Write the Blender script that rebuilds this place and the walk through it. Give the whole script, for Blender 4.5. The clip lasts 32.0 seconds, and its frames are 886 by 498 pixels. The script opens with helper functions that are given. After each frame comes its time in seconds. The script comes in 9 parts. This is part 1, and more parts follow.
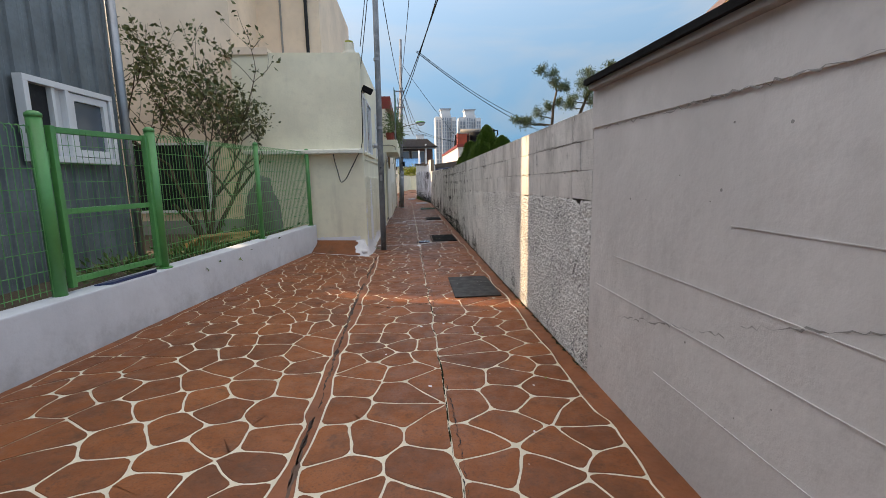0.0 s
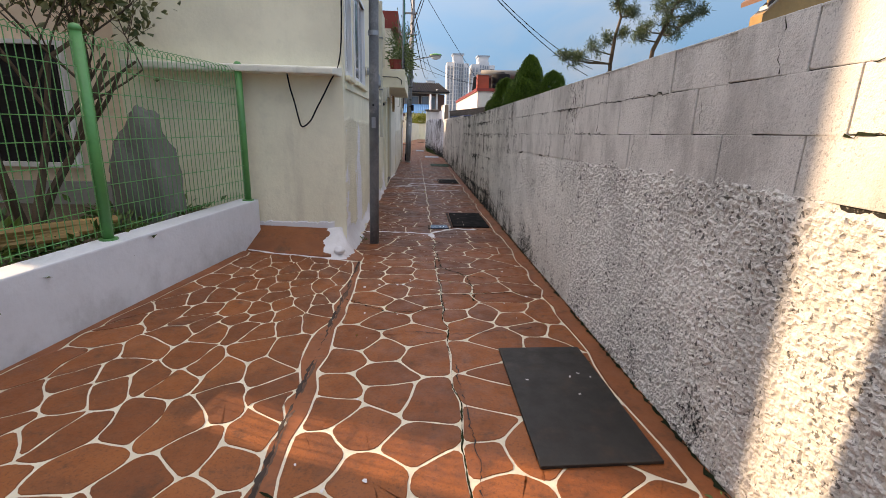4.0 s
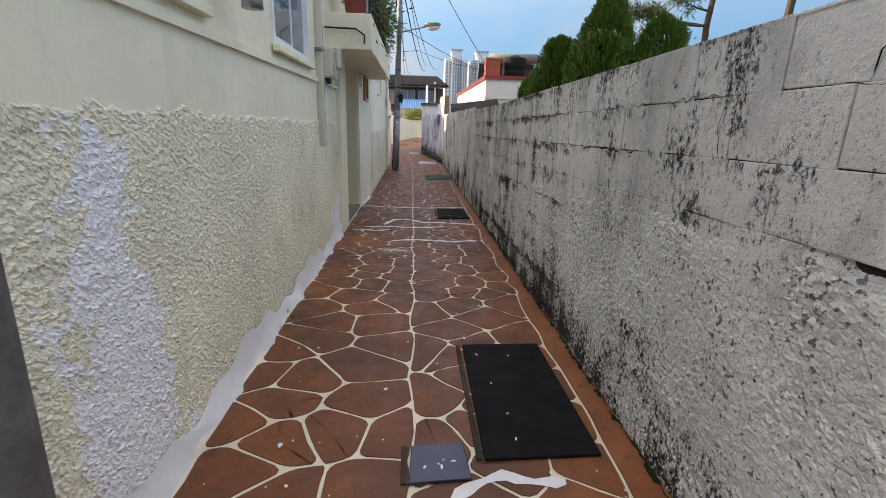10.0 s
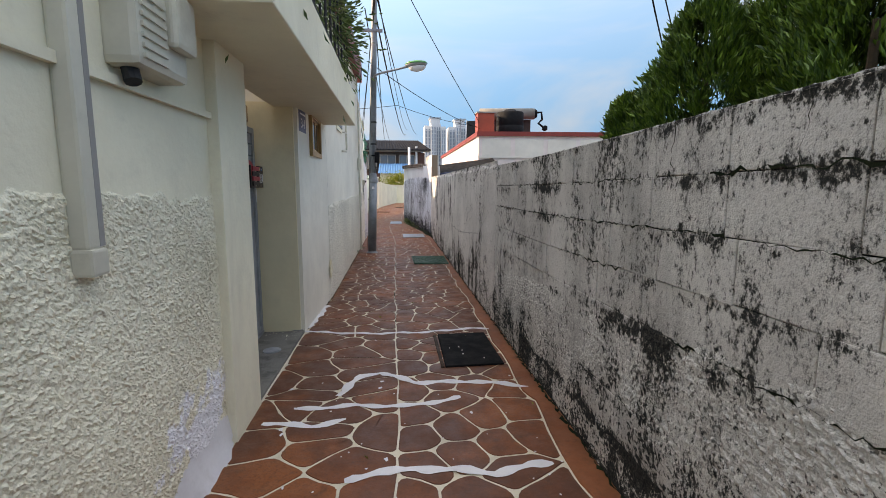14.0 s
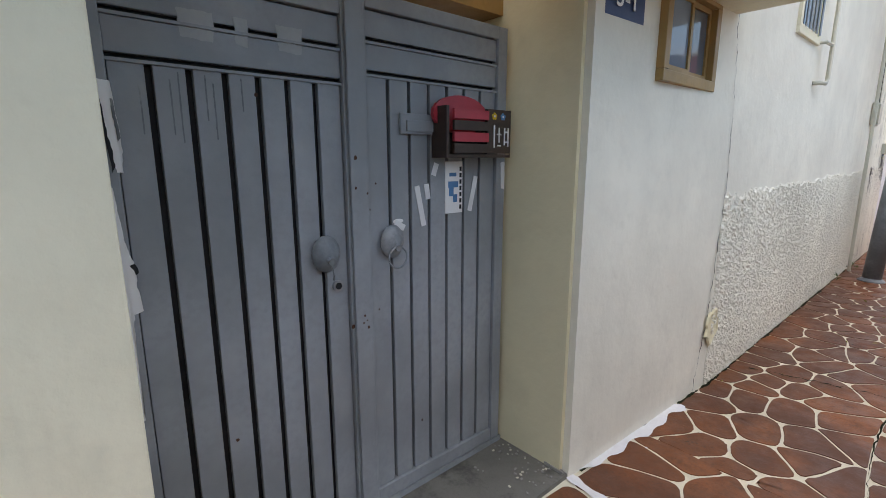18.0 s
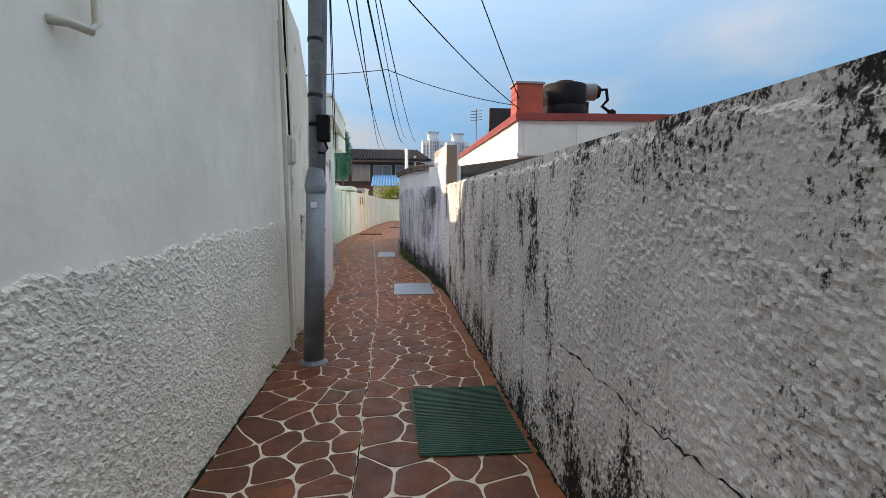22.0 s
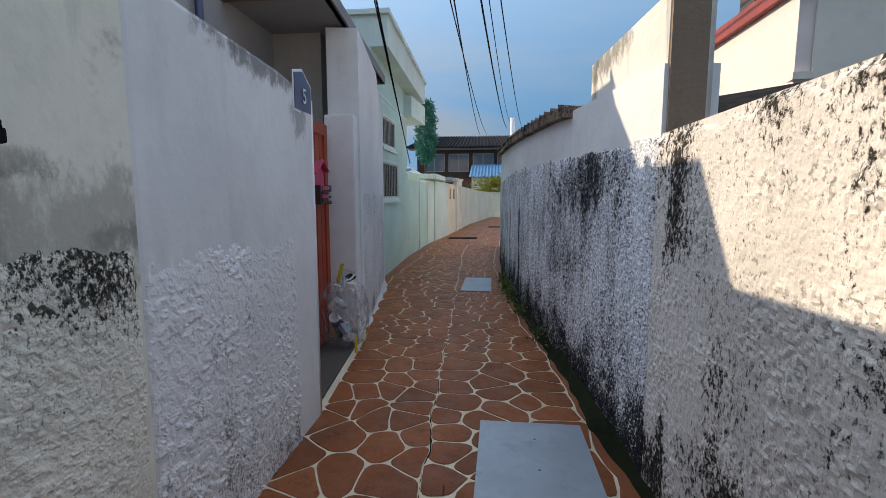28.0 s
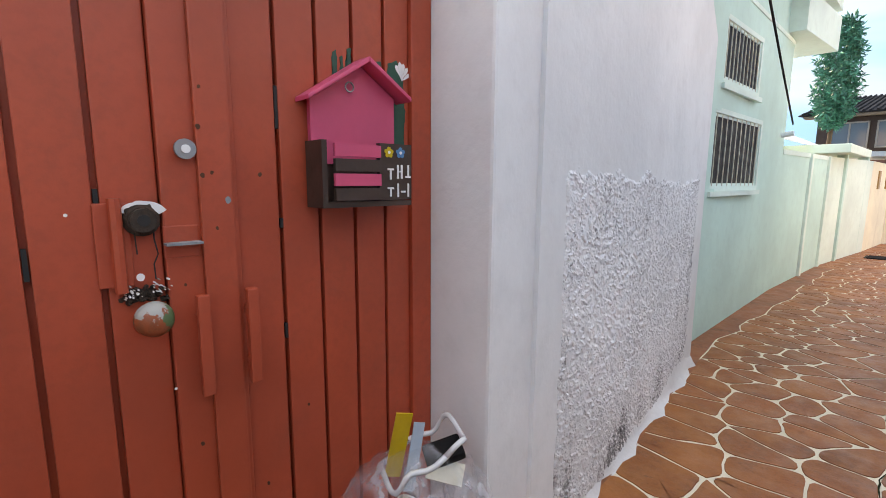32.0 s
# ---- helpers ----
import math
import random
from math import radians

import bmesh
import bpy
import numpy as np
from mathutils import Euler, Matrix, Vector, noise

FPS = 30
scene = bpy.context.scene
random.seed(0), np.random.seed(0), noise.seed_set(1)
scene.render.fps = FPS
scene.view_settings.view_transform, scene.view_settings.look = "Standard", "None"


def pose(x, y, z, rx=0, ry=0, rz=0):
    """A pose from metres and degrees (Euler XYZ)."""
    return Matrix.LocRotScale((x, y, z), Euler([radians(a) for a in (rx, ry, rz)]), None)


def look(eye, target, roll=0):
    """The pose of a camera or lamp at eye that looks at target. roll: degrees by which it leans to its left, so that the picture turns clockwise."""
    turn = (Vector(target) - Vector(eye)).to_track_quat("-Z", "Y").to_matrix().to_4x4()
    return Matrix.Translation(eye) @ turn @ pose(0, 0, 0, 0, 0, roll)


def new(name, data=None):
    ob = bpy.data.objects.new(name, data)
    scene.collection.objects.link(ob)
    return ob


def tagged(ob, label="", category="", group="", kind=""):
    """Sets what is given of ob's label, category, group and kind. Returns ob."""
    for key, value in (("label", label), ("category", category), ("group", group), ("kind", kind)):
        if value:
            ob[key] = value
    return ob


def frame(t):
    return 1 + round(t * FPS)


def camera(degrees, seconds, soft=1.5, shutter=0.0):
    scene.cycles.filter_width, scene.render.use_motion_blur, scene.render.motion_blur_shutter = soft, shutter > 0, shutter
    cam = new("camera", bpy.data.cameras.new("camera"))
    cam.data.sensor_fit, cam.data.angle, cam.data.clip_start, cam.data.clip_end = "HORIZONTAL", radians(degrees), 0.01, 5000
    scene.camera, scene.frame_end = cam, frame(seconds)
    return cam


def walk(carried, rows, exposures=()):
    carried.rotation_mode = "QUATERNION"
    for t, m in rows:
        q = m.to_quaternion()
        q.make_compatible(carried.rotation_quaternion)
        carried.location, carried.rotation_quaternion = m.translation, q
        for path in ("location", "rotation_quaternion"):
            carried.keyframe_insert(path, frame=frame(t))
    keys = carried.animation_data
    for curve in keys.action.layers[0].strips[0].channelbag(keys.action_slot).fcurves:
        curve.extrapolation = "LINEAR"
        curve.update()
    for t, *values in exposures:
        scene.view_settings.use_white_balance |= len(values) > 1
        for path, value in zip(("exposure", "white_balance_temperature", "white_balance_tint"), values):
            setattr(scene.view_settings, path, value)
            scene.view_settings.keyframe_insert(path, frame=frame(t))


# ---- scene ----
cam = camera(87.54, 32.0, soft=0.8)
ROWS = [
    (0.0, 0.000, 0.000, 1.436, -4.35, -8.95, 1.17),
    (0.5, 0.065, 0.491, 1.429, -4.43, -10.36, 1.18),
    (1.0, 0.141, 0.959, 1.423, -4.84, -11.13, 0.90),
    (1.5, 0.179, 1.488, 1.417, -5.30, -11.38, 0.75),
    (2.0, 0.200, 1.937, 1.411, -5.18, -11.01, 0.43),
    (2.5, 0.151, 2.361, 1.414, -4.51, -11.00, -0.20),
    (3.0, 0.078, 2.782, 1.418, -4.19, -11.51, -0.87),
    (3.5, 0.020, 3.226, 1.420, -3.75, -12.17, -1.46),
    (4.0, -0.035, 3.655, 1.419, -3.32, -14.94, -1.66),
    (4.5, -0.080, 4.069, 1.412, -3.03, -18.82, -1.64),
    (5.0, -0.106, 4.472, 1.399, -3.03, -22.84, -1.61),
    (5.5, -0.105, 4.866, 1.384, -3.46, -26.01, -1.75),
    (6.0, -0.069, 5.254, 1.382, -4.47, -27.36, -2.25),
    (6.5, -0.098, 5.614, 1.388, -5.68, -25.67, -2.07),
    (7.0, -0.110, 6.030, 1.412, -6.58, -22.19, -2.01),
    (7.5, -0.078, 6.450, 1.430, -6.41, -19.73, -2.56),
    (8.0, -0.080, 6.883, 1.439, -5.58, -17.63, -2.45),
    (8.5, -0.020, 7.265, 1.438, -5.19, -16.49, -2.13),
    (9.0, 0.073, 7.668, 1.438, -5.13, -15.68, -2.07),
    (9.5, 0.143, 8.074, 1.434, -4.82, -15.41, -1.87),
    (10.0, 0.202, 8.466, 1.427, -3.53, -15.30, -1.68),
    (10.5, 0.215, 8.844, 1.427, -1.89, -15.52, -1.40),
    (11.0, 0.176, 9.235, 1.435, -1.17, -14.93, -1.18),
    (11.5, 0.101, 9.631, 1.426, -1.69, -14.38, -1.22),
    (12.0, 0.007, 10.066, 1.415, -3.15, -14.70, -0.90),
    (12.5, -0.016, 10.535, 1.405, -5.62, -14.16, -0.78),
    (13.0, 0.011, 10.996, 1.404, -6.38, -12.66, -0.36),
    (13.5, 0.092, 11.470, 1.420, -6.17, -10.14, -0.01),
    (14.0, 0.215, 11.878, 1.435, -5.88, -7.70, -0.15),
    (14.5, 0.310, 12.319, 1.437, -2.91, -7.32, -0.01),
    (15.0, 0.384, 12.735, 1.428, 5.06, -6.96, 0.15),
    (15.5, 0.407, 13.105, 1.420, 14.39, -6.50, 0.73),
    (16.0, 0.424, 13.481, 1.417, 21.90, -6.81, 1.28),
    (16.5, 0.431, 13.849, 1.416, 28.33, -7.65, 1.65),
    (17.0, 0.421, 14.198, 1.416, 34.44, -8.82, 1.67),
    (17.5, 0.389, 14.513, 1.418, 40.98, -10.09, 1.19),
    (18.0, 0.328, 14.781, 1.423, 48.69, -11.26, 0.05),
    (18.5, 0.216, 15.062, 1.408, 43.75, -12.93, -0.19),
    (19.0, 0.175, 15.409, 1.397, 28.80, -13.26, 0.01),
    (19.5, 0.191, 15.853, 1.393, 13.71, -12.95, 0.73),
    (20.0, 0.191, 16.248, 1.402, 0.78, -12.34, 1.50),
    (20.5, 0.235, 16.631, 1.408, -2.59, -10.47, 1.01),
    (21.0, 0.281, 17.029, 1.417, -4.47, -8.44, 0.32),
    (21.5, 0.334, 17.459, 1.431, -5.52, -6.87, 0.17),
    (22.0, 0.418, 17.865, 1.439, -6.15, -5.92, -0.19),
    (22.5, 0.446, 18.276, 1.438, -5.78, -5.91, 0.01),
    (23.0, 0.484, 18.667, 1.437, -4.65, -5.78, 0.19),
    (23.5, 0.513, 19.051, 1.437, -3.31, -5.57, 0.41),
    (24.0, 0.517, 19.487, 1.428, -1.82, -5.80, 0.97),
    (24.5, 0.552, 19.935, 1.415, -0.81, -6.57, 0.94),
    (25.0, 0.587, 20.389, 1.414, -0.08, -6.75, 0.85),
    (25.5, 0.616, 20.842, 1.417, 0.63, -6.52, 0.73),
    (26.0, 0.637, 21.291, 1.422, 1.55, -6.08, 0.57),
    (26.5, 0.646, 21.731, 1.427, 2.94, -5.61, 0.38),
    (27.0, 0.638, 22.159, 1.429, 5.05, -5.29, 0.17),
    (27.5, 0.565, 22.613, 1.427, 5.84, -6.26, 0.08),
    (28.0, 0.505, 23.045, 1.425, 6.37, -6.76, 0.03),
    (28.5, 0.415, 23.499, 1.421, 7.81, -6.94, 0.55),
    (29.0, 0.379, 23.960, 1.423, 10.51, -7.16, 0.28),
    (29.5, 0.365, 24.350, 1.420, 16.35, -6.76, 0.11),
    (30.0, 0.347, 24.731, 1.417, 24.72, -5.84, -0.19),
    (30.5, 0.308, 25.115, 1.413, 32.48, -5.08, -0.81),
    (31.0, 0.230, 25.526, 1.408, 38.98, -6.26, -1.13),
    (31.5, 0.146, 25.941, 1.407, 44.08, -7.81, -0.80),
    (32.0, 0.053, 26.344, 1.410, 47.87, -8.58, -0.27),
]
LIGHT_KEYS = [(0.0, 2.82, 12800.0, 18.0), (3.0, 2.85, 13000.0, 21.0), (5.0, 2.98, 13200.0, 25.0), (7.0, 3.15, 13400.0, 26.0), (8.0, 3.05, 12800.0, 22.0), (9.0, 3.08, 12800.0, 20.0), (14.0, 3.12, 12400.0, 19.0), (15.5, 3.16, 11900.0, 16.0), (17.8, 3.65, 13000.0, 20.0), (18.6, 3.74, 13800.0, 22.0), (20.0, 3.22, 13200.0, 21.0), (22.5, 2.85, 11400.0, 17.0), (24.5, 2.75, 11000.0, 17.0), (27.0, 2.48, 10000.0, 15.0), (28.0, 2.27, 9600.0, 12.0), (29.0, 2.25, 9500.0, 10.0), (29.6, 2.36, 9500.0, 9.0), (30.5, 2.6, 10300.0, 9.0), (31.2, 2.9, 10800.0, 12.0), (32.0, 3.55, 12600.0, 17.0)]
walk(cam, [(t, pose(x, y, z, 90 + pitch, roll, yaw)) for t, x, y, z, yaw, pitch, roll in ROWS], LIGHT_KEYS)

# ---- daylight: blue sky and a low sun from the alley's left ----
SUN_EL, SUN_AZ = radians(25.2), math.atan2(-0.944, 0.330)
world = bpy.data.worlds.new("sky")
scene.world = world
world.use_nodes = True
wn = world.node_tree.nodes
sky = wn.new("ShaderNodeTexSky")
sky.sky_type, sky.sun_disc = "NISHITA", False
sky.sun_elevation, sky.sun_rotation = SUN_EL, SUN_AZ
sky.air_density, sky.dust_density, sky.ozone_density = 1.0, 0.6, 1.6
wn["Background"].inputs["Strength"].default_value = 0.12
wl = world.node_tree.links
way = wn.new("ShaderNodeTexCoord")
lift = wn.new("ShaderNodeVectorMath")
lift.operation = "ADD"
lift.inputs[1].default_value = (0, 0, 0.75)
wl.new(way.outputs["Generated"], lift.inputs[0])
unit = wn.new("ShaderNodeVectorMath")
unit.operation = "NORMALIZE"
wl.new(lift.outputs[0], unit.inputs[0])
wl.new(unit.outputs[0], sky.inputs["Vector"])
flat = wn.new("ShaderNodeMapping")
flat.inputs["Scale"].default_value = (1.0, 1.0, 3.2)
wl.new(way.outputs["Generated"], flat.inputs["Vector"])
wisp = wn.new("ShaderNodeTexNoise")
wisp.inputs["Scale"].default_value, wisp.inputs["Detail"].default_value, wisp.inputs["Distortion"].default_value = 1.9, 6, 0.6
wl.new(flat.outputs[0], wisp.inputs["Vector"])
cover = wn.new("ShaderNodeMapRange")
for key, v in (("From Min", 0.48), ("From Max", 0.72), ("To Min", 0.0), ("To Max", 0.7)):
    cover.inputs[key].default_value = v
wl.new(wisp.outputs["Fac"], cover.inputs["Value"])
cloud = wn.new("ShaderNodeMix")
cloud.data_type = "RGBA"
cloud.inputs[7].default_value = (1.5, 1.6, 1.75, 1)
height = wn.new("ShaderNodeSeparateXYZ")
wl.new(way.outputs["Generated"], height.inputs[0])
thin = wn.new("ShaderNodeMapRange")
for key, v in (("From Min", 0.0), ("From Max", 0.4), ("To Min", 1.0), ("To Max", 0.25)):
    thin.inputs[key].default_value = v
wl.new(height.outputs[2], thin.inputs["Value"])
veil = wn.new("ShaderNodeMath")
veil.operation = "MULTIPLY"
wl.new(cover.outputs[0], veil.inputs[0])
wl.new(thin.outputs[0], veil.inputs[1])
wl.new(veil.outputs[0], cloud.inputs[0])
wl.new(sky.outputs[0], cloud.inputs[6])
deep = wn.new("ShaderNodeMapRange")
for key, v in (("From Min", 0.0), ("From Max", 1.0), ("To Min", 0.45), ("To Max", 1.5)):
    deep.inputs[key].default_value = v
deep.interpolation_type = "SMOOTHSTEP"
wl.new(height.outputs[2], deep.inputs["Value"])
tone = wn.new("ShaderNodeHueSaturation")
pure = wn.new("ShaderNodeMapRange")
for key, v in (("From Min", 0.0), ("From Max", 1.0), ("To Min", 1.42), ("To Max", 0.75)):
    pure.inputs[key].default_value = v
wl.new(height.outputs[2], pure.inputs["Value"])
hue = wn.new("ShaderNodeMapRange")
for key, v in (("From Min", 0.0), ("From Max", 0.8), ("To Min", 0.496), ("To Max", 0.5)):
    hue.inputs[key].default_value = v
wl.new(height.outputs[2], hue.inputs["Value"])
wl.new(hue.outputs[0], tone.inputs["Hue"])
wl.new(pure.outputs[0], tone.inputs["Saturation"])
wl.new(deep.outputs[0], tone.inputs["Value"])
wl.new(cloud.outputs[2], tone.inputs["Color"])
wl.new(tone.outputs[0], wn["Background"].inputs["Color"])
sun_data = bpy.data.lights.new("sun", "SUN")
sun_data.energy, sun_data.angle, sun_data.color = 0.84, radians(0.5), (1.0, 0.965, 0.935)
sun = new("sun", sun_data)
SUN_WAY = Vector((-0.944 * math.cos(SUN_EL), 0.330 * math.cos(SUN_EL), math.sin(SUN_EL)))
sun.matrix_world = look(SUN_WAY * 60, (0, 0, 0))

# ---- materials ----
def nodes_of(name):
    m = bpy.data.materials.new(name)
    m.use_nodes = True
    nt = m.node_tree
    return m, nt, nt.nodes["Principled BSDF"]


class Net:
    """Short ways to add nodes to one material."""

    def __init__(self, name, rough=0.8, metal=0.0):
        self.m, self.nt, self.out = nodes_of(name)
        self.out.inputs["Roughness"].default_value = rough
        self.out.inputs["Metallic"].default_value = metal
        tc = self.nt.nodes.new("ShaderNodeTexCoord")
        geo = self.nt.nodes.new("ShaderNodeNewGeometry")
        self.place = geo.outputs["Position"]
        self.local = tc.outputs["Object"]

    def link(self, a, b):
        self.nt.links.new(a, b)

    def setin(self, sock, v):
        if hasattr(v, "is_output"):
            self.link(v, sock)
        elif isinstance(v, (tuple, list)) and len(v) == 3 and sock.type == "RGBA":
            sock.default_value = (*v, 1)
        else:
            sock.default_value = v

    def scaled(self, vec, s):
        n = self.nt.nodes.new("ShaderNodeMapping")
        n.inputs["Scale"].default_value = s
        self.link(vec, n.inputs["Vector"])
        return n.outputs[0]

    def noise(self, scale, detail=4, rough=0.6, vec=None, stretch=None, distort=0.0):
        v = vec or self.place
        if stretch:
            v = self.scaled(v, stretch)
        n = self.nt.nodes.new("ShaderNodeTexNoise")
        n.inputs["Scale"].default_value, n.inputs["Detail"].default_value = scale, detail
        n.inputs["Roughness"].default_value, n.inputs["Distortion"].default_value = rough, distort
        self.link(v, n.inputs["Vector"])
        return n.outputs["Fac"]

    def voronoi(self, scale, feature="F1", vec=None, out="Distance"):
        n = self.nt.nodes.new("ShaderNodeTexVoronoi")
        n.feature = feature
        n.inputs["Scale"].default_value = scale
        self.link(vec or self.place, n.inputs["Vector"])
        return n.outputs[out]

    def ramp(self, fac, lo, hi, a=0.0, b=1.0):
        n = self.nt.nodes.new("ShaderNodeMapRange")
        n.inputs["From Min"].default_value, n.inputs["From Max"].default_value = lo, hi
        n.inputs["To Min"].default_value, n.inputs["To Max"].default_value = a, b
        n.interpolation_type = "SMOOTHSTEP"
        self.link(fac, n.inputs["Value"])
        return n.outputs[0]

    def math(self, op, a, b):
        n = self.nt.nodes.new("ShaderNodeMath")
        n.operation = op
        self.setin(n.inputs[0], a)
        self.setin(n.inputs[1], b)
        return n.outputs[0]

    def mix(self, fac, a, b, blend="MIX"):
        n = self.nt.nodes.new("ShaderNodeMix")
        n.data_type, n.blend_type = "RGBA", blend
        self.setin(n.inputs[0], fac)
        self.setin(n.inputs[6], a)
        self.setin(n.inputs[7], b)
        return n.outputs[2]

    def axis(self, i):
        n = self.nt.nodes.new("ShaderNodeSeparateXYZ")
        self.link(self.place, n.inputs[0])
        return n.outputs[i]

    def random(self):
        return self.nt.nodes.new("ShaderNodeObjectInfo").outputs["Random"]

    def island(self):
        return self.nt.nodes.new("ShaderNodeNewGeometry").outputs["Random Per Island"]

    def bump(self, height, strength=0.3, dist=0.01):
        n = self.nt.nodes.new("ShaderNodeBump")
        n.inputs["Strength"].default_value, n.inputs["Distance"].default_value = strength, dist
        self.link(height, n.inputs["Height"])
        self.link(n.outputs[0], self.out.inputs["Normal"])

    def color(self, c):
        self.setin(self.out.inputs["Base Color"], c)
        return self.m


def shade(c, k):
    return tuple(min(1.0, v * k) for v in c)


def paint(name, c, rough=0.6, metal=0.0, vary=0.15, grain=60.0, bump=0.08, dirt=0.0, dirt_color=(0.08, 0.07, 0.06)):
    """A painted or plain surface with soft large tone changes, fine grain and some dirt."""
    n = Net(name, rough, metal)
    a = n.mix(n.ramp(n.noise(1.7, 3), 0.3, 0.7), shade(c, 1 - vary), shade(c, 1 + vary * 0.4))
    a = n.mix(n.ramp(n.noise(grain, 3), 0.35, 0.75, 0.0, 0.35), a, shade(c, 1 - vary * 1.3))
    if dirt:
        a = n.mix(n.ramp(n.noise(5.0, 6, 0.7), 0.52, 0.72, 0.0, dirt), a, dirt_color)
    n.link(n.ramp(n.noise(9.0, 4), 0.3, 0.7, rough * 0.85, min(1, rough * 1.15)), n.out.inputs["Roughness"])
    n.bump(n.noise(grain, 4), bump, 0.004)
    return n.color(a)


def plaster(name, c, lumps=22.0, bump=0.25, stain=0.35, stain_c=(0.12, 0.11, 0.10), streak=0.0, foot=0.0, tone=0.12, reach=0.57, patches=()):
    """Painted render on masonry: trowel waves, blotches, run-down streaks and a foot that darkens downwards with its
    own uneven outline.
    """
    n = Net(name, 0.85)
    a = n.mix(n.ramp(n.noise(0.9, 4), 0.3, 0.7), shade(c, 1 - tone), shade(c, 1.04))
    a = n.mix(n.ramp(n.noise(7.0, 5, 0.65), 0.45, 0.8, 0.0, 0.5), a, shade(c, 1 - tone * 1.6))
    if stain:
        a = n.mix(n.ramp(n.noise(3.1, 7, 0.72), reach, reach + 0.18, 0.0, stain), a, stain_c)
    if streak:
        s = n.noise(5.0, 5, 0.6, stretch=(1, 1, 0.13))
        a = n.mix(n.math("MULTIPLY", n.ramp(s, 0.53, 0.72, 0.0, streak), n.ramp(n.noise(0.8, 2), 0.4, 0.65)), a, stain_c)
    if foot:
        z = n.math("ADD", n.axis(2), n.ramp(n.noise(4.0, 6, 0.7), 0.2, 0.8, -0.16, 0.16))
        a = n.mix(n.math("MULTIPLY", n.ramp(z, 0.34, 0.02), foot), a, (0.05, 0.05, 0.045))
    for yc, zc, wy, wz, k in patches:
        dy = n.math("DIVIDE", n.math("SUBTRACT", n.axis(1), yc), wy)
        dz = n.math("DIVIDE", n.math("SUBTRACT", n.axis(2), zc), wz)
        far = n.math("ADD", n.math("MULTIPLY", dy, dy), n.math("MULTIPLY", dz, dz))
        far = n.math("ADD", far, n.ramp(n.noise(9.0, 7, 0.75, stretch=(1, 1, 0.6)), 0.3, 0.7, -0.9, 0.9))
        a = n.mix(n.ramp(far, 1.3, 0.0, 0.0, k), a, shade(stain_c, 0.5))
    h = n.math("ADD", n.noise(lumps, 5, 0.6), n.math("MULTIPLY", n.noise(4.0, 3), 1.6))
    n.bump(h, bump, 0.012)
    return n.color(a)


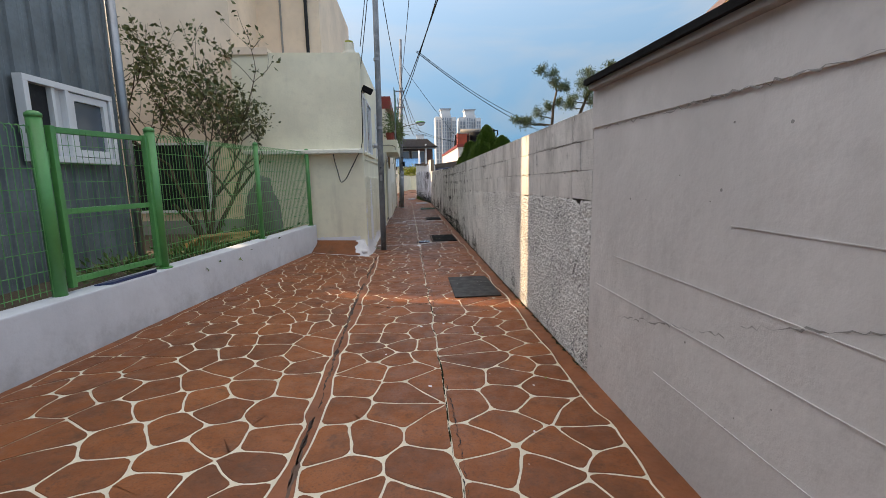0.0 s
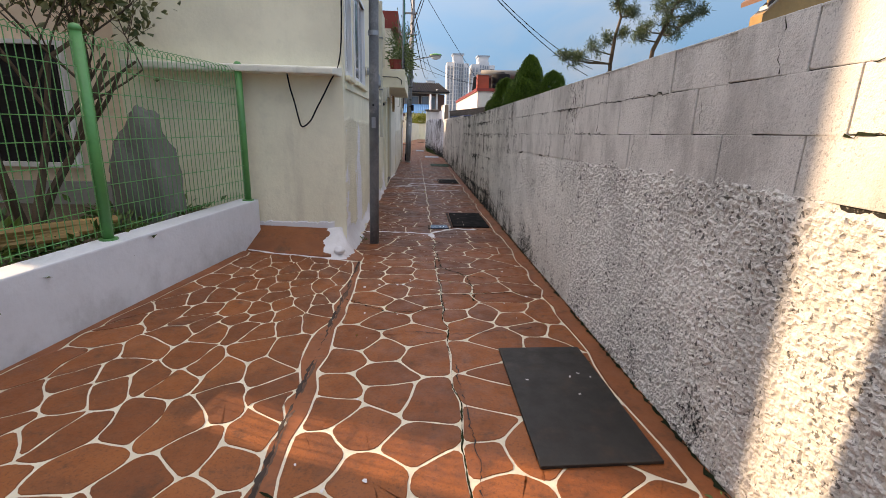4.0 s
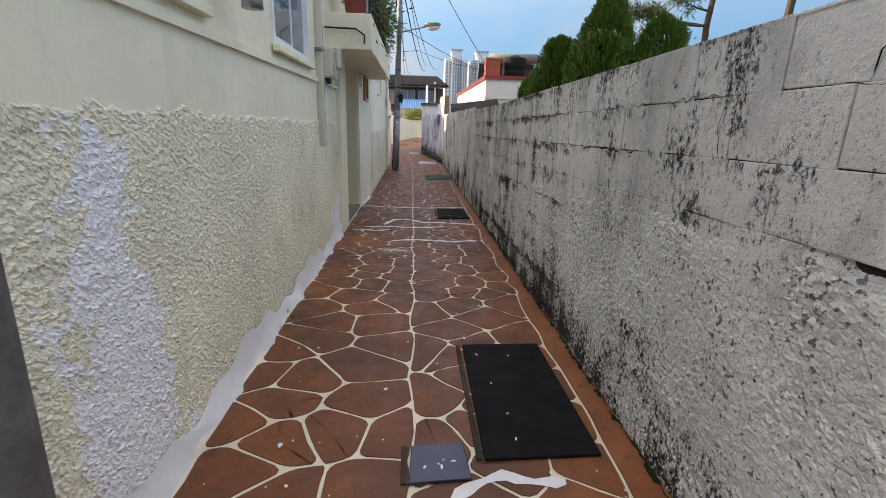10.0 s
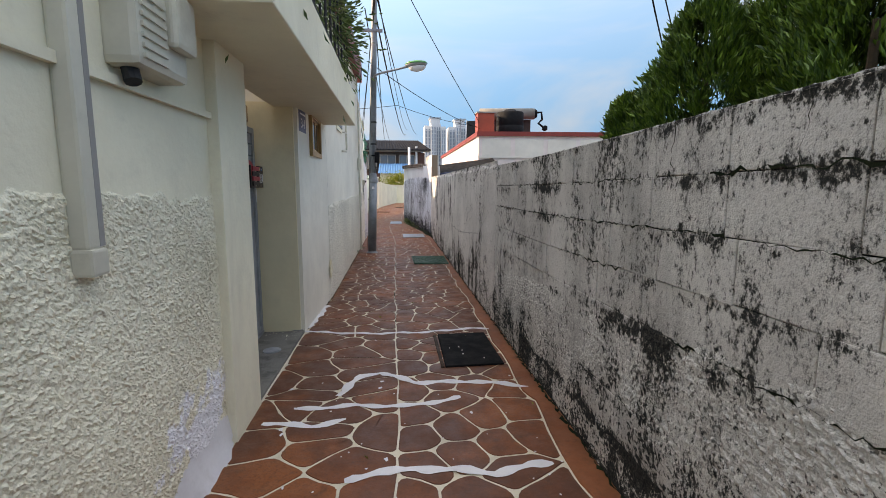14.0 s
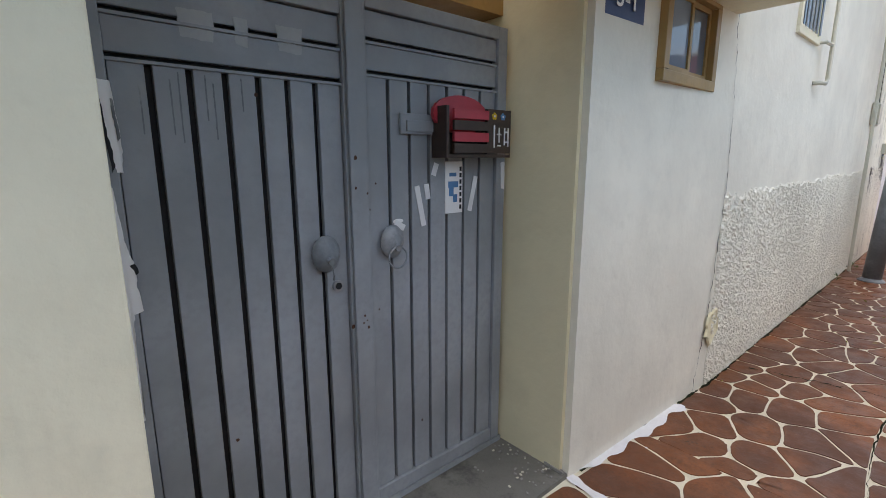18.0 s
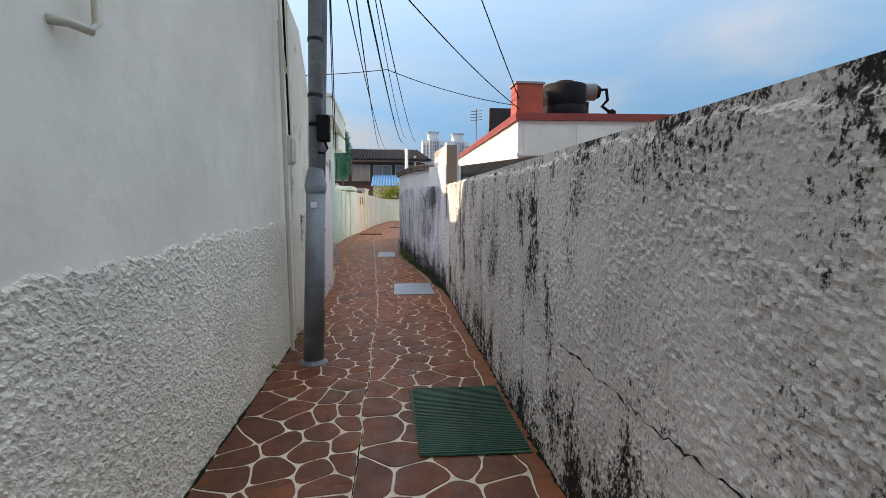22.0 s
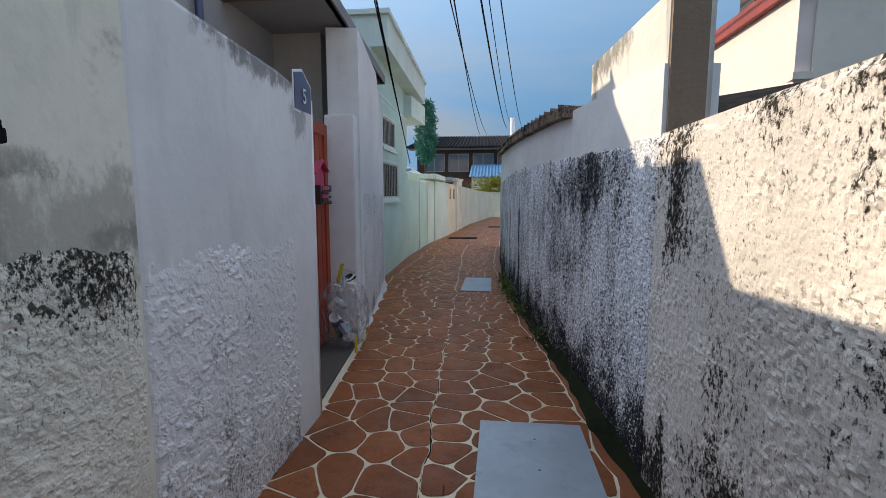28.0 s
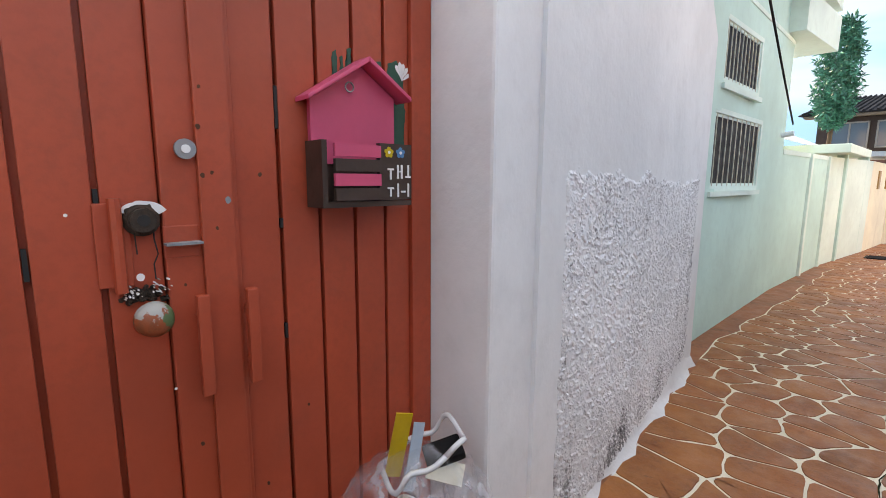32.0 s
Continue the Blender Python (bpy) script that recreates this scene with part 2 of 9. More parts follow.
def roughcast(name, c, stain=0.5, stain_c=(0.022, 0.022, 0.02), gap=0.2, scale=60.0, bump=0.9, foot=0.0, y_from=-2.0, y_to=-1.0, yellow=0.0, upper=0.0, z_up=1.7, streak=0.5, grit=75.0, soft=0.09, smears=(), pits=0.0, blots=0.75, runs=(), courses=0.0, speck=0.0, patches=(), grime=0.0):
    """Thrown render: gritty lumps, pit shade coloured in by noise, black mould in specks that cluster into blots and
    runs and thicken along y.
    """
    n = Net(name, 0.92)
    n.out.inputs["Specular IOR Level"].default_value = 0.2
    a = n.mix(n.ramp(n.noise(1.3, 4), 0.3, 0.7), shade(c, 0.9), shade(c, 1.05))
    a = n.mix(n.ramp(n.noise(9.0, 5, 0.7), 0.55, 0.75, 0.0, 0.3), a, shade(c, 0.74))
    if grime:
        g = n.noise(2.6, 7, 0.72, stretch=(1, 1, 0.5))
        a = n.mix(n.ramp(g, 0.42, 0.68, 0.0, grime), a, shade(c, 0.42))
    if yellow:
        a = n.mix(n.ramp(n.noise(2.2, 5), 0.5, 0.75, 0.0, yellow), a, (0.46, 0.41, 0.27))
    # dark specks stand in for shade between the lumps
    a = n.mix(n.ramp(n.noise(scale * 1.5, 4, 0.7), 0.585, 0.68, 0.0, gap * 2), a, shade(c, 0.25))
    for yc, wide, top in smears:
        off = n.math("ABSOLUTE", n.math("SUBTRACT", n.axis(1), yc), 0.0)
        off = n.math("ADD", off, n.ramp(n.noise(4.0, 6, 0.7), 0.25, 0.75, -0.22, 0.22))
        off = n.math("ADD", off, n.math("MULTIPLY", n.axis(2), 0.16))
        high = n.math("ADD", n.axis(2), n.ramp(n.noise(6.0, 5, 0.7), 0.25, 0.75, -0.15, 0.15))
        m = n.math("MULTIPLY", n.ramp(off, wide + 0.05, wide - 0.03), n.ramp(high, top + 0.05, top - 0.05))
        a = n.mix(m, a, (0.84, 0.84, 0.86))
    if stain:
        fine = n.noise(grit, 8, 0.82, stretch=(1, 1, 0.7))
        blot = n.noise(2.3, 5, 0.62, stretch=(1, 1, 0.6))
        run = n.noise(7.0, 5, 0.62, stretch=(1, 1, 0.14))
        v = n.math("ADD", n.math("MULTIPLY", fine, 1.4), n.math("ADD", n.math("MULTIPLY", blot, blots), 0.375 - 0.5 * blots))
        for yc, half, top, k in runs:
            off = n.math("ABSOLUTE", n.math("SUBTRACT", n.axis(1), yc), 0.0)
            off = n.math("ADD", off, n.ramp(n.noise(5.0, 5, 0.7), 0.25, 0.75, -0.07, 0.07))
            v = n.math("ADD", v, n.math("MULTIPLY", n.ramp(off, half + 0.05, half - 0.04, 0.0, k), n.ramp(n.axis(2), top + 0.08, top - 0.08)))
        v = n.math("ADD", v, n.math("MULTIPLY", run, streak))
        if speck:
            v = n.math("ADD", v, n.ramp(n.noise(85.0, 3, 0.6), 0.3, 0.7, -speck, speck))
        for yc, zc, wy, wz, k in patches:
            dy = n.math("DIVIDE", n.math("SUBTRACT", n.axis(1), yc), wy)
            dz = n.math("DIVIDE", n.math("SUBTRACT", n.axis(2), zc), wz)
            far = n.math("ADD", n.math("MULTIPLY", dy, dy), n.math("MULTIPLY", dz, dz))
            far = n.math("ADD", far, n.ramp(n.noise(5.5, 5, 0.7), 0.25, 0.75, -0.75, 0.75))
            v = n.math("ADD", v, n.ramp(far, 1.25, 0.2, 0.0, k))
        if courses:
            level = n.math("ADD", n.axis(2), n.math("MULTIPLY", n.math("SUBTRACT", n.axis(1), 4.0), 0.0182))
            level = n.math("ADD", level, n.ramp(n.noise(7.0, 4, 0.6), 0.25, 0.75, -0.03, 0.03))
            off = n.math("PINGPONG", n.math("SUBTRACT", level, 1.855 - 0.205 * 9 - 0.02), 0.1025)
            grown = n.math("MULTIPLY", n.ramp(n.axis(1), 9.0, 13.5, 0.25, 1.0), n.ramp(n.noise(1.7, 4, 0.6, stretch=(1, 0.6, 1.6)), 0.42, 0.6))
            v = n.math("ADD", v, n.math("MULTIPLY", n.ramp(off, 0.055, 0.0, 0.0, courses), grown))
        v = n.math("ADD", v, n.ramp(n.axis(1), y_from, y_to, -0.22, 0.0))
        if foot:
            z = n.math("ADD", n.axis(2), n.ramp(n.noise(3.0, 5, 0.7), 0.25, 0.75, -0.2, 0.2))
            v = n.math("ADD", v, n.ramp(z, 0.6, 0.0, 0.0, foot))
        if upper:
            z = n.math("ADD", n.axis(2), n.ramp(n.noise(4.0, 5, 0.7), 0.25, 0.75, -0.15, 0.15))
            v = n.math("ADD", v, n.ramp(z, z_up - 0.4, z_up, 0.0, upper))
        base = 1.265 + 0.5 * streak - 0.3 * stain
        a = n.mix(n.ramp(v, base - 0.08, base + 0.12, 0.0, 0.28), a, shade(c, 0.4))
        a = n.mix(n.ramp(v, base, base + soft, 0.0, 0.98), a, stain_c)
    if pits:
        # clustered near-black specks, painted as the shade inside deeper pits
        p = n.math("ADD", n.noise(scale * 0.75, 3, 0.6), n.ramp(n.noise(3.2, 5, 0.65), 0.35, 0.65, -0.09, 0.035))
        a = n.mix(n.ramp(p, 0.575, 0.635, 0.0, pits), a, shade(c, 0.09))
    h = n.math("ADD", n.noise(scale * 1.6, 3, 0.5), n.math("MULTIPLY", n.noise(scale * 0.6, 2, 0.5), 1.6))
    n.bump(h, bump * 0.7, 0.012)
    return n.color(a)


def glass(name, tint=(0.10, 0.13, 0.16)):
    n = Net(name, 0.06)
    n.out.inputs["Specular IOR Level"].default_value = 0.8
    n.bump(n.noise(3.0, 2), 0.03, 0.01)
    return n.color(tint)


M = {}
M["seam_dirt"] = paint("dirty_seam_mortar", (0.055, 0.034, 0.027), 0.9, vary=0.4, grain=80, bump=0.6, dirt=0.5, dirt_color=(0.03, 0.025, 0.02))
M["seam_fill"] = paint("worn_seam_filler", (0.15, 0.085, 0.062), 0.9, vary=0.4, grain=60, bump=0.6, dirt=0.7, dirt_color=(0.04, 0.03, 0.025))
M["joint"] = paint("cream_joint_paint", (0.72, 0.66, 0.53), 0.75, vary=0.12, grain=90, bump=0.3, dirt=0.25, dirt_color=(0.22, 0.18, 0.13))


def flag_material(name, picker):
    """Brick-red painted flagstone, worn dark in patches; the middle alley is darkened for wear and shade together."""
    n = Net(name, 0.6)
    n.out.inputs["Specular IOR Level"].default_value = 0.35
    r = n.random() if picker == "object" else n.island()
    a = n.mix(r, (0.225, 0.063, 0.021), (0.335, 0.099, 0.032))
    a = n.mix(n.ramp(n.noise(1.7, 6, 0.7), 0.42, 0.68, 0.0, 0.75), a, (0.135, 0.048, 0.024))
    a = n.mix(n.ramp(n.noise(8.0, 7, 0.78), 0.52, 0.72, 0.0, 0.75), a, (0.075, 0.036, 0.022))
    a = n.mix(n.ramp(n.noise(75.0, 4, 0.75), 0.5, 0.66, 0.0, 0.42), a, (0.06, 0.028, 0.018))
    # Darker stretch along y: real wear, with the alley's shade mixed into the colour.
    worn_shaded = n.math("MULTIPLY", n.ramp(n.axis(1), 7.4, 10.0), n.ramp(n.axis(1), 25.0, 21.0))
    a = n.mix(n.math("MULTIPLY", worn_shaded, n.ramp(n.noise(1.4, 6, 0.7), 0.36, 0.62, 0.16, 0.9)), a, (0.105, 0.04, 0.024))
    a = n.mix(n.math("MULTIPLY", n.ramp(n.axis(1), 25.0, 28.0), n.ramp(n.noise(1.9, 6, 0.7), 0.3, 0.62, 0.75, 0.1)), a, (0.42, 0.15, 0.045))
    a = n.mix(n.ramp(n.noise(38.0, 4, 0.7), 0.66, 0.76, 0.0, 0.5), a, (0.42, 0.19, 0.10))
    a = n.mix(n.ramp(n.noise(3.3, 8, 0.8, distort=0.6), 0.6, 0.7, 0.0, 0.7), a, (0.03, 0.02, 0.015))
    n.link(n.ramp(n.noise(6.0, 5, 0.7), 0.3, 0.7, 0.38, 0.72), n.out.inputs["Roughness"])
    n.bump(n.math("ADD", n.noise(45.0, 5, 0.7), n.noise(11.0, 3)), 0.3, 0.006)
    return n.color(a)


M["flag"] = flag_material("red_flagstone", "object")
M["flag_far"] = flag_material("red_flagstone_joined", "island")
M["red_floor"] = paint("red_floor_paint", (0.30, 0.088, 0.032), 0.55, vary=0.3, grain=40, bump=0.25, dirt=0.65, dirt_color=(0.07, 0.035, 0.02))
M["white_paint"] = paint("white_floor_paint", (0.72, 0.72, 0.74), 0.6, vary=0.1, grain=50, bump=0.3, dirt=0.2, dirt_color=(0.35, 0.3, 0.26))
M["grey_plaster"] = plaster("grey_white_plaster", (0.66, 0.635, 0.615), stain=0.3, stain_c=(0.36, 0.34, 0.32), bump=0.35, streak=0.25, tone=0.16)
M["block"] = roughcast("weathered_block_wash", (0.72, 0.695, 0.66), stain=0.47, gap=0.2, scale=110, bump=0.5, y_from=3.0, y_to=13.0, streak=0.5, pits=0.3, grit=42, stain_c=(0.02, 0.02, 0.018), soft=0.16, courses=0.17, grime=0.62, upper=0.05, z_up=1.75, patches=((14.3, 1.2, 0.8, 0.2, 0.04),))
M["wall_core"] = roughcast("stained_mortar", (0.36, 0.35, 0.32), stain=1.3, gap=0.3, scale=60, bump=0.5)
M["rough_grey"] = roughcast("grey_roughcast", (0.72, 0.70, 0.66), stain=0.34, y_from=5.0, y_to=12.5, foot=0.21, soft=0.09, grit=48, streak=0.3, pits=0.8, grime=0.35, courses=0.13, patches=((14.2, 0.84, 1.2, 0.12, 0.2), (13.6, 0.5, 0.5, 0.35, 0.1), (15.4, 0.3, 0.7, 0.2, 0.08)))
M["rough_mould"] = roughcast("mouldy_roughcast", (0.73, 0.695, 0.665), bump=0.42, stain=0.28, y_from=14.0, y_to=18.0, foot=0.18, upper=0.10, z_up=1.70, soft=0.09, grit=40, stain_c=(0.018, 0.015, 0.013), streak=0.42, blots=1.0, pits=0.5, patches=((20.85, 1.36, 0.42, 0.2, 0.14), (20.55, 1.0, 0.16, 0.38, 0.1), (21.6, 0.95, 0.3, 0.5, 0.05), (17.55, 0.62, 0.6, 0.3, 0.13), (18.3, 1.05, 0.35, 0.22, 0.07), (22.6, 1.2, 0.45, 0.5, 0.08), (23.5, 1.0, 0.5, 0.6, 0.09), (22.3, 0.5, 0.5, 0.4, 0.07)), grime=0.22)
M["rough_blue"] = roughcast("bluish_mottled_roughcast", (0.74, 0.78, 0.84), stain=0.54, stain_c=(0.012, 0.014, 0.018), streak=0.4, foot=0.26, grit=60, soft=0.12, blots=0.5, pits=0.5, speck=0.13, patches=((26.6, 1.5, 0.8, 0.28, 0.14), (27.1, 1.1, 0.7, 0.5, 0.06)), runs=((29.2, 0.035, 1.4, 0.42), (30.15, 0.02, 1.6, 0.3), (31.2, 0.03, 1.5, 0.3)))
M["crust"] = roughcast("dark_weathered_crust", (0.50, 0.48, 0.45), stain=0.8, gap=0.4)
M["cream"] = plaster("cream_plaster", (0.84, 0.785, 0.61), stain=0.25, stain_c=(0.47, 0.42, 0.32), bump=0.3, streak=0.3, lumps=30)
M["cream_mould"] = plaster("mould_greyed_cream_plaster", (0.80, 0.775, 0.67), stain=0.7, stain_c=(0.17, 0.17, 0.145), bump=0.3, streak=0.6, reach=0.55, patches=((24.2, 1.36, 0.42, 0.15, 0.42), (23.95, 1.5, 0.22, 0.04, 0.45), (24.3, 1.3, 0.1, 0.05, 0.4), (23.72, 2.05, 0.07, 0.36, 0.4), (23.4, 1.75, 0.1, 0.12, 0.25)))
M["pier_plaster"] = plaster("rain_stained_white_plaster", (0.74, 0.72, 0.67), stain=0.6, stain_c=(0.15, 0.14, 0.12), bump=0.4, streak=0.9, reach=0.56, patches=((26.3, 2.3, 0.6, 0.12, 0.7), (26.45, 1.95, 0.08, 0.4, 0.6)))
M["lilac_mould"] = plaster("cool_white_plaster_with_mould", (0.75, 0.755, 0.765), stain=0.12, stain_c=(0.32, 0.31, 0.30), bump=0.25, streak=0.15, patches=((25.3, 2.05, 0.5, 0.09, 0.8), (25.62, 1.93, 0.1, 0.2, 0.6), (24.95, 2.12, 0.3, 0.08, 0.6)))
M["rust"] = paint("crusted_black_rust", (0.045, 0.028, 0.02), 0.85, vary=0.5, grain=120, bump=1.0, dirt=0.6, dirt_color=(0.16, 0.06, 0.03))
M["dusty_rubber"] = paint("dusty_black_rubber", (0.022, 0.02, 0.018), 0.6, vary=0.4, grain=70, bump=0.25, dirt=0.75, dirt_color=(0.055, 0.032, 0.022))
M["moss"] = paint("black_green_moss", (0.018, 0.024, 0.012), 0.95, vary=0.4, grain=70, bump=0.9, dirt=0.5, dirt_color=(0.032, 0.026, 0.018))
M["moss"].node_tree.nodes["Principled BSDF"].inputs["Specular IOR Level"].default_value = 0.1
M["brown_edge"] = roughcast("brown_weathered_sheet_edge", (0.26, 0.19, 0.15), stain=0.7, gap=0.4)
M["cream_rough"] = roughcast("cream_roughcast", (0.84, 0.79, 0.63), stain=0.0, gap=0.2, yellow=0.35, smears=((9.98, 0.30, 1.47), (8.95, 0.14, 1.5), (14.1, 0.34, 0.42)))
M["white_wall"] = plaster("warm_white_plaster", (0.83, 0.795, 0.69), stain=0.2, stain_c=(0.50, 0.47, 0.39), bump=0.22, streak=0.2)
M["white_rough"] = roughcast("warm_white_roughcast", (0.83, 0.795, 0.69), stain=0.0, gap=0.18)
M["grey_rough"] = roughcast("painted_grey_white_roughcast", (0.765, 0.765, 0.78), stain=0.05, stain_c=(0.2, 0.2, 0.2), gap=0.05, foot=0.15, bump=0.5, pits=0.16)
M["lilac"] = plaster("cool_white_plaster", (0.75, 0.755, 0.765), stain=0.12, stain_c=(0.45, 0.44, 0.45), bump=0.25, streak=0.15)
M["olive_jamb"] = plaster("dull_yellow_plaster", (0.80, 0.71, 0.49), stain=0.25, stain_c=(0.46, 0.40, 0.28), bump=0.2)
M["mint"] = plaster("mint_green_plaster", (0.50, 0.72, 0.66), stain=0.08, stain_c=(0.4, 0.52, 0.48), bump=0.15)
M["mint_pale"] = plaster("pale_mint_plaster", (0.66, 0.80, 0.74), stain=0.05, bump=0.1)
M["low_white"] = plaster("white_blue_limewash", (0.66, 0.70, 0.74), stain=0.25, stain_c=(0.3, 0.3, 0.32), bump=0.3, foot=0.25)
M["peach"] = plaster("peach_plaster", (0.86, 0.68, 0.53), stain=0.2, stain_c=(0.35, 0.27, 0.2), bump=0.12)
M["concrete"] = plaster("grey_concrete", (0.30, 0.29, 0.275), lumps=40, bump=0.3, stain=0.5, stain_c=(0.12, 0.11, 0.10))
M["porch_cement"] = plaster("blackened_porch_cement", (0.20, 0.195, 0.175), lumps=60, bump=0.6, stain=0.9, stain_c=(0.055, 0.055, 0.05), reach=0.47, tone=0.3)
M["steel"] = paint("weathered_grey_steel", (0.21, 0.24, 0.265), 0.5, 0.0, vary=0.5, grain=45, bump=0.2, dirt=0.6, dirt_color=(0.42, 0.43, 0.44))
M["bare_rust"] = paint("brown_bare_rust", (0.10, 0.035, 0.016), 0.85, vary=0.4, grain=90, bump=0.4)
M["worn_gate"] = paint("chalky_gate_paint", (0.36, 0.385, 0.40), 0.6, vary=0.2, grain=60, bump=0.15, dirt=0.5, dirt_color=(0.28, 0.31, 0.335))
M["galv"] = paint("galvanised_steel", (0.36, 0.38, 0.40), 0.42, 0.75, vary=0.2, grain=30, bump=0.05)
M["grey_gate"] = paint("blue_grey_gate_paint", (0.28, 0.31, 0.335), 0.42, vary=0.25, grain=40, bump=0.15, dirt=0.3, dirt_color=(0.38, 0.39, 0.39))
M["red_gate"] = paint("brick_red_gate_paint", (0.47, 0.070, 0.033), 0.45, vary=0.22, grain=40, bump=0.16, dirt=0.25, dirt_color=(0.27, 0.055, 0.03))
M["black"] = paint("black_rubber", (0.014, 0.014, 0.015), 0.85, vary=0.3, grain=60, bump=0.3)
# Real black parts, plus shade painted into holes, gaps and window backs.
M["dark"] = paint("black_paint_and_void_shade", (0.012, 0.012, 0.014), 0.7, vary=0.2)
M["green_fence"] = paint("green_fence_enamel", (0.055, 0.32, 0.10), 0.38, vary=0.18, grain=30, bump=0.05, dirt=0.2, dirt_color=(0.03, 0.16, 0.05))
M["green_mat"] = paint("dark_green_rubber", (0.012, 0.085, 0.055), 0.6, vary=0.25, grain=40, bump=0.2)
M["steel_blue"] = paint("blue_grey_plate_paint", (0.33, 0.42, 0.50), 0.4, vary=0.18, grain=25, bump=0.1, dirt=0.35, dirt_color=(0.12, 0.15, 0.18))
M["rock"] = plaster("dark_grey_rock", (0.17, 0.165, 0.15), lumps=20, bump=0.9, stain=0.6, stain_c=(0.03, 0.035, 0.02))
M["stained_dark"] = plaster("black_stained_cement", (0.09, 0.087, 0.078), lumps=40, bump=0.4, stain=0.8, stain_c=(0.03, 0.03, 0.025))
M["ground"] = plaster("grey_brown_ground", (0.18, 0.16, 0.14), lumps=20, bump=0.3, stain=0.5)
M["earth"] = plaster("dark_garden_earth", (0.09, 0.065, 0.04), lumps=40, bump=0.8, stain=0.5, stain_c=(0.04, 0.03, 0.02))
M["corrugated"] = paint("blue_grey_sheet_metal", (0.17, 0.205, 0.22), 0.42, 0.1, vary=0.3, grain=25, bump=0.04, dirt=0.25, dirt_color=(0.06, 0.07, 0.075))
M["upvc"] = paint("white_plastic", (0.76, 0.77, 0.78), 0.35, vary=0.05, grain=30, bump=0.02)
M["old_white"] = paint("aged_ivory_plastic", (0.60, 0.57, 0.47), 0.5, vary=0.12, grain=30, bump=0.05, dirt=0.25, dirt_color=(0.25, 0.22, 0.16))
M["glass"] = glass("dark_window_glass")
M["glass_blue"] = glass("blue_frosted_glass", (0.16, 0.22, 0.28))
M["wood"] = paint("ochre_varnished_wood", (0.42, 0.24, 0.09), 0.5, vary=0.25, grain=30, bump=0.15)
M["brown_wood"] = paint("dark_brown_wood", (0.055, 0.030, 0.022), 0.55, vary=0.3, grain=40, bump=0.2)
M["pink"] = paint("pink_paint", (0.70, 0.08, 0.17), 0.45, vary=0.12, grain=40, bump=0.08)
M["crimson"] = paint("crimson_paint", (0.55, 0.04, 0.06), 0.45, vary=0.15, grain=40, bump=0.08)
M["navy"] = paint("navy_enamel", (0.022, 0.045, 0.12), 0.35, vary=0.1)
M["white"] = paint("white_enamel", (0.8, 0.8, 0.8), 0.4, vary=0.05)
M["red_trim"] = paint("dark_red_trim_paint", (0.30, 0.040, 0.030), 0.55, vary=0.2, grain=30, bump=0.1)
M["pink_wall"] = plaster("pale_pink_plaster", (0.80, 0.70, 0.66), stain=0.06, bump=0.1)
M["pink_panel"] = plaster("ivory_panel_plaster", (0.74, 0.70, 0.62), stain=0.08, bump=0.1)
M["bare_block"] = plaster("bare_weathered_block", (0.27, 0.19, 0.135), stain=0.6, stain_c=(0.08, 0.06, 0.05), bump=0.7, lumps=40, reach=0.5)
M["roof_tile"] = paint("black_glazed_roof_tile", (0.022, 0.022, 0.026), 0.75, vary=0.25, grain=20, bump=0.1)
M["blue_roof"] = paint("blue_sheet_roof", (0.035, 0.21, 0.42), 0.55, vary=0.2, grain=20, bump=0.05)
M["brown_trim"] = paint("brown_fascia", (0.16, 0.075, 0.045), 0.5, vary=0.2)
M["pebble"] = roughcast("grey_pebble_dash", (0.40, 0.40, 0.41), stain=0.0, gap=0.45, scale=85)
M["bark"] = paint("brown_bark", (0.10, 0.065, 0.04), 0.9, vary=0.4, grain=60, bump=0.5)
M["tank"] = paint("black_water_tank_plastic", (0.012, 0.012, 0.013), 0.7, vary=0.2)
M["tank"].node_tree.nodes["Principled BSDF"].inputs["Specular IOR Level"].default_value = 0.15
# Blue in the base colour stands in for sky mirrored by dark steel.
M["sky_tint_plate"] = paint("glossy_black_sky_tinted_plate", (0.035, 0.042, 0.07), 0.22, 0.3, vary=0.3, grain=20, bump=0.05, dirt=0.3)
M["solar"] = paint("weathered_beige_cylinder", (0.20, 0.185, 0.16), 0.6, 0.0, vary=0.25, dirt=0.3)
M["tower"] = paint("pale_tower_render", (0.62, 0.64, 0.66), 0.7, vary=0.05, grain=2, bump=0.0)
M["tower_glass"] = paint("tower_window_bands", (0.22, 0.28, 0.34), 0.3, vary=0.1, grain=2, bump=0.0)


M["rough_mould_c"] = roughcast("mould_band_roughcast", (0.79, 0.765, 0.68), stain=0.22, foot=0.0, upper=0.11, z_up=1.3, streak=0.2, soft=0.08, pits=0.3)
M["black"].node_tree.nodes["Principled BSDF"].inputs["Specular IOR Level"].default_value = 0.08
n = Net("peeling_knob_paint", 0.4)
a = n.mix(n.ramp(n.noise(60, 5, 0.7), 0.4, 0.7), (0.34, 0.075, 0.03), (0.22, 0.07, 0.035))
up = n.math("ADD", n.axis(2), n.ramp(n.noise(45, 5, 0.7), 0.25, 0.75, -0.022, 0.022))
a = n.mix(n.ramp(up, 1.132, 1.135), a, (0.36, 0.36, 0.34))
side = n.math("ADD", n.axis(1), n.ramp(n.noise(40, 5, 0.7), 0.25, 0.75, -0.012, 0.012))
a = n.mix(n.ramp(side, 26.536, 26.540, 0.0, 0.9), a, (0.05, 0.14, 0.06))
n.bump(n.noise(70, 4), 0.3, 0.004)
M["knob"] = n.color(a)
M["yellow_pack"] = paint("yellow_packaging", (0.62, 0.42, 0.02), 0.35, vary=0.2)
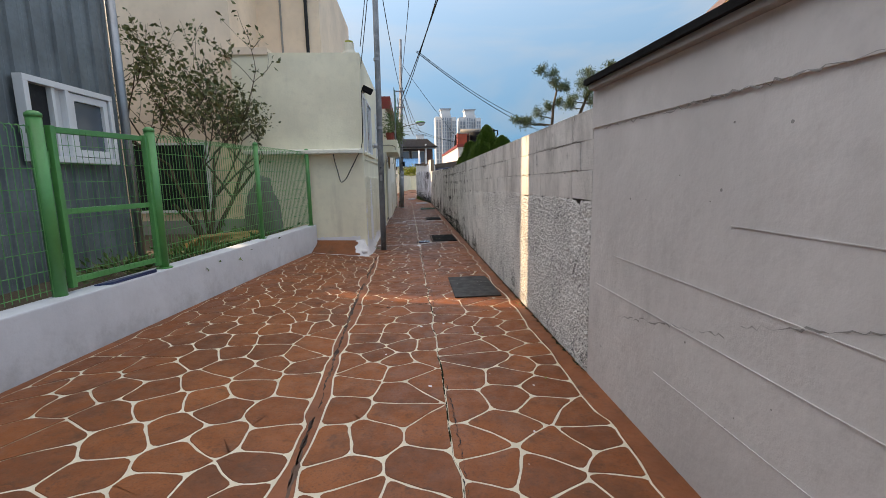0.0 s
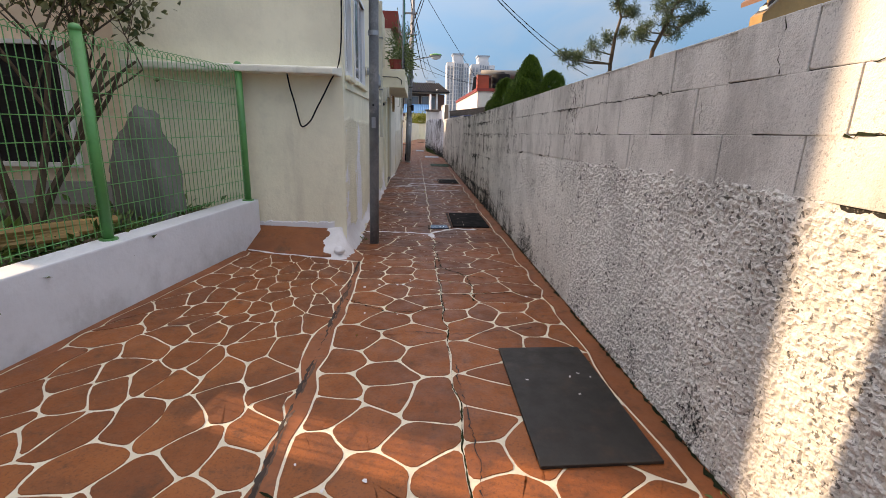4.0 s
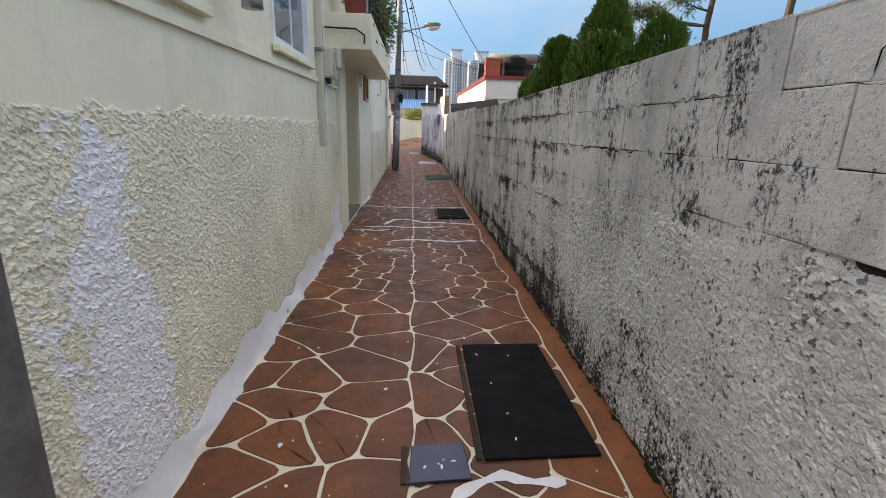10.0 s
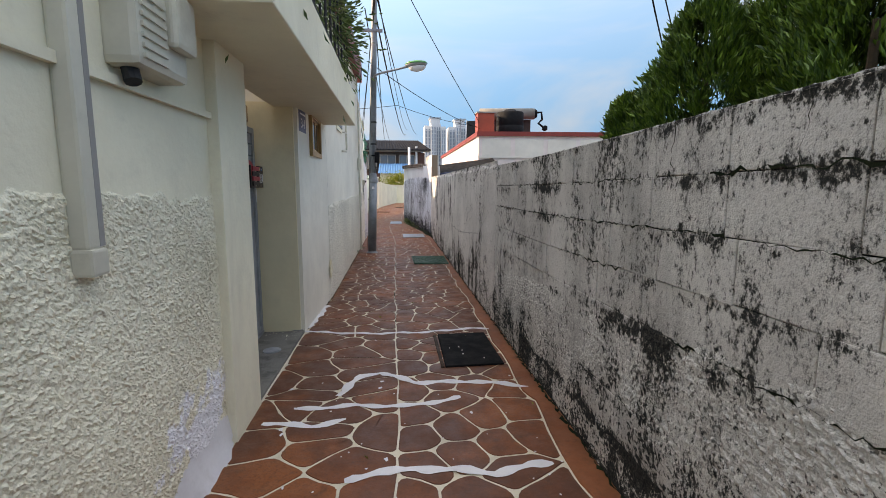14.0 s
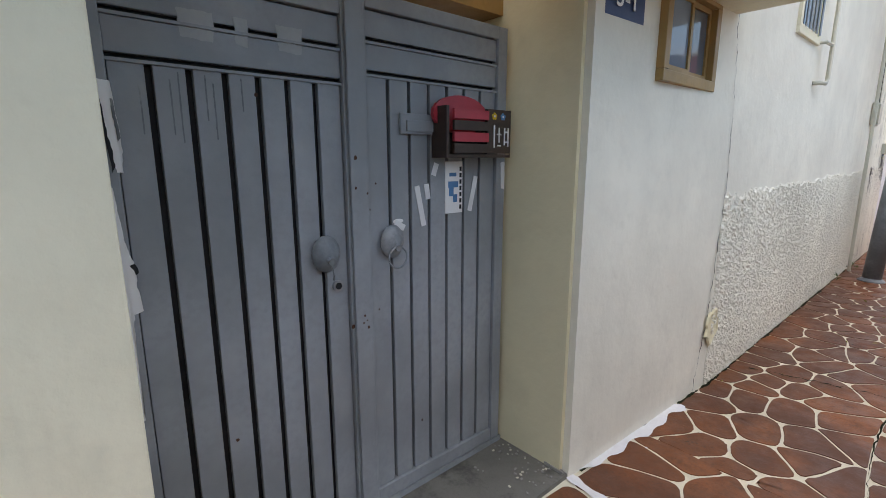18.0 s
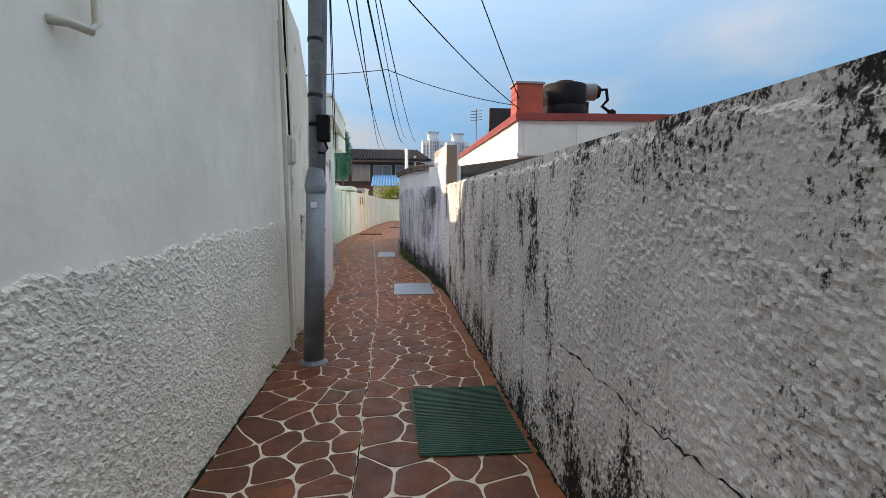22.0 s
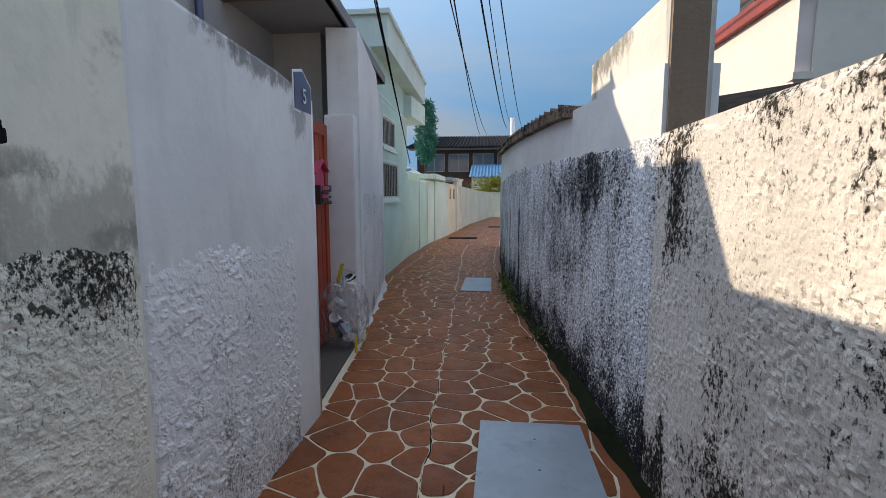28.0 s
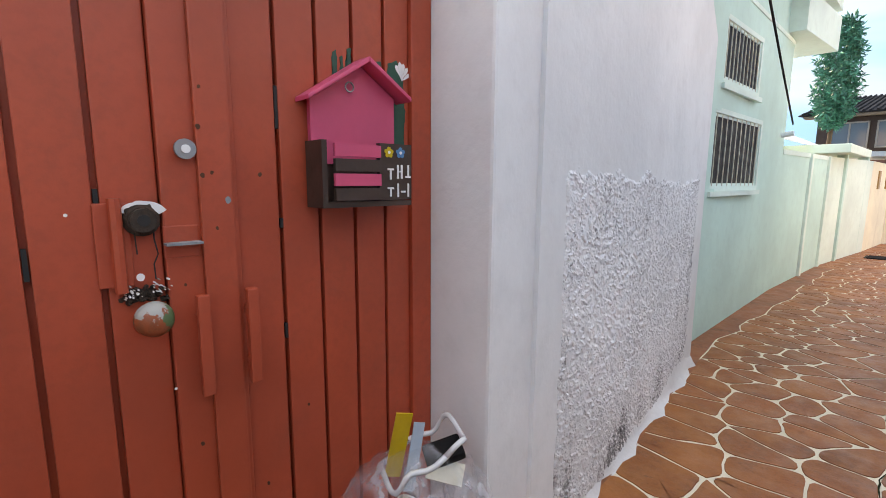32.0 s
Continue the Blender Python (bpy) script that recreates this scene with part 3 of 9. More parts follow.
M["film_edge"] = paint("cloudy_plastic", (0.62, 0.64, 0.66), 0.2, vary=0.1)
M["roof_tile"].node_tree.nodes["Principled BSDF"].inputs["Specular IOR Level"].default_value = 0.1
M["cream_grit"] = roughcast("mould_specked_cream_roughcast", (0.80, 0.77, 0.68), stain=0.12, gap=0.2, stain_c=(0.07, 0.07, 0.06), foot=0.1, grime=0.12, patches=((24.2, 1.18, 0.5, 0.1, 0.3),))
M["soffit"] = plaster("grey_soffit_board", (0.24, 0.24, 0.245), stain=0.2, bump=0.1)
M["brick_far"] = paint("dark_red_brick", (0.16, 0.075, 0.06), 0.8, vary=0.2, grain=8)
film_net = Net("clear_film", 0.12)
film_net.out.inputs["Transmission Weight"].default_value = 0.0
film_net.out.inputs["Alpha"].default_value = 0.38
film_net.link(film_net.ramp(film_net.noise(16.0, 4, 0.6, stretch=(1, 1, 0.4)), 0.42, 0.7, 0.08, 0.5), film_net.out.inputs["Alpha"])
film_net.bump(film_net.noise(14.0, 4, 0.6, stretch=(1, 1, 0.4)), 0.8, 0.03)
M["film"] = film_net.color((0.58, 0.58, 0.63))


def leaf_material(name, c1, c2):
    n = Net(name, 0.5)
    n.out.inputs["Subsurface Weight"].default_value = 0.0
    r = n.island()
    return n.color(n.mix(r, c1, c2))


M["leaf"] = leaf_material("shrub_leaf", (0.035, 0.085, 0.018), (0.11, 0.17, 0.035))
M["leaf_red"] = leaf_material("tree_leaf", (0.045, 0.075, 0.02), (0.16, 0.15, 0.05))
M["cypress"] = leaf_material("conifer_leaf", (0.020, 0.062, 0.009), (0.13, 0.24, 0.026))
M["pine"] = leaf_material("pine_needle", (0.025, 0.055, 0.012), (0.075, 0.12, 0.03))
M["teal_leaf"] = leaf_material("tinsel_teal_leaf", (0.005, 0.11, 0.08), (0.03, 0.30, 0.20))
M["yellow_leaf"] = leaf_material("yellow_green_leaf", (0.12, 0.16, 0.02), (0.34, 0.34, 0.05))

# ---- mesh tools ----
def finish(bm, name, mat, smooth=False, bevel=0.0):
    if bevel:
        bmesh.ops.bevel(bm, geom=[e for e in bm.edges if e.is_manifold and e.calc_face_angle(0) > 0.5], offset=bevel, segments=2, affect="EDGES", profile=0.6, clamp_overlap=True)
    me = bpy.data.meshes.new(name)
    bm.to_mesh(me)
    bm.free()
    me.materials.append(mat)
    if smooth:
        me.polygons.foreach_set("use_smooth", [True] * len(me.polygons))
    return me


def part(name, bm, mat, parent=None, label="", smooth=False, bevel=0.0):
    ob = new(name, finish(bm, name, mat, smooth, bevel))
    if parent:
        ob.parent = parent
    if label:
        tagged(ob, label)
    return ob


def thing(name, x, y, z, label, category, group="", kind="", rz=0.0):
    """An empty at the base of a thing, which will hold its parts in world metres."""
    ob = new(name)
    ob.empty_display_size = 0.1
    return tagged(ob, label, category, group, kind)


def box(x0, y0, z0, x1, y1, z1, bm=None):
    bm = bm or bmesh.new()
    r = bmesh.ops.create_cube(bm, size=1)
    bmesh.ops.transform(bm, matrix=Matrix.LocRotScale(((x0 + x1) / 2, (y0 + y1) / 2, (z0 + z1) / 2), None, (abs(x1 - x0), abs(y1 - y0), abs(z1 - z0))), verts=r["verts"])
    return bm


def turned(bm, m):
    bmesh.ops.transform(bm, matrix=m, verts=bm.verts)
    return bm


def prism(poly, z0, z1, bm=None):
    """A plan polygon raised from z0 to z1; each may be a number or a list per corner."""
    bm = bm or bmesh.new()
    n = len(poly)
    lo = z0 if isinstance(z0, (list, tuple)) else [z0] * n
    hi = z1 if isinstance(z1, (list, tuple)) else [z1] * n
    a = [bm.verts.new((p[0], p[1], lo[i])) for i, p in enumerate(poly)]
    b = [bm.verts.new((p[0], p[1], hi[i])) for i, p in enumerate(poly)]
    bm.faces.new(list(reversed(a)))
    bm.faces.new(b)
    for i in range(n):
        j = (i + 1) % n
        bm.faces.new((a[i], a[j], b[j], b[i]))
    bmesh.ops.recalc_face_normals(bm, faces=bm.faces)
    return bm


def slab(p0, p1, thick, low, top, bm=None):
    """An upright slab whose face runs from p0 to p1 in plan, thick to the left of that way; low: z; top: (s, z) with s from 0 to 1."""
    bm = bm or bmesh.new()
    a, b = Vector((p0[0], p0[1], 0)), Vector((p1[0], p1[1], 0))
    w = b - a
    side = Vector((-w.y, w.x, 0)).normalized() * thick
    out = [(0, low)] + list(top) + [(1, low)]
    f = [bm.verts.new(a + w * s + Vector((0, 0, z))) for s, z in out]
    k = [bm.verts.new(a + w * s + side + Vector((0, 0, z))) for s, z in out]
    bm.faces.new(f)
    bm.faces.new(list(reversed(k)))
    for i in range(len(out)):
        j = (i + 1) % len(out)
        bm.faces.new((f[j], f[i], k[i], k[j]))
    bmesh.ops.recalc_face_normals(bm, faces=bm.faces)
    return bm


def rod(a, b, r, seg=10, r2=None, bm=None):
    """A straight round bar from a to b."""
    bm = bm or bmesh.new()
    a, b = Vector(a), Vector(b)
    w = b - a
    q = w.to_track_quat("Z", "Y").to_matrix().to_4x4()
    g = bmesh.ops.create_cone(bm, cap_ends=True, segments=seg, radius1=r, radius2=r if r2 is None else r2, depth=w.length)
    bmesh.ops.transform(bm, matrix=Matrix.Translation((a + b) / 2) @ q, verts=g["verts"])
    return bm


def limb(bm, a, b, r0, r1, seg=5):
    """A tapered open bar added straight to a mesh."""
    a, b = Vector(a), Vector(b)
    w = (b - a).normalized()
    u = w.cross(Vector((0, 0, 1)) if abs(w.z) < 0.95 else Vector((1, 0, 0))).normalized()
    v = w.cross(u)
    ring = [(math.cos(2 * math.pi * k / seg), math.sin(2 * math.pi * k / seg)) for k in range(seg)]
    lo = [bm.verts.new(a + (u * c + v * d) * r0) for c, d in ring]
    hi = [bm.verts.new(b + (u * c + v * d) * r1) for c, d in ring]
    for k in range(seg):
        bm.faces.new((lo[k], lo[(k + 1) % seg], hi[(k + 1) % seg], hi[k]))


def tube(pts, r, seg=8, bm=None):
    """A bent round bar through the points."""
    bm = bm or bmesh.new()
    pts = [Vector(p) for p in pts]
    rings = []
    for i, p in enumerate(pts):
        w = (pts[min(i + 1, len(pts) - 1)] - pts[max(i - 1, 0)]).normalized()
        u = w.cross(Vector((0, 0, 1)) if abs(w.z) < 0.95 else Vector((1, 0, 0))).normalized()
        v = w.cross(u)
        rings.append([bm.verts.new(p + (u * math.cos(2 * math.pi * k / seg) + v * math.sin(2 * math.pi * k / seg)) * r) for k in range(seg)])
    for a, b in zip(rings, rings[1:]):
        for k in range(seg):
            bm.faces.new((a[k], a[(k + 1) % seg], b[(k + 1) % seg], b[k]))
    bm.faces.new(rings[0])
    bm.faces.new(list(reversed(rings[-1])))
    bmesh.ops.recalc_face_normals(bm, faces=bm.faces)
    return bm


def lathe(x, y, profile, seg=24, bm=None):
    """A turned shape about an upright axis at (x, y) from (radius, z) pairs."""
    bm = bm or bmesh.new()
    rings = [[bm.verts.new((x + r * math.cos(2 * math.pi * k / seg), y + r * math.sin(2 * math.pi * k / seg), z)) for k in range(seg)] for r, z in profile]
    for a, b in zip(rings, rings[1:]):
        for k in range(seg):
            bm.faces.new((a[k], a[(k + 1) % seg], b[(k + 1) % seg], b[k]))
    bm.faces.new(list(reversed(rings[0])))
    bm.faces.new(rings[-1])
    return bm


def eased(pts, n=5):
    """A smooth line through the points."""
    p = [Vector(q) for q in pts]
    p = [p[0] * 2 - p[1]] + p + [p[-1] * 2 - p[-2]]
    out = []
    for a, b, c, d in zip(p, p[1:], p[2:], p[3:]):
        for k in range(n):
            t = k / n
            out.append(0.5 * (2 * b + (c - a) * t + (2 * a - 5 * b + 4 * c - d) * t * t + (3 * b - a - 3 * c + d) * t ** 3))
    return out + [p[-2]]


def sag(a, b, drop, n=14):
    """Points of a hanging cable."""
    a, b = Vector(a), Vector(b)
    return [a.lerp(b, i / n) - Vector((0, 0, drop * 4 * (i / n) * (1 - i / n))) for i in range(n + 1)]


def grain2(x, y, seed=0):
    """Smooth random numbers from 0 to 1 over a plane, for arrays."""
    xi, yi = np.floor(x).astype(np.int64), np.floor(y).astype(np.int64)
    xf, yf = x - xi, y - yi
    u, v = xf * xf * (3 - 2 * xf), yf * yf * (3 - 2 * yf)

    def rnd(i, j):
        h = (i * 374761393 + j * 668265263 + seed * 974634 + 1013) & 0x7FFFFFFF
        h = ((h ^ (h >> 13)) * 1274126177) & 0x7FFFFFFF
        return ((h ^ (h >> 16)) & 0xFFFF) / 65535.0

    return (rnd(xi, yi) * (1 - u) + rnd(xi + 1, yi) * u) * (1 - v) + (rnd(xi, yi + 1) * (1 - u) + rnd(xi + 1, yi + 1) * u) * v


def cast_panel(name, mat, parent, p0, p1, low, top, amp=0.014, step=0.0085, seed=1, lift=0.0, soft=0.03, size=1.0, label="", bury=0.012, bare=0.0):
    """A field of thrown render on a wall face from p0 to p1 (its front to the left of that way): a fine grid pushed out in lumps,
    with an uneven upper edge. top: z, or (s, z) pairs."""
    a, b = np.array(p0, float), np.array(p1, float)
    w = b - a
    length = np.hypot(*w)
    w /= length
    nrm = np.array((-w[1], w[0]))
    tops = [(0, top), (1, top)] if not isinstance(top, (list, tuple)) else top
    ts, tz = [q[0] * length for q in tops], [q[1] for q in tops]
    ns, nz = max(2, int(length / step)) + 1, max(2, int((max(tz) - low) / step)) + 1
    s, z = np.meshgrid(np.linspace(0, length, ns), np.linspace(low, max(tz), nz), indexing="ij")
    ws, wz = s + (grain2(s * 32, z * 32, seed + 7) - 0.5) * 0.02, z + (grain2(s * 32, z * 32, seed + 8) - 0.5) * 0.02

    def turned_grain(freq, angle, k):
        c, d = math.cos(angle) * freq / size, math.sin(angle) * freq / size
        return grain2(ws * c + wz * d, wz * c - ws * d, seed + k)

    chip = 0.42 * turned_grain(44, 0.5, 0) + 0.36 * turned_grain(63, -0.4, 1) + 0.22 * turned_grain(104, 1.1, 5)
    chip = np.clip((chip - 0.44) * 4.6, 0, 1)
    lump = chip * 0.95 + grain2(s * 9, z * 10, seed + 2) * 0.4 + turned_grain(24, 0.9, 9) * 0.3 - 0.35
    if bare:
        lump = lump * (1 - bare * np.clip((grain2(s * 5.5, z * 7, seed + 12) - 0.36) * 4, 0, 1))
    edge = np.interp(s, ts, tz) + (grain2(s * 5, s * 0, seed + 4) - 0.5) * 0.05 + (grain2(s * 24, z * 24, seed + 3) - 0.5) * 0.04
    mask = np.clip((edge - z) / soft, 0, 1)
    ends = np.clip(np.minimum(s, length - s) / 0.02 + (grain2(s * 0, z * 18, seed + 6) - 0.4), 0, 1)
    d = (amp * np.clip(lump, -0.2, 1.2) + lift + bury) * mask * ends - bury
    x, y = a[0] + s * w[0] + d * nrm[0], a[1] + s * w[1] + d * nrm[1]
    co = np.stack([x, y, z], -1).reshape(-1, 3)
    i = np.arange(ns * nz).reshape(ns, nz)
    f = np.stack([i[:-1, :-1], i[:-1, 1:], i[1:, 1:], i[1:, :-1]], -1).reshape(-1, 4)
    me = bpy.data.meshes.new(name)
    me.vertices.add(len(co))
    me.vertices.foreach_set("co", co.ravel())
    me.loops.add(f.size)
    me.loops.foreach_set("vertex_index", f.ravel())
    me.polygons.add(len(f))
    me.polygons.foreach_set("loop_start", np.arange(0, f.size, 4))
    me.update(calc_edges=True)
    me.polygons.foreach_set("use_smooth", np.zeros(len(f), bool))
    me.materials.append(mat)
    ob = new(name, me)
    ob.parent = parent
    return tagged(ob, label)


def facade(p0, p1, thick, low, high, holes):
    """An upright wall with real openings: face from p0 to p1 in plan, thick to the left of that way; holes: (s0, s1, z0, z1) in metres."""
    bm = bmesh.new()
    a, w = Vector((p0[0], p0[1], 0)), Vector((p1[0] - p0[0], p1[1] - p0[1], 0))
    length = w.length
    w.normalize()
    side = Vector((-w.y, w.x, 0)) * thick
    ss = sorted({0.0, length} | {v for h in holes for v in h[:2]})
    zs = sorted({low, high} | {v for h in holes for v in h[2:]})
    solid = {}
    for i in range(len(ss) - 1):
        for j in range(len(zs) - 1):
            ms, mz = (ss[i] + ss[i + 1]) / 2, (zs[j] + zs[j + 1]) / 2
            solid[i, j] = not any(h[0] < ms < h[1] and h[2] < mz < h[3] for h in holes)
    verts = {}

    def v(i, j, k):
        if (i, j, k) not in verts:
            verts[i, j, k] = bm.verts.new(a + w * ss[i] + side * k + Vector((0, 0, zs[j])))
        return verts[i, j, k]

    for (i, j), full in solid.items():
        if not full:
            continue
        for k in (0, 1):
            bm.faces.new((v(i, j, k), v(i + 1, j, k), v(i + 1, j + 1, k), v(i, j + 1, k)))
        for di, dj, c in ((-1, 0, ((i, j), (i, j + 1))), (1, 0, ((i + 1, j), (i + 1, j + 1))), (0, -1, ((i, j), (i + 1, j))), (0, 1, ((i, j + 1), (i + 1, j + 1)))):
            if not solid.get((i + di, j + dj), False):
                bm.faces.new((v(*c[0], 0), v(*c[1], 0), v(*c[1], 1), v(*c[0], 1)))
    bmesh.ops.recalc_face_normals(bm, faces=bm.faces)
    return bm


def crust(name, mat, parent, x, y0, y1, z_of, half, high, seed, label=""):
    """A weathered lumpy ridge along the top of a wall that runs along y."""
    n = int((y1 - y0) / 0.02)
    bm = bmesh.new()
    prev = None
    for k in range(n + 1):
        y = y0 + (y1 - y0) * k / n
        cur = []
        for q in range(7):
            a = math.pi * q / 6
            f = 1 + 0.45 * noise.noise(Vector((q * 0.9, y * 9, seed))) + 0.5 * noise.noise(Vector((q * 2.1, y * 30, seed + 3)))
            cur.append(bm.verts.new((x - math.cos(a) * half * (0.92 + 0.08 * f), y, z_of(y) - 0.012 + math.sin(a) ** 0.7 * high * f)))
        if prev:
            for q in range(6):
                bm.faces.new((prev[q], cur[q], cur[q + 1], prev[q + 1]))
        prev = cur
    return part(name, bm, mat, parent, label, smooth=True)


def structure(name, label, category="wall"):
    return tagged(new(name), label, category, kind="structure")


def lettering(text, size, m, mat, parent, depth=0.002):
    cu = bpy.data.curves.new("lettering", "FONT")
    cu.body, cu.size, cu.extrude, cu.align_x, cu.align_y = text, size, depth, "CENTER", "CENTER"
    cu.materials.append(mat)
    ob = new("lettering", cu)
    ob.parent, ob.matrix_world = parent, m
    return ob


def leaves(points, size, mat, name, parent, seed=0, slim=0.45, curl=0.25, ways=None):
    """Many small folded leaves at the points, each turned by chance, or along the ways given."""
    rng = np.random.default_rng(seed)
    p = np.asarray(points, float)
    n = len(p)
    a = rng.normal(size=(n, 3)) if ways is None else np.asarray(ways, float)
    a /= np.linalg.norm(a, axis=1)[:, None]
    b = np.cross(a, rng.normal(size=(n, 3)))
    b /= np.linalg.norm(b, axis=1)[:, None] + 1e-9
    c = np.cross(a, b)
    L = size * rng.uniform(0.6, 1.3, (n, 1))
    v = np.stack([p, p + a * L * 0.5 + b * L * slim * 0.5 + c * L * curl * 0.4, p + a * L, p + a * L * 0.5 - b * L * slim * 0.5 + c * L * curl * 0.4], 1).reshape(-1, 3)
    i = np.arange(n) * 4
    f = np.stack([np.stack([i, i + 1, i + 2], 1), np.stack([i, i + 2, i + 3], 1)], 1).reshape(-1, 3)
    me = bpy.data.meshes.new(name)
    me.from_pydata(v.tolist(), [], f.tolist())
    me.materials.append(mat)
    ob = new(name, me)
    ob.parent = parent
    return ob

# ---- ground and alley outline ----
WALL_X = 1.25
RIGHT = [(-6.0, 1.25), (25.3, 1.25), (26.96, 1.12), (27.4, 1.04), (28.8, 0.87), (30.2, 0.75), (32.7, 0.63), (36.0, 0.68), (40.0, 0.78), (44.0, 0.95), (56.0, 1.6)]
LEFT = [(-6.0, -0.62), (8.6, -0.62), (8.9, -0.74), (14.85, -0.72), (16.42, -0.69), (17.8, -0.62), (22.8, -0.60), (25.9, -0.62), (26.3, -0.66), (27.2, -0.74), (27.8, -0.86), (30.1, -1.18), (31.2, -1.32), (36.1, -1.38), (38.8, -1.12), (45.0, -0.70), (56.0, 0.4)]
LOW = [(-6.0, -4.06), (2.5, -2.72), (8.75, -1.72)]


def along(table, y):
    return float(np.interp(y, [t[0] for t in table], [t[1] for t in table]))


def lie(x, y):
    """Height of the paving: level in the alley, rising towards the low garden wall."""
    if y > 9.2:
        return 0.0
    return 0.12 * min(1.0, max(0.0, (-0.62 - x) / 1.25)) * min(1.0, max(0.0, (8.8 - y) / 0.3))


ground = tagged(new("ground", finish(prism([(-900, -300), (900, -300), (900, 1500), (-900, 1500)], -0.4, -0.06), "ground", M["ground"])), "grey brown earth and asphalt ground around the houses", "ground", kind="structure")
pavement = structure("pavement", "brick-red painted crazy paving with cream joints and plain edges", "pavement")
YS = sorted({round(-5.0 + 0.4 * i, 3) for i in range(146)} | {p[0] for p in LEFT + RIGHT if -5 <= p[0] <= 53})
bed_bm = bmesh.new()
for first in (True, False):
    rows_v = []
    for yy in YS:
        if (yy > 8.61) if first else (yy < 8.39):
            continue
        xl = along(LEFT, yy)
        xs = [along(LOW, yy) - 0.2, -1.85, -0.62, 0.2, along(RIGHT, yy) + 0.15] if first else [xl - 0.6, xl, xl + 0.285, xl + 0.6, along(RIGHT, yy) + 0.15]
        rows_v.append([bed_bm.verts.new((xx, yy, lie(xx, yy) if first else -0.001)) for xx in xs])
    for r0, r1 in zip(rows_v, rows_v[1:]):
        for k in range(4):
            bed_bm.faces.new((r0[k], r0[k + 1], r1[k + 1], r1[k]))
part("joint_bed", bed_bm, M["joint"], pavement, "cream painted joints")

# ---- right side: plastered wall, block wall, mouldy wall, mottled wall ----
plaster_wall = structure("wall_1", "tall grey-white plastered wall with a dark coping and board marks")
part("body", box(WALL_X, -6, -0.1, WALL_X + 0.25, 3.08, 1.97), M["grey_plaster"], plaster_wall)
part("band", box(WALL_X - 0.012, -6, 1.73, WALL_X, 3.08, 1.97), M["grey_plaster"], plaster_wall)
part("coping", box(WALL_X - 0.06, -6, 1.965, WALL_X + 0.3, 3.05, 2.02), M["concrete"], plaster_wall, "dark weathered concrete coping", bevel=0.008)
part("coping_edge", box(WALL_X - 0.085, -6, 2.0, WALL_X + 0.3, 3.07, 2.035), M["black"], plaster_wall, "thin dark metal edge")


for z0, ya, yb in ((1.22, -1.5, 1.7), (0.93, -1.0, 2.7), (0.70, 0.4, 2.95), (0.40, -0.8, 2.2)):
    part("board_mark", slab((WALL_X - 0.001, yb), (WALL_X - 0.001, ya), -0.0035, z0, [(0, z0 + 0.004), (1, z0 + 0.004)]), M["grey_plaster"], plaster_wall)
rp = random.Random(31)
for k in range(34):
    y, z, r = rp.uniform(-1.2, 2.9), rp.uniform(0.25, 1.85), rp.uniform(0.0025, 0.006)
    part("pit", rod((WALL_X + 0.002, y, z), (WALL_X - 0.0016, y, z), r, 7, r * 1.2), M["concrete"], plaster_wall)


def wall_top(y):
    return float(np.interp(y, [3, 4, 15, 16.6, 24, 25.3], [1.87, 1.855, 1.655, 1.65, 1.665, 1.70]))


block_wall = structure("wall_2", "pale grey concrete block wall with roughcast lower part and black mould")
part("core", slab((WALL_X + 0.012, 16.6), (WALL_X + 0.012, 3.08), 0.17, -0.1, [(0, 1.645), (0.12, 1.65), (0.93, 1.85), (1, 1.865)]), M["wall_core"], block_wall, "dark recessed mortar")
cast_panel("roughcast", M["rough_grey"], block_wall, (WALL_X + 0.004, 3.09), (WALL_X + 0.004, 7.2), 0.0, [(0, 1.26), (1, 1.23)], amp=0.0105, seed=3, lift=0.001, size=0.6, step=0.0064, label="gritty grey roughcast")
cast_panel("roughcast", M["rough_grey"], block_wall, (WALL_X + 0.004, 7.19), (WALL_X + 0.004, 16.6), 0.0, [(0, 1.23), (0.35, 1.16), (0.6, 1.02), (0.75, 0.86), (0.88, 0.80), (1, 0.66)], amp=0.008, seed=4, lift=0.002, size=0.65, step=0.008, soft=0.11, bare=0.55, label="worn grey roughcast")
mould_wall = structure("wall_3", "grey-white roughcast wall covered in black mould streaks")
part("core", slab((WALL_X + 0.012, 25.3), (WALL_X + 0.012, 16.6), 0.2, -0.1, [(0, 1.665), (0.1, 1.645), (0.5, 1.62), (1, 1.615)]), M["rough_mould"], mould_wall)
cast_panel("roughcast", M["rough_mould"], mould_wall, (WALL_X + 0.002, 16.6), (WALL_X + 0.002, 25.32), 0.0, [(0, 1.66), (0.5, 1.66), (0.9, 1.685), (1, 1.70)], amp=0.0078, seed=11, lift=0.004, size=0.75, step=0.009, soft=0.02, bare=0.62)

crust("weathered_top", M["rough_mould"], mould_wall, WALL_X + 0.102, 16.6, 25.3, lambda y: wall_top(y) - 0.045, 0.102, 0.03, 5.0, "black weathered wall top")
crust("weathered_top", M["crust"], block_wall, WALL_X + 0.095, 3.1, 16.6, wall_top, 0.095, 0.018, 8.0, "dark weathered wall top")

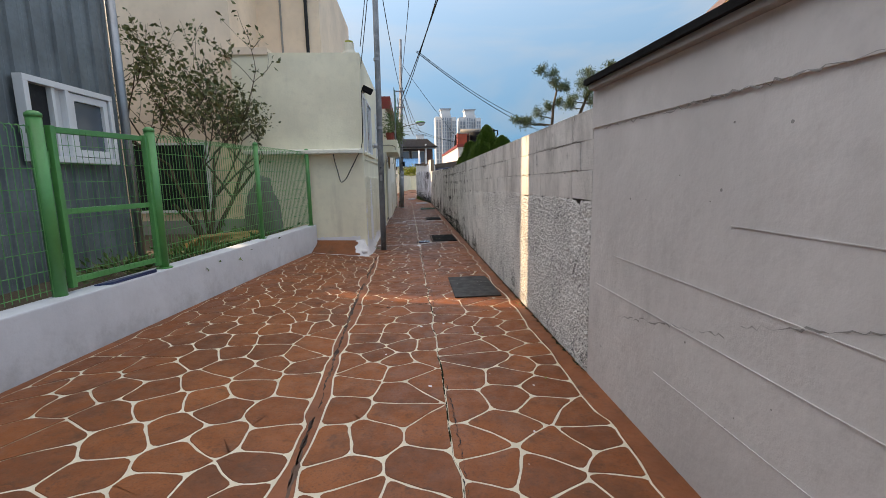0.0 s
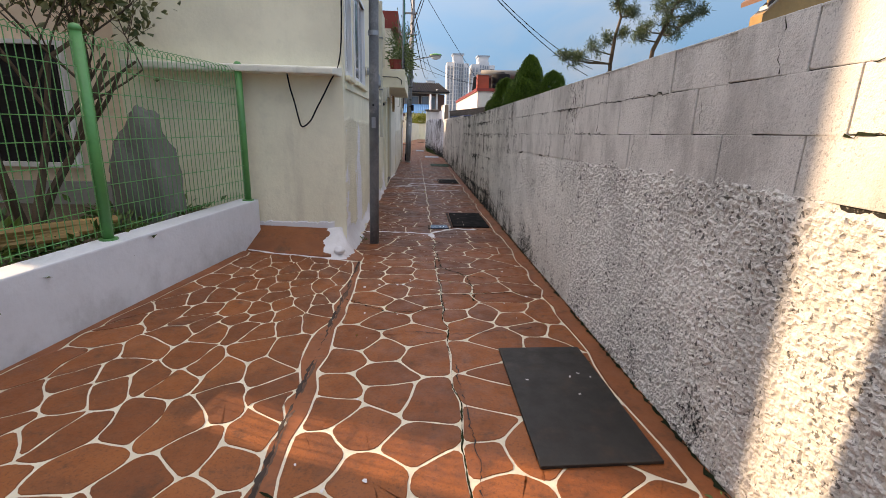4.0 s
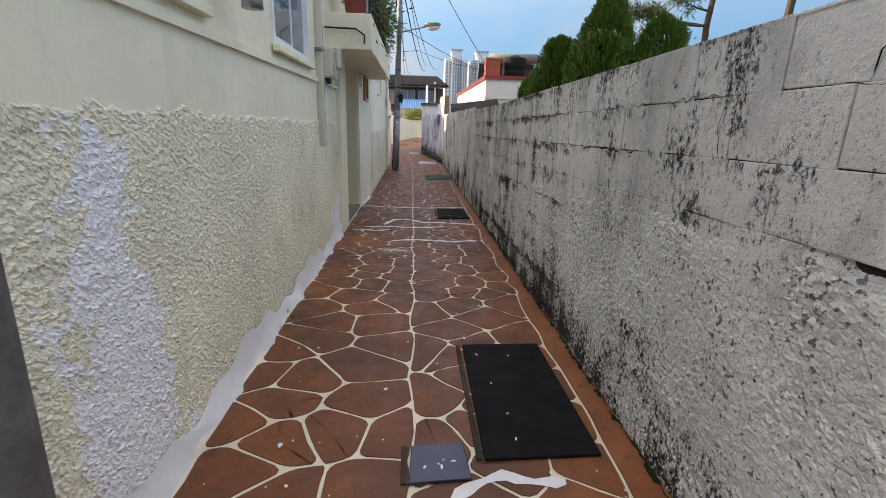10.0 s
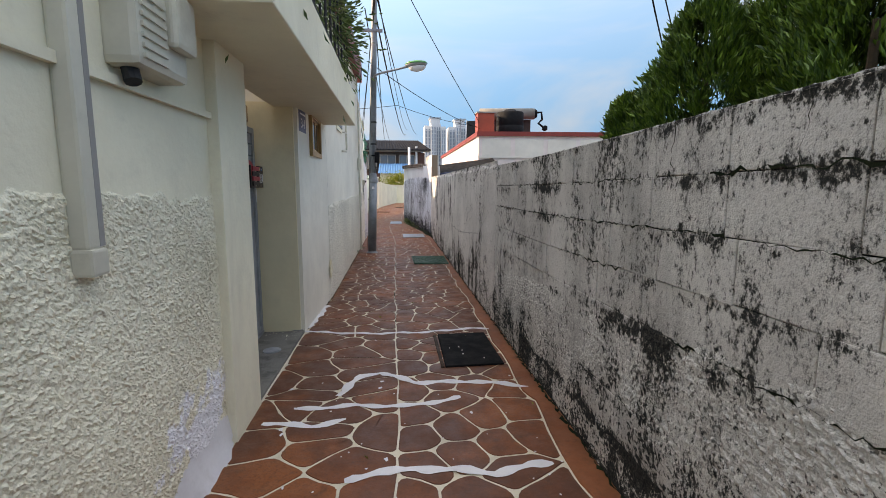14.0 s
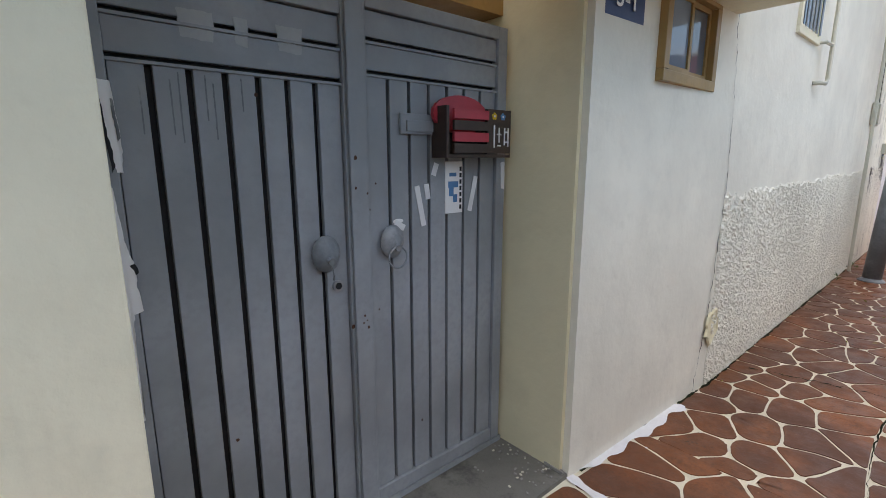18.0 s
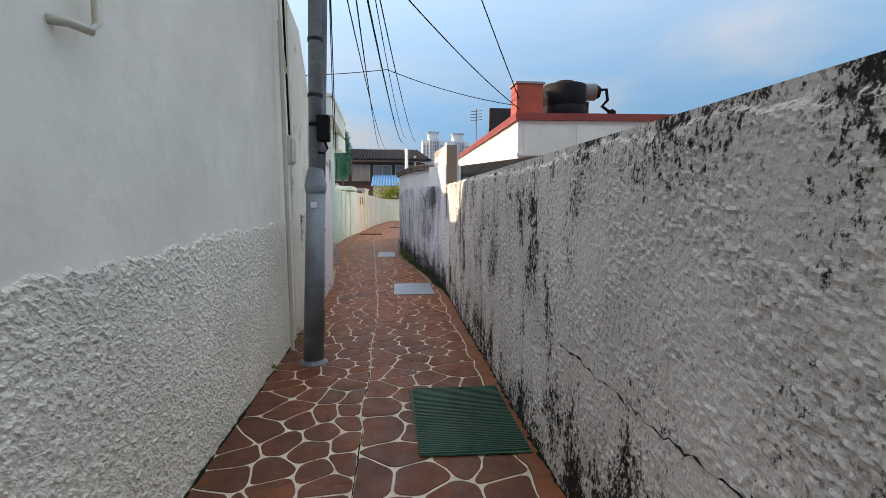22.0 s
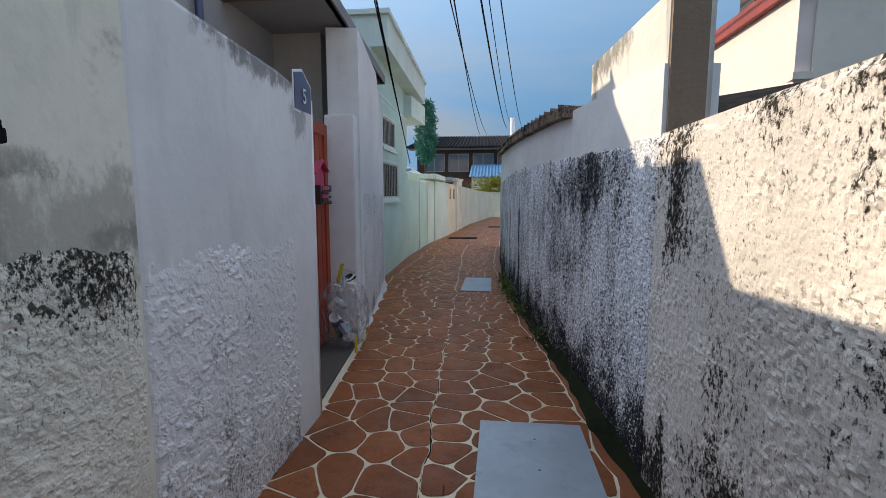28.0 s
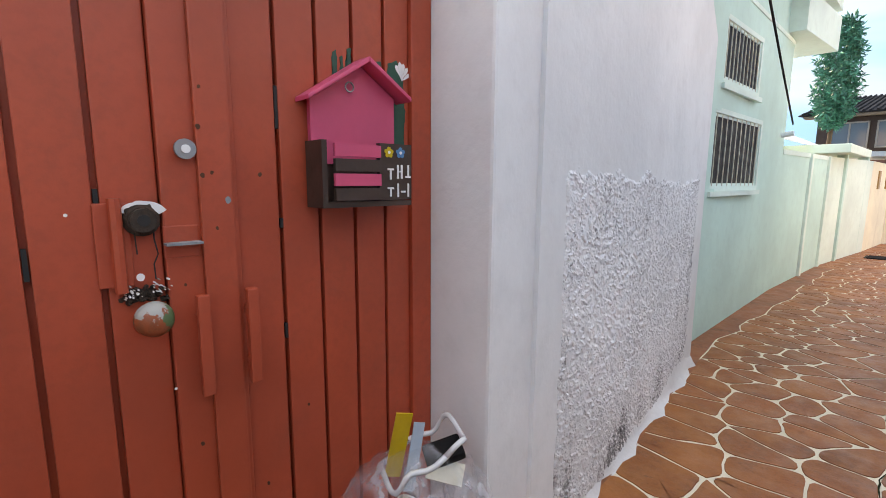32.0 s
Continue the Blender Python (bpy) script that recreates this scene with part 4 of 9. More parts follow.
mottled_wall = structure("wall_4", "bluish white outbuilding wall, mottled black roughcast under smooth plaster")
D_LINE = [(1.258, 25.31), (1.12, 26.96), (1.04, 27.4), (0.87, 28.8), (0.75, 30.2), (0.63, 32.7), (0.68, 36.0)]
D_TOP = [2.0, 2.08, 2.10, 2.14, 2.18, 2.25, 2.36]
D_CAST = [1.70, 1.72, 1.73, 1.74, 1.75, 1.62, 1.55]
for k in range(len(D_LINE) - 1):
    a, b = D_LINE[k], D_LINE[k + 1]
    part("body", slab(b, a, 0.25, -0.1, [(0, D_TOP[k + 1] + 0.01), (1, D_TOP[k] + 0.01)]), M["lilac"], mottled_wall)
    cast_panel("roughcast", M["rough_blue"], mottled_wall, (a[0] - 0.002, a[1]), (b[0] - 0.002, b[1]), 0.0, [(0, D_CAST[k]), (1, D_CAST[k + 1])], amp=0.009, seed=20 + k, lift=0.004, step=0.011, soft=0.012)
pier = structure("wall_5", "short pier end with bare ochre block and white sides", "pier")
part("pier", prism([(1.275, 25.32), (1.47, 25.32), (1.38, 26.55), (1.18, 26.55)], 0, 2.33), M["pier_plaster"], pier)
part("bare_face", box(1.28, 25.30, 1.66, 1.44, 25.318, 2.325), M["bare_block"], pier, "bare brown weathered block end")

# ---- left side: low garden wall ----
low_wall = structure("wall_6", "low white limewashed garden wall")
part("body", prism([(along(LOW, -6), -6), (along(LOW, 8.75), 8.75), (along(LOW, 8.75) - 0.2, 8.78), (along(LOW, -6) - 0.22, -6)], -0.1, 0.59), M["low_white"], low_wall, bevel=0.012)
garden = tagged(new("garden_bed", finish(prism([(-7, -6), (along(LOW, -6) - 0.2, -6), (along(LOW, 8.75) - 0.19, 8.75), (-1.75, 8.9), (-12, 8.9)], -0.1, 0.47), "garden_bed", M["earth"])), "dark earth garden bed behind the low wall", "garden bed", kind="structure")

# ---- shed and peach house ----
shed = thing("metal_shed", -3.5, 6, 0, "dark blue-grey corrugated metal shed with a white window", "shed")
S0, S1 = Vector((-3.30, -6.0)), Vector((-3.52, 6.2))
shed.matrix_world = Matrix.Translation((0, 0, -0.0431)) @ Matrix.Scale(1.03, 4)
part("body", prism([(S0.x - 0.05, S0.y), (S1.x - 0.05, S1.y), (-8.5, 6.2), (-8.5, -6)], 0, 4.5), M["corrugated"], shed)
# ---- peach house ----
peach = thing("peach_house", -5, 9, 0, "tall peach plastered house behind the garden", "house")
# Unseen left end and height are set to block sun beside the lit strip.
part("wall", box(-9.85, 8.95, 0, -3.05, 12.0, 8.0), M["peach"], peach)
part("upper_wall", box(-3.05, 10.6, 0, -1.75, 16.0, 6.2), M["peach"], peach)

# ---- house A along the left ----
house_a = thing("cream_house", -2, 11, 0, "cream plastered house with roughcast lower wall", "house")
AX0, AX1 = -0.80, -0.735
part("front_skin", box(-3.05, 8.838, -0.1, -0.797, 8.8495, 3.66), M["cream"], house_a)
A_WIN = ((9.05, 9.48), (9.75, 10.83), (11.98, 13.02))
part("wall", facade((AX1, 14.83), (AX0, 8.85), -0.16, -0.1, 3.66, [(14.83 - b, 14.83 - a, 1.95, 2.95) for a, b in A_WIN]), M["cream"], house_a)
part("body", prism([(AX0 - 0.17, 8.852), (AX1 - 0.17, 14.828), (-1.5, 14.828), (-3.05, 12), (-3.05, 8.852)], -0.1, 3.658), M["cream"], house_a)
cast_panel("roughcast", M["cream_rough"], house_a, (AX1, 14.45), (AX0, 8.86), 0.0, [(0, 1.40), (0.5, 1.45), (1, 1.49)], amp=0.0075, seed=31, lift=0.004, size=0.48, step=0.0062, label="cream roughcast")
part("ledge", slab((AX1 + 0.0, 14.45), (AX0 + 0.0, 9.0), 0.022, 1.775, [(0, 1.805), (1, 1.83)]), M["cream"], house_a)
part("corner_pilaster", box(-0.79, 14.42, -0.05, -0.68, 14.885, 2.6), M["cream"], house_a, bevel=0.006)
# ---- porch with grey gate ----
porch = structure("porch", "recessed entrance with dull yellow jambs and cement floor", "porch")
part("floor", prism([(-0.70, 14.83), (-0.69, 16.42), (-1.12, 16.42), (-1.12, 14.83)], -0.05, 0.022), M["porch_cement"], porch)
part("jamb", box(-1.3, 14.55, 0, -0.78, 14.855, 2.2), M["olive_jamb"], porch)
part("jamb", box(-1.3, 16.40, 0, -0.72, 16.425, 2.2), M["olive_jamb"], porch)
part("backdrop_wall", box(-3.0, 14.5, 0, -2.9, 16.6, 2.4), M["olive_jamb"], porch)
# ---- house B ----
house_b = thing("white_house", -2, 19, 0, "white plastered house with red roof trim", "house")
part("wall", facade((-0.62, 17.8), (-0.685, 16.42), -0.14, -0.1, 3.75, [(0.36, 0.86, 1.80, 2.14)]), M["white_wall"], house_b)
part("wall", facade((-0.615, 22.75), (-0.62, 17.8), -0.14, -0.1, 3.75, [(3.40, 3.90, 2.30, 2.85)]), M["white_wall"], house_b)
part("body", prism([(-0.83, 16.425), (-0.77, 17.8), (-0.765, 22.745), (-3.2, 22.745), (-3.2, 16.425)], -0.1, 3.745), M["white_wall"], house_b)
cast_panel("roughcast", M["white_rough"], house_b, (-0.615, 22.74), (-0.618, 17.79), 0.0, [(0, 1.27), (1, 1.22)], amp=0.009, seed=41, lift=0.005, size=0.62, step=0.0066, label="white roughcast")
part("roof_trim", box(-3.2, 16.4, 3.75, -0.5, 22.85, 4.15), M["red_trim"], house_b, "dark red parapet trim")
canopy = structure("porch_canopy", "cream concrete canopy slab over the porch", "canopy")
part("slab", prism([(-0.9, 13.9), (-0.26, 13.9), (-0.25, 17.7), (-0.9, 17.7)], 2.16, 2.52), M["cream"], canopy, bevel=0.01)
# ---- wall C ----
wall_c = structure("wall_7", "white garden wall with mould-stained cream end, a number plate on its corner")
part("cream_part", slab((-0.60, 24.365), (-0.60, 22.75), -0.25, -0.1, [(0, 2.24), (0.1, 2.3), (0.64, 3.3), (1, 3.4)]), M["cream_mould"], wall_c)
part("white_part", slab((-0.60, 25.81), (-0.60, 24.365), -0.25, -0.1, [(0, 1.98), (0.28, 2.05), (0.9, 2.10), (1, 2.24)]), M["lilac_mould"], wall_c, bevel=0.02)
cast_panel("roughcast", M["cream_grit"], wall_c, (-0.598, 24.36), (-0.598, 22.76), 0.0, 1.25, amp=0.006, seed=52, lift=0.001, soft=0.1, bare=0.6)
cast_panel("roughcast", M["grey_rough"], wall_c, (-0.598, 25.50), (-0.598, 24.37), 0.0, 1.27, amp=0.0092, seed=51, lift=0.002, soft=0.14, bare=0.6)
part("return_wall", box(-1.3, 25.70, -0.1, -0.64, 25.85, 1.98), M["white_wall"], wall_c)
# ---- red gate porch and pillar ----
porch2 = structure("porch", "dark cement step before the red gate", "porch")
part("floor", prism([(-0.66, 25.87), (-0.80, 27.3), (-1.3, 27.3), (-1.3, 25.87)], -0.05, 0.03), M["stained_dark"], porch2)
pillar = structure("wall_8", "lilac white gate pillar and side wall with roughcast panel")
part("pillar", prism([(-0.80, 27.3), (-0.86, 27.7), (-1.2, 27.7), (-1.08, 27.3)], -0.1, 2.16), M["lilac"], pillar, bevel=0.012)
part("side_wall", slab((-1.20, 30.08), (-0.82, 27.55), -0.3, -0.1, [(0, 2.4), (0.35, 3.0), (1, 3.0)]), M["lilac"], pillar)
cast_panel("roughcast", M["grey_rough"], pillar, (-1.165, 29.85), (-0.845, 27.72), 0.02, 1.46, amp=0.0075, seed=61, lift=0.003, soft=0.06, bare=0.3, size=0.62, step=0.0075)
# ---- house C behind red gate ----
house_c = thing("grey_house", -3, 27, 0, "grey pebble-dashed house with striped brown eaves", "house")
part("wall", box(-5, 25.9, 0, -1.75, 30.0, 3.05), M["pebble"], house_c)
part("wing", box(-1.75, 27.72, 0, -1.25, 30.0, 3.05), M["pebble"], house_c)
part("eave", prism([(-0.85, 26.85), (-1.12, 29.95), (-5, 29.95), (-5, 26.85)], 3.03, 3.14), M["soffit"], house_c)
# ---- mint house ----
mint = thing("mint_house", -2, 32, 0, "mint green plastered house with barred windows", "house")
part("wall", facade((-1.46, 33.4), (-1.36, 30.05), -0.16, -0.1, 3.6, [(1.30, 2.68, 1.34, 2.0), (1.54, 2.57, 2.25, 2.76)]), M["mint"], mint)
part("body", prism([(-1.53, 30.055), (-1.63, 33.395), (-4, 33.395), (-4, 30.055)], -0.1, 3.595), M["mint"], mint)
part("cornice", prism([(-1.1, 30.05), (-1.22, 34.5), (-4, 34.5), (-4, 30.05)], 3.6, 4.05), M["mint_pale"], mint)
mint_wall = structure("wall_9", "mint green garden wall with posts")
part("body", slab((-1.40, 36.1), (-1.46, 33.4), -0.15, -0.1, [(0, 1.76), (1, 1.76)]), M["mint"], mint_wall)
cream_far = structure("wall_10", "cream garden walls at the alley's far bend")
part("body", slab((-0.70, 45.0), (-1.12, 38.8), -0.2, -0.1, [(0, 1.7), (1, 1.8)]), M["cream"], cream_far)
part("body", slab((-1.12, 38.8), (-1.40, 36.1), -0.2, -0.1, [(0, 1.8), (1, 1.8)]), M["mint_pale"], cream_far)
part("body", slab((0.4, 53.0), (-0.70, 45.0), -0.2, -0.1, [(0, 1.4), (1, 1.7)]), M["cream"], cream_far)
part("body", slab((5.0, 53.5), (0.4, 53.0), -0.2, -0.1, [(0, 1.3), (1, 1.32)]), M["cream"], cream_far)
# ---- poles ----
pole_1 = thing("steel_pole", -0.55, 9.21, 0, "weathered grey steel utility pole", "pole")
part("shaft", rod((-0.515, 9.2, 0), (-0.48, 9.2, 6.5), 0.056, 14, 0.05), M["steel"], pole_1, smooth=True)
pole_2 = thing("street_lamp", -0.27, 21.96, 0, "grey steel lamp pole with a thicker sleeve at its foot", "street lamp")
part("sleeve", rod((-0.295, 21.96, 0), (-0.24, 21.96, 1.56), 0.090, 18, 0.078), M["steel"], pole_2, smooth=True)
part("shaft", rod((-0.24, 21.96, 1.56), (-0.11, 21.9, 7.5), 0.058, 14, 0.05), M["steel"], pole_2, smooth=True)

# ================= first stretch: garden, fence, shed, house A =================
# ramp and splash of white paint at the foot of house A
ramp = structure("ramp", "smooth red painted cement wedge at the house wall", "ramp")
part("wedge", prism([(-1.92, 8.40), (-0.90, 8.40), (-0.93, 8.85), (-1.86, 8.85)], -0.05, [0.11, 0.06, 0.27, 0.30]), M["red_floor"], ramp, bevel=0.01)
splash_bm = bmesh.new()
prev = None
for k in range(61):
    f = k / 60
    y = 8.33 + 1.2 * f
    rough = [noise.noise(Vector((y * 9, q * 3.1, 2.0))) + 0.6 * noise.noise(Vector((y * 27, q * 5.7, 6.0))) for q in range(5)]
    slope = 0.06 + 0.44 * max(0.0, min(0.45, y - 8.40))
    xl = -0.995 + 0.055 * rough[0] if y < 8.84 else -0.79
    xr = -0.735 + 0.055 * f + 0.035 * rough[1]
    xc = xl + 0.45 * (xr - xl) if y < 8.84 else -0.775
    zl = slope + 0.016 if y < 8.84 else 0.30 - 0.16 * (f - 0.42) + 0.04 * rough[2]
    zc = (slope + 0.03 if y < 8.84 else 0.17 - 0.1 * (f - 0.42)) + 0.012 * rough[3]
    fade = min(1.0, f * 9)
    cur = [splash_bm.verts.new(p) for p in ((xl, y, zl * fade), (xc, y, zc * fade), (xc + 0.55 * (xr - xc), y, zc * 0.42 * fade + 0.012 * rough[4]), (xr, y, 0.012), (xr + 0.006, y, -0.02))]
    if prev:
        for q in range(4):
            splash_bm.faces.new((prev[q], prev[q + 1], cur[q + 1], cur[q]))
    prev = cur
part("splash", splash_bm, M["white_paint"], ramp, "thick white paint run down the house corner", smooth=True)
lump_bm = bmesh.new()
bmesh.ops.create_icosphere(lump_bm, subdivisions=3, radius=1)
for v in lump_bm.verts:
    k = 1 + 0.12 * noise.noise(v.co * 2.5)
    v.co = Vector((-0.835 + 0.062 * v.co.x * k, 8.50 + 0.085 * v.co.y * k, 0.095 + 0.042 * v.co.z * k))
part("lump", lump_bm, M["white_paint"], ramp, "round white paint-covered stone", smooth=True)
edge_paint = bmesh.new()
prev = None
for k in range(70):
    x = -1.86 + 0.0135 * k
    hi = 0.335 + 0.025 * noise.noise(Vector((x * 9, 1.0, 0))) + 0.018 * noise.noise(Vector((x * 31, 2.0, 0)))
    cur = [edge_paint.verts.new((x, 8.8345, hi)), edge_paint.verts.new((x, 8.828, hi - 0.012)), edge_paint.verts.new((x, 8.826, 0.2))]
    if prev:
        for q in range(2):
            edge_paint.faces.new((prev[q], prev[q + 1], cur[q + 1], cur[q]))
    prev = cur
part("paint_edge", edge_paint, M["white_paint"], ramp, "ragged white paint line along the wall")

# front of house A: broken ledge, white corner band, dangling cable, roof jar, lamp
part("front_ledge", prism([(-2.9, 8.85), (-2.9, 8.62), (-0.86, 8.60), (-0.80, 8.85)], 1.88, [1.97, 1.95, 1.94, 1.98]), M["cream_mould"], house_a, "crumbling stained concrete ledge", bevel=0.015)
skirt_bm = bmesh.new()
prev = None
for k in range(61):
    y = 8.86 + (14.44 - 8.86) * k / 60
    x = AX0 + (AX1 - AX0) * (y - 8.85) / 6
    out = 0.055 + 0.02 * math.sin(y * 9) + 0.014 * math.sin(y * 23)
    hi = 0.13 + 0.05 * math.sin(y * 4.1) + 0.03 * math.sin(y * 15)
    cur = [skirt_bm.verts.new((x + 0.012, y, hi)), skirt_bm.verts.new((x + 0.034, y, 0.05)), skirt_bm.verts.new((x + out, y, 0.011)), skirt_bm.verts.new((x + out + 0.006, y, 0.0))]
    if prev:
        for q in range(3):
            skirt_bm.faces.new((prev[q], prev[q + 1], cur[q + 1], cur[q]))
    prev = cur
part("painted_foot", skirt_bm, M["white_paint"], house_a, "white paint brushed along the wall foot", smooth=True)
cable = thing("hanging_cable", -1.2, 8.8, 2, "loose black cable dangling under the ledge", "cable")
part("strand", tube(eased([(-0.78, 8.80, 3.0), (-0.80, 8.74, 2.1), (-0.92, 8.72, 1.80), (-1.06, 8.74, 1.55), (-1.13, 8.76, 1.43), (-1.22, 8.77, 1.365), (-1.255, 8.77, 1.45), (-1.285, 8.76, 1.60), (-1.315, 8.72, 1.75), (-1.33, 8.68, 1.90)]), 0.008, 6), M["black"], cable, smooth=True)
jar = thing("roof_jar", -1.25, 11.3, 3.66, "pale plastic jar with yellow lid on the flat roof", "jar")
part("body", lathe(-1.05, 9.6, [(0.2, 3.66), (0.19, 3.8), (0.12, 3.86), (0.1, 3.9), (0.1, 4.02)]), M["old_white"], jar, smooth=True)
part("lid", lathe(-1.05, 9.6, [(0.075, 4.02), (0.075, 4.06), (0.05, 4.07)]), M["yellow_leaf"], jar, "yellow lid")
flood = thing("wall_floodlight", -0.64, 9.15, 3.0, "small black floodlight on the house corner", "floodlight")
part("housing", turned(box(-0.10, -0.06, -0.05, 0.10, 0.06, 0.05), pose(-0.70, 9.12, 3.06, 0, 25, 10)), M["black"], flood, bevel=0.01)
part("bracket", rod((-0.80, 9.12, 3.0), (-0.70, 9.12, 3.04), 0.012), M["steel"], flood)


def framed_window(owner, x, y0, y1, z0, z1, frame_mat, glass_mats, split=True, name="window", depth=0.06, rim=0.04, sill=None, face=1):
    """A window in a wall along y whose face is at x: frame, sashes, panes, sill. face: +1 looks towards +x."""
    # The black sheet behind the panes is painted shade for the room within.
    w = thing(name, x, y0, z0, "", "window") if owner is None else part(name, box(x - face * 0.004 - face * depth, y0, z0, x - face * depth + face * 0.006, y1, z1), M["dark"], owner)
    o = x + face * 0.008
    i = x - face * depth
    for nm, b in (("frame", (y0 - rim, z1, y1 + rim, z1 + rim)), ("frame", (y0 - rim, z0 - rim, y1 + rim, z0)), ("frame", (y0 - rim, z0, y0, z1)), ("frame", (y1, z0, y1 + rim, z1))):
        part(nm, box(i, b[0], b[1], o, b[2], b[3]), frame_mat, w, bevel=0.004)
    mid = (y0 + y1) / 2
    panes = ((y0, mid), (mid, y1)) if split else ((y0, y1),)
    for k, (a, b) in enumerate(panes):
        xo = x - face * (0.018 + 0.018 * k)
        part("pane", box(xo - 0.003, a + 0.02, z0 + 0.02, xo + 0.003, b - 0.02, z1 - 0.02), glass_mats[k % len(glass_mats)], w)
        for c in ((a, z0, a + 0.025, z1), (b - 0.025, z0, b, z1), (a + 0.025, z0, b - 0.025, z0 + 0.025), (a + 0.025, z1 - 0.025, b - 0.025, z1)):
            part("sash", box(xo - 0.012, c[0], c[1], xo + 0.012, c[2], c[3]), frame_mat, w)
    if sill:
        part("sill", box(x, y0 - 0.07, z0 - rim - 0.045, x + face * 0.05, y1 + 0.07, z0 - rim), sill, w, bevel=0.006)
    return w


for y0, y1 in A_WIN:
    xa = AX0 + (AX1 - AX0) * ((y0 + y1) / 2 - 8.85) / 6
    framed_window(house_a, xa + 0.006, y0, y1, 1.95, 2.95, M["upvc"], (M["glass"], M["glass_blue"]), sill=M["cream"])
vent = thing("flue_elbow", -0.72, 11.2, 2.0, "grey plastic flue elbow out of the cream wall", "flue pipe")
part("elbow", tube([(-0.80, 10.98, 2.16), (-0.70, 11.02, 2.16), (-0.645, 11.05, 2.14), (-0.615, 11.07, 2.08), (-0.61, 11.08, 2.0), (-0.61, 11.08, 1.95)], 0.052, 14), M["galv"], vent, smooth=True)
part("collar", rod((-0.61, 11.08, 2.045), (-0.61, 11.08, 2.015), 0.058, 14), M["galv"], vent)
part("plate", rod((-0.765, 10.99, 2.16), (-0.752, 10.99, 2.16), 0.078, 14), M["old_white"], vent)
downpipe = thing("downpipe", -0.72, 13.4, 1.2, "ivory square downpipe strapped to the wall", "downpipe")
part("pipe", box(-0.752, 13.34, 1.24, -0.688, 13.412, 3.66), M["old_white"], downpipe, bevel=0.012)
part("shoe", box(-0.75, 13.337, 1.16, -0.68, 13.416, 1.245), M["old_white"], downpipe, bevel=0.01)
part("strap", box(-0.756, 13.30, 2.06, -0.682, 13.44, 2.085), M["steel"], downpipe)
part("strap", box(-0.756, 13.30, 3.0, -0.682, 13.44, 3.025), M["steel"], downpipe)
meter = thing("gas_meter_box", -0.68, 13.8, 1.8, "ivory ribbed meter box on the wall", "meter box")
part("case", box(-0.77, 13.60, 1.84, -0.63, 13.98, 2.14), M["old_white"], meter, bevel=0.03)
part("cover", box(-0.635, 13.80, 1.95, -0.585, 13.97, 2.16), M["old_white"], meter, bevel=0.02)
for k in range(7):
    part("rib", box(-0.632, 13.62, 1.87 + 0.034 * k, -0.622, 13.79, 1.885 + 0.034 * k), M["old_white"], meter)
part("spout", rod((-0.70, 13.66, 1.85), (-0.68, 13.64, 1.79), 0.028), M["dark"], meter)
part("relief_line", slab((AX1 + 0.03, 14.79), (AX1 + 0.03, 14.5), 0.004, 1.66, [(0, 1.80), (1, 1.80)]), M["cream"], house_a)
part("paint_peel", box(-0.690, 13.388, 1.25, -0.6868, 13.4135, 2.3), M["concrete"], downpipe, "bare grey strip where paint has peeled")
vent_hole = thing("wall_vent_hole", -0.735, 14.2, 2.35, "small round vent hole in the cream wall", "vent")
part("rim", rod((-0.745, 14.18, 2.33), (-0.728, 14.18, 2.33), 0.052, 16), M["cream"], vent_hole)
# flat black disc drawn for the shade inside the vent
part("hole", rod((-0.73, 14.18, 2.33), (-0.7265, 14.18, 2.33), 0.04, 16), M["dark"], vent_hole)

# pole details
for z in (2.35, 3.6):
    part("band", rod((-0.505, 9.2, z), (-0.505, 9.2, z + 0.05), 0.06, 14), M["galv"], pole_1)
part("label_plate", box(-0.485, 9.136, 1.37, -0.53, 9.142, 1.49), M["galv"], pole_1)
part("bolt_hole", rod((-0.51, 9.15, 1.62), (-0.51, 9.14, 1.62), 0.012, 8), M["dark"], pole_1)

# covers on the paving
def cover(x0, y0, x1, y1, mat, label, rim=True, name="manhole_cover"):
    ob = thing(name, (x0 + x1) / 2, (y0 + y1) / 2, 0, label, "manhole cover", "covers in the paving")
    part("plate", prism([(x0, y0), (x1, y0 + 0.02), (x1 - 0.015, y1), (x0 + 0.01, y1 - 0.015)], 0.004, 0.021), mat, ob, bevel=0.004)
    if rim:
        part("rim", box(x0 - 0.034, y0 + 0.005, 0.003, x0 - 0.006, y1 - 0.01, 0.014), M["rust"], ob, "rusted frame edge", bevel=0.003)
    rc = random.Random(int(x0 * 100 + y0 * 37))
    for _ in range(5):
        cx, cy = rc.uniform(x0 + 0.06, x1 - 0.06), rc.uniform(y0 + 0.08, y1 - 0.08)
        a, l = rc.uniform(0, 3.1), rc.uniform(0.003, 0.012)
        part("paint_speck", turned(box(-l, -0.005, 0, l, 0.005, 0.0012), pose(cx, cy, 0.0205, 0, 0, math.degrees(a))), M["white_paint"], ob)
    return ob


cover(0.52, 5.30, 1.08, 6.41, M["dusty_rubber"], "dusty brown-black rubber sheet over a drain cover", rim=False)
cover(0.53, 10.15, 1.06, 11.24, M["black"], "black rubber sheet over a drain cover")
cover(0.60, 15.38, 1.08, 16.2, M["black"], "black rubber sheet over a drain cover")
cover(0.20, 10.02, 0.46, 10.26, M["sky_tint_plate"], "small square blue-black steel access plate")

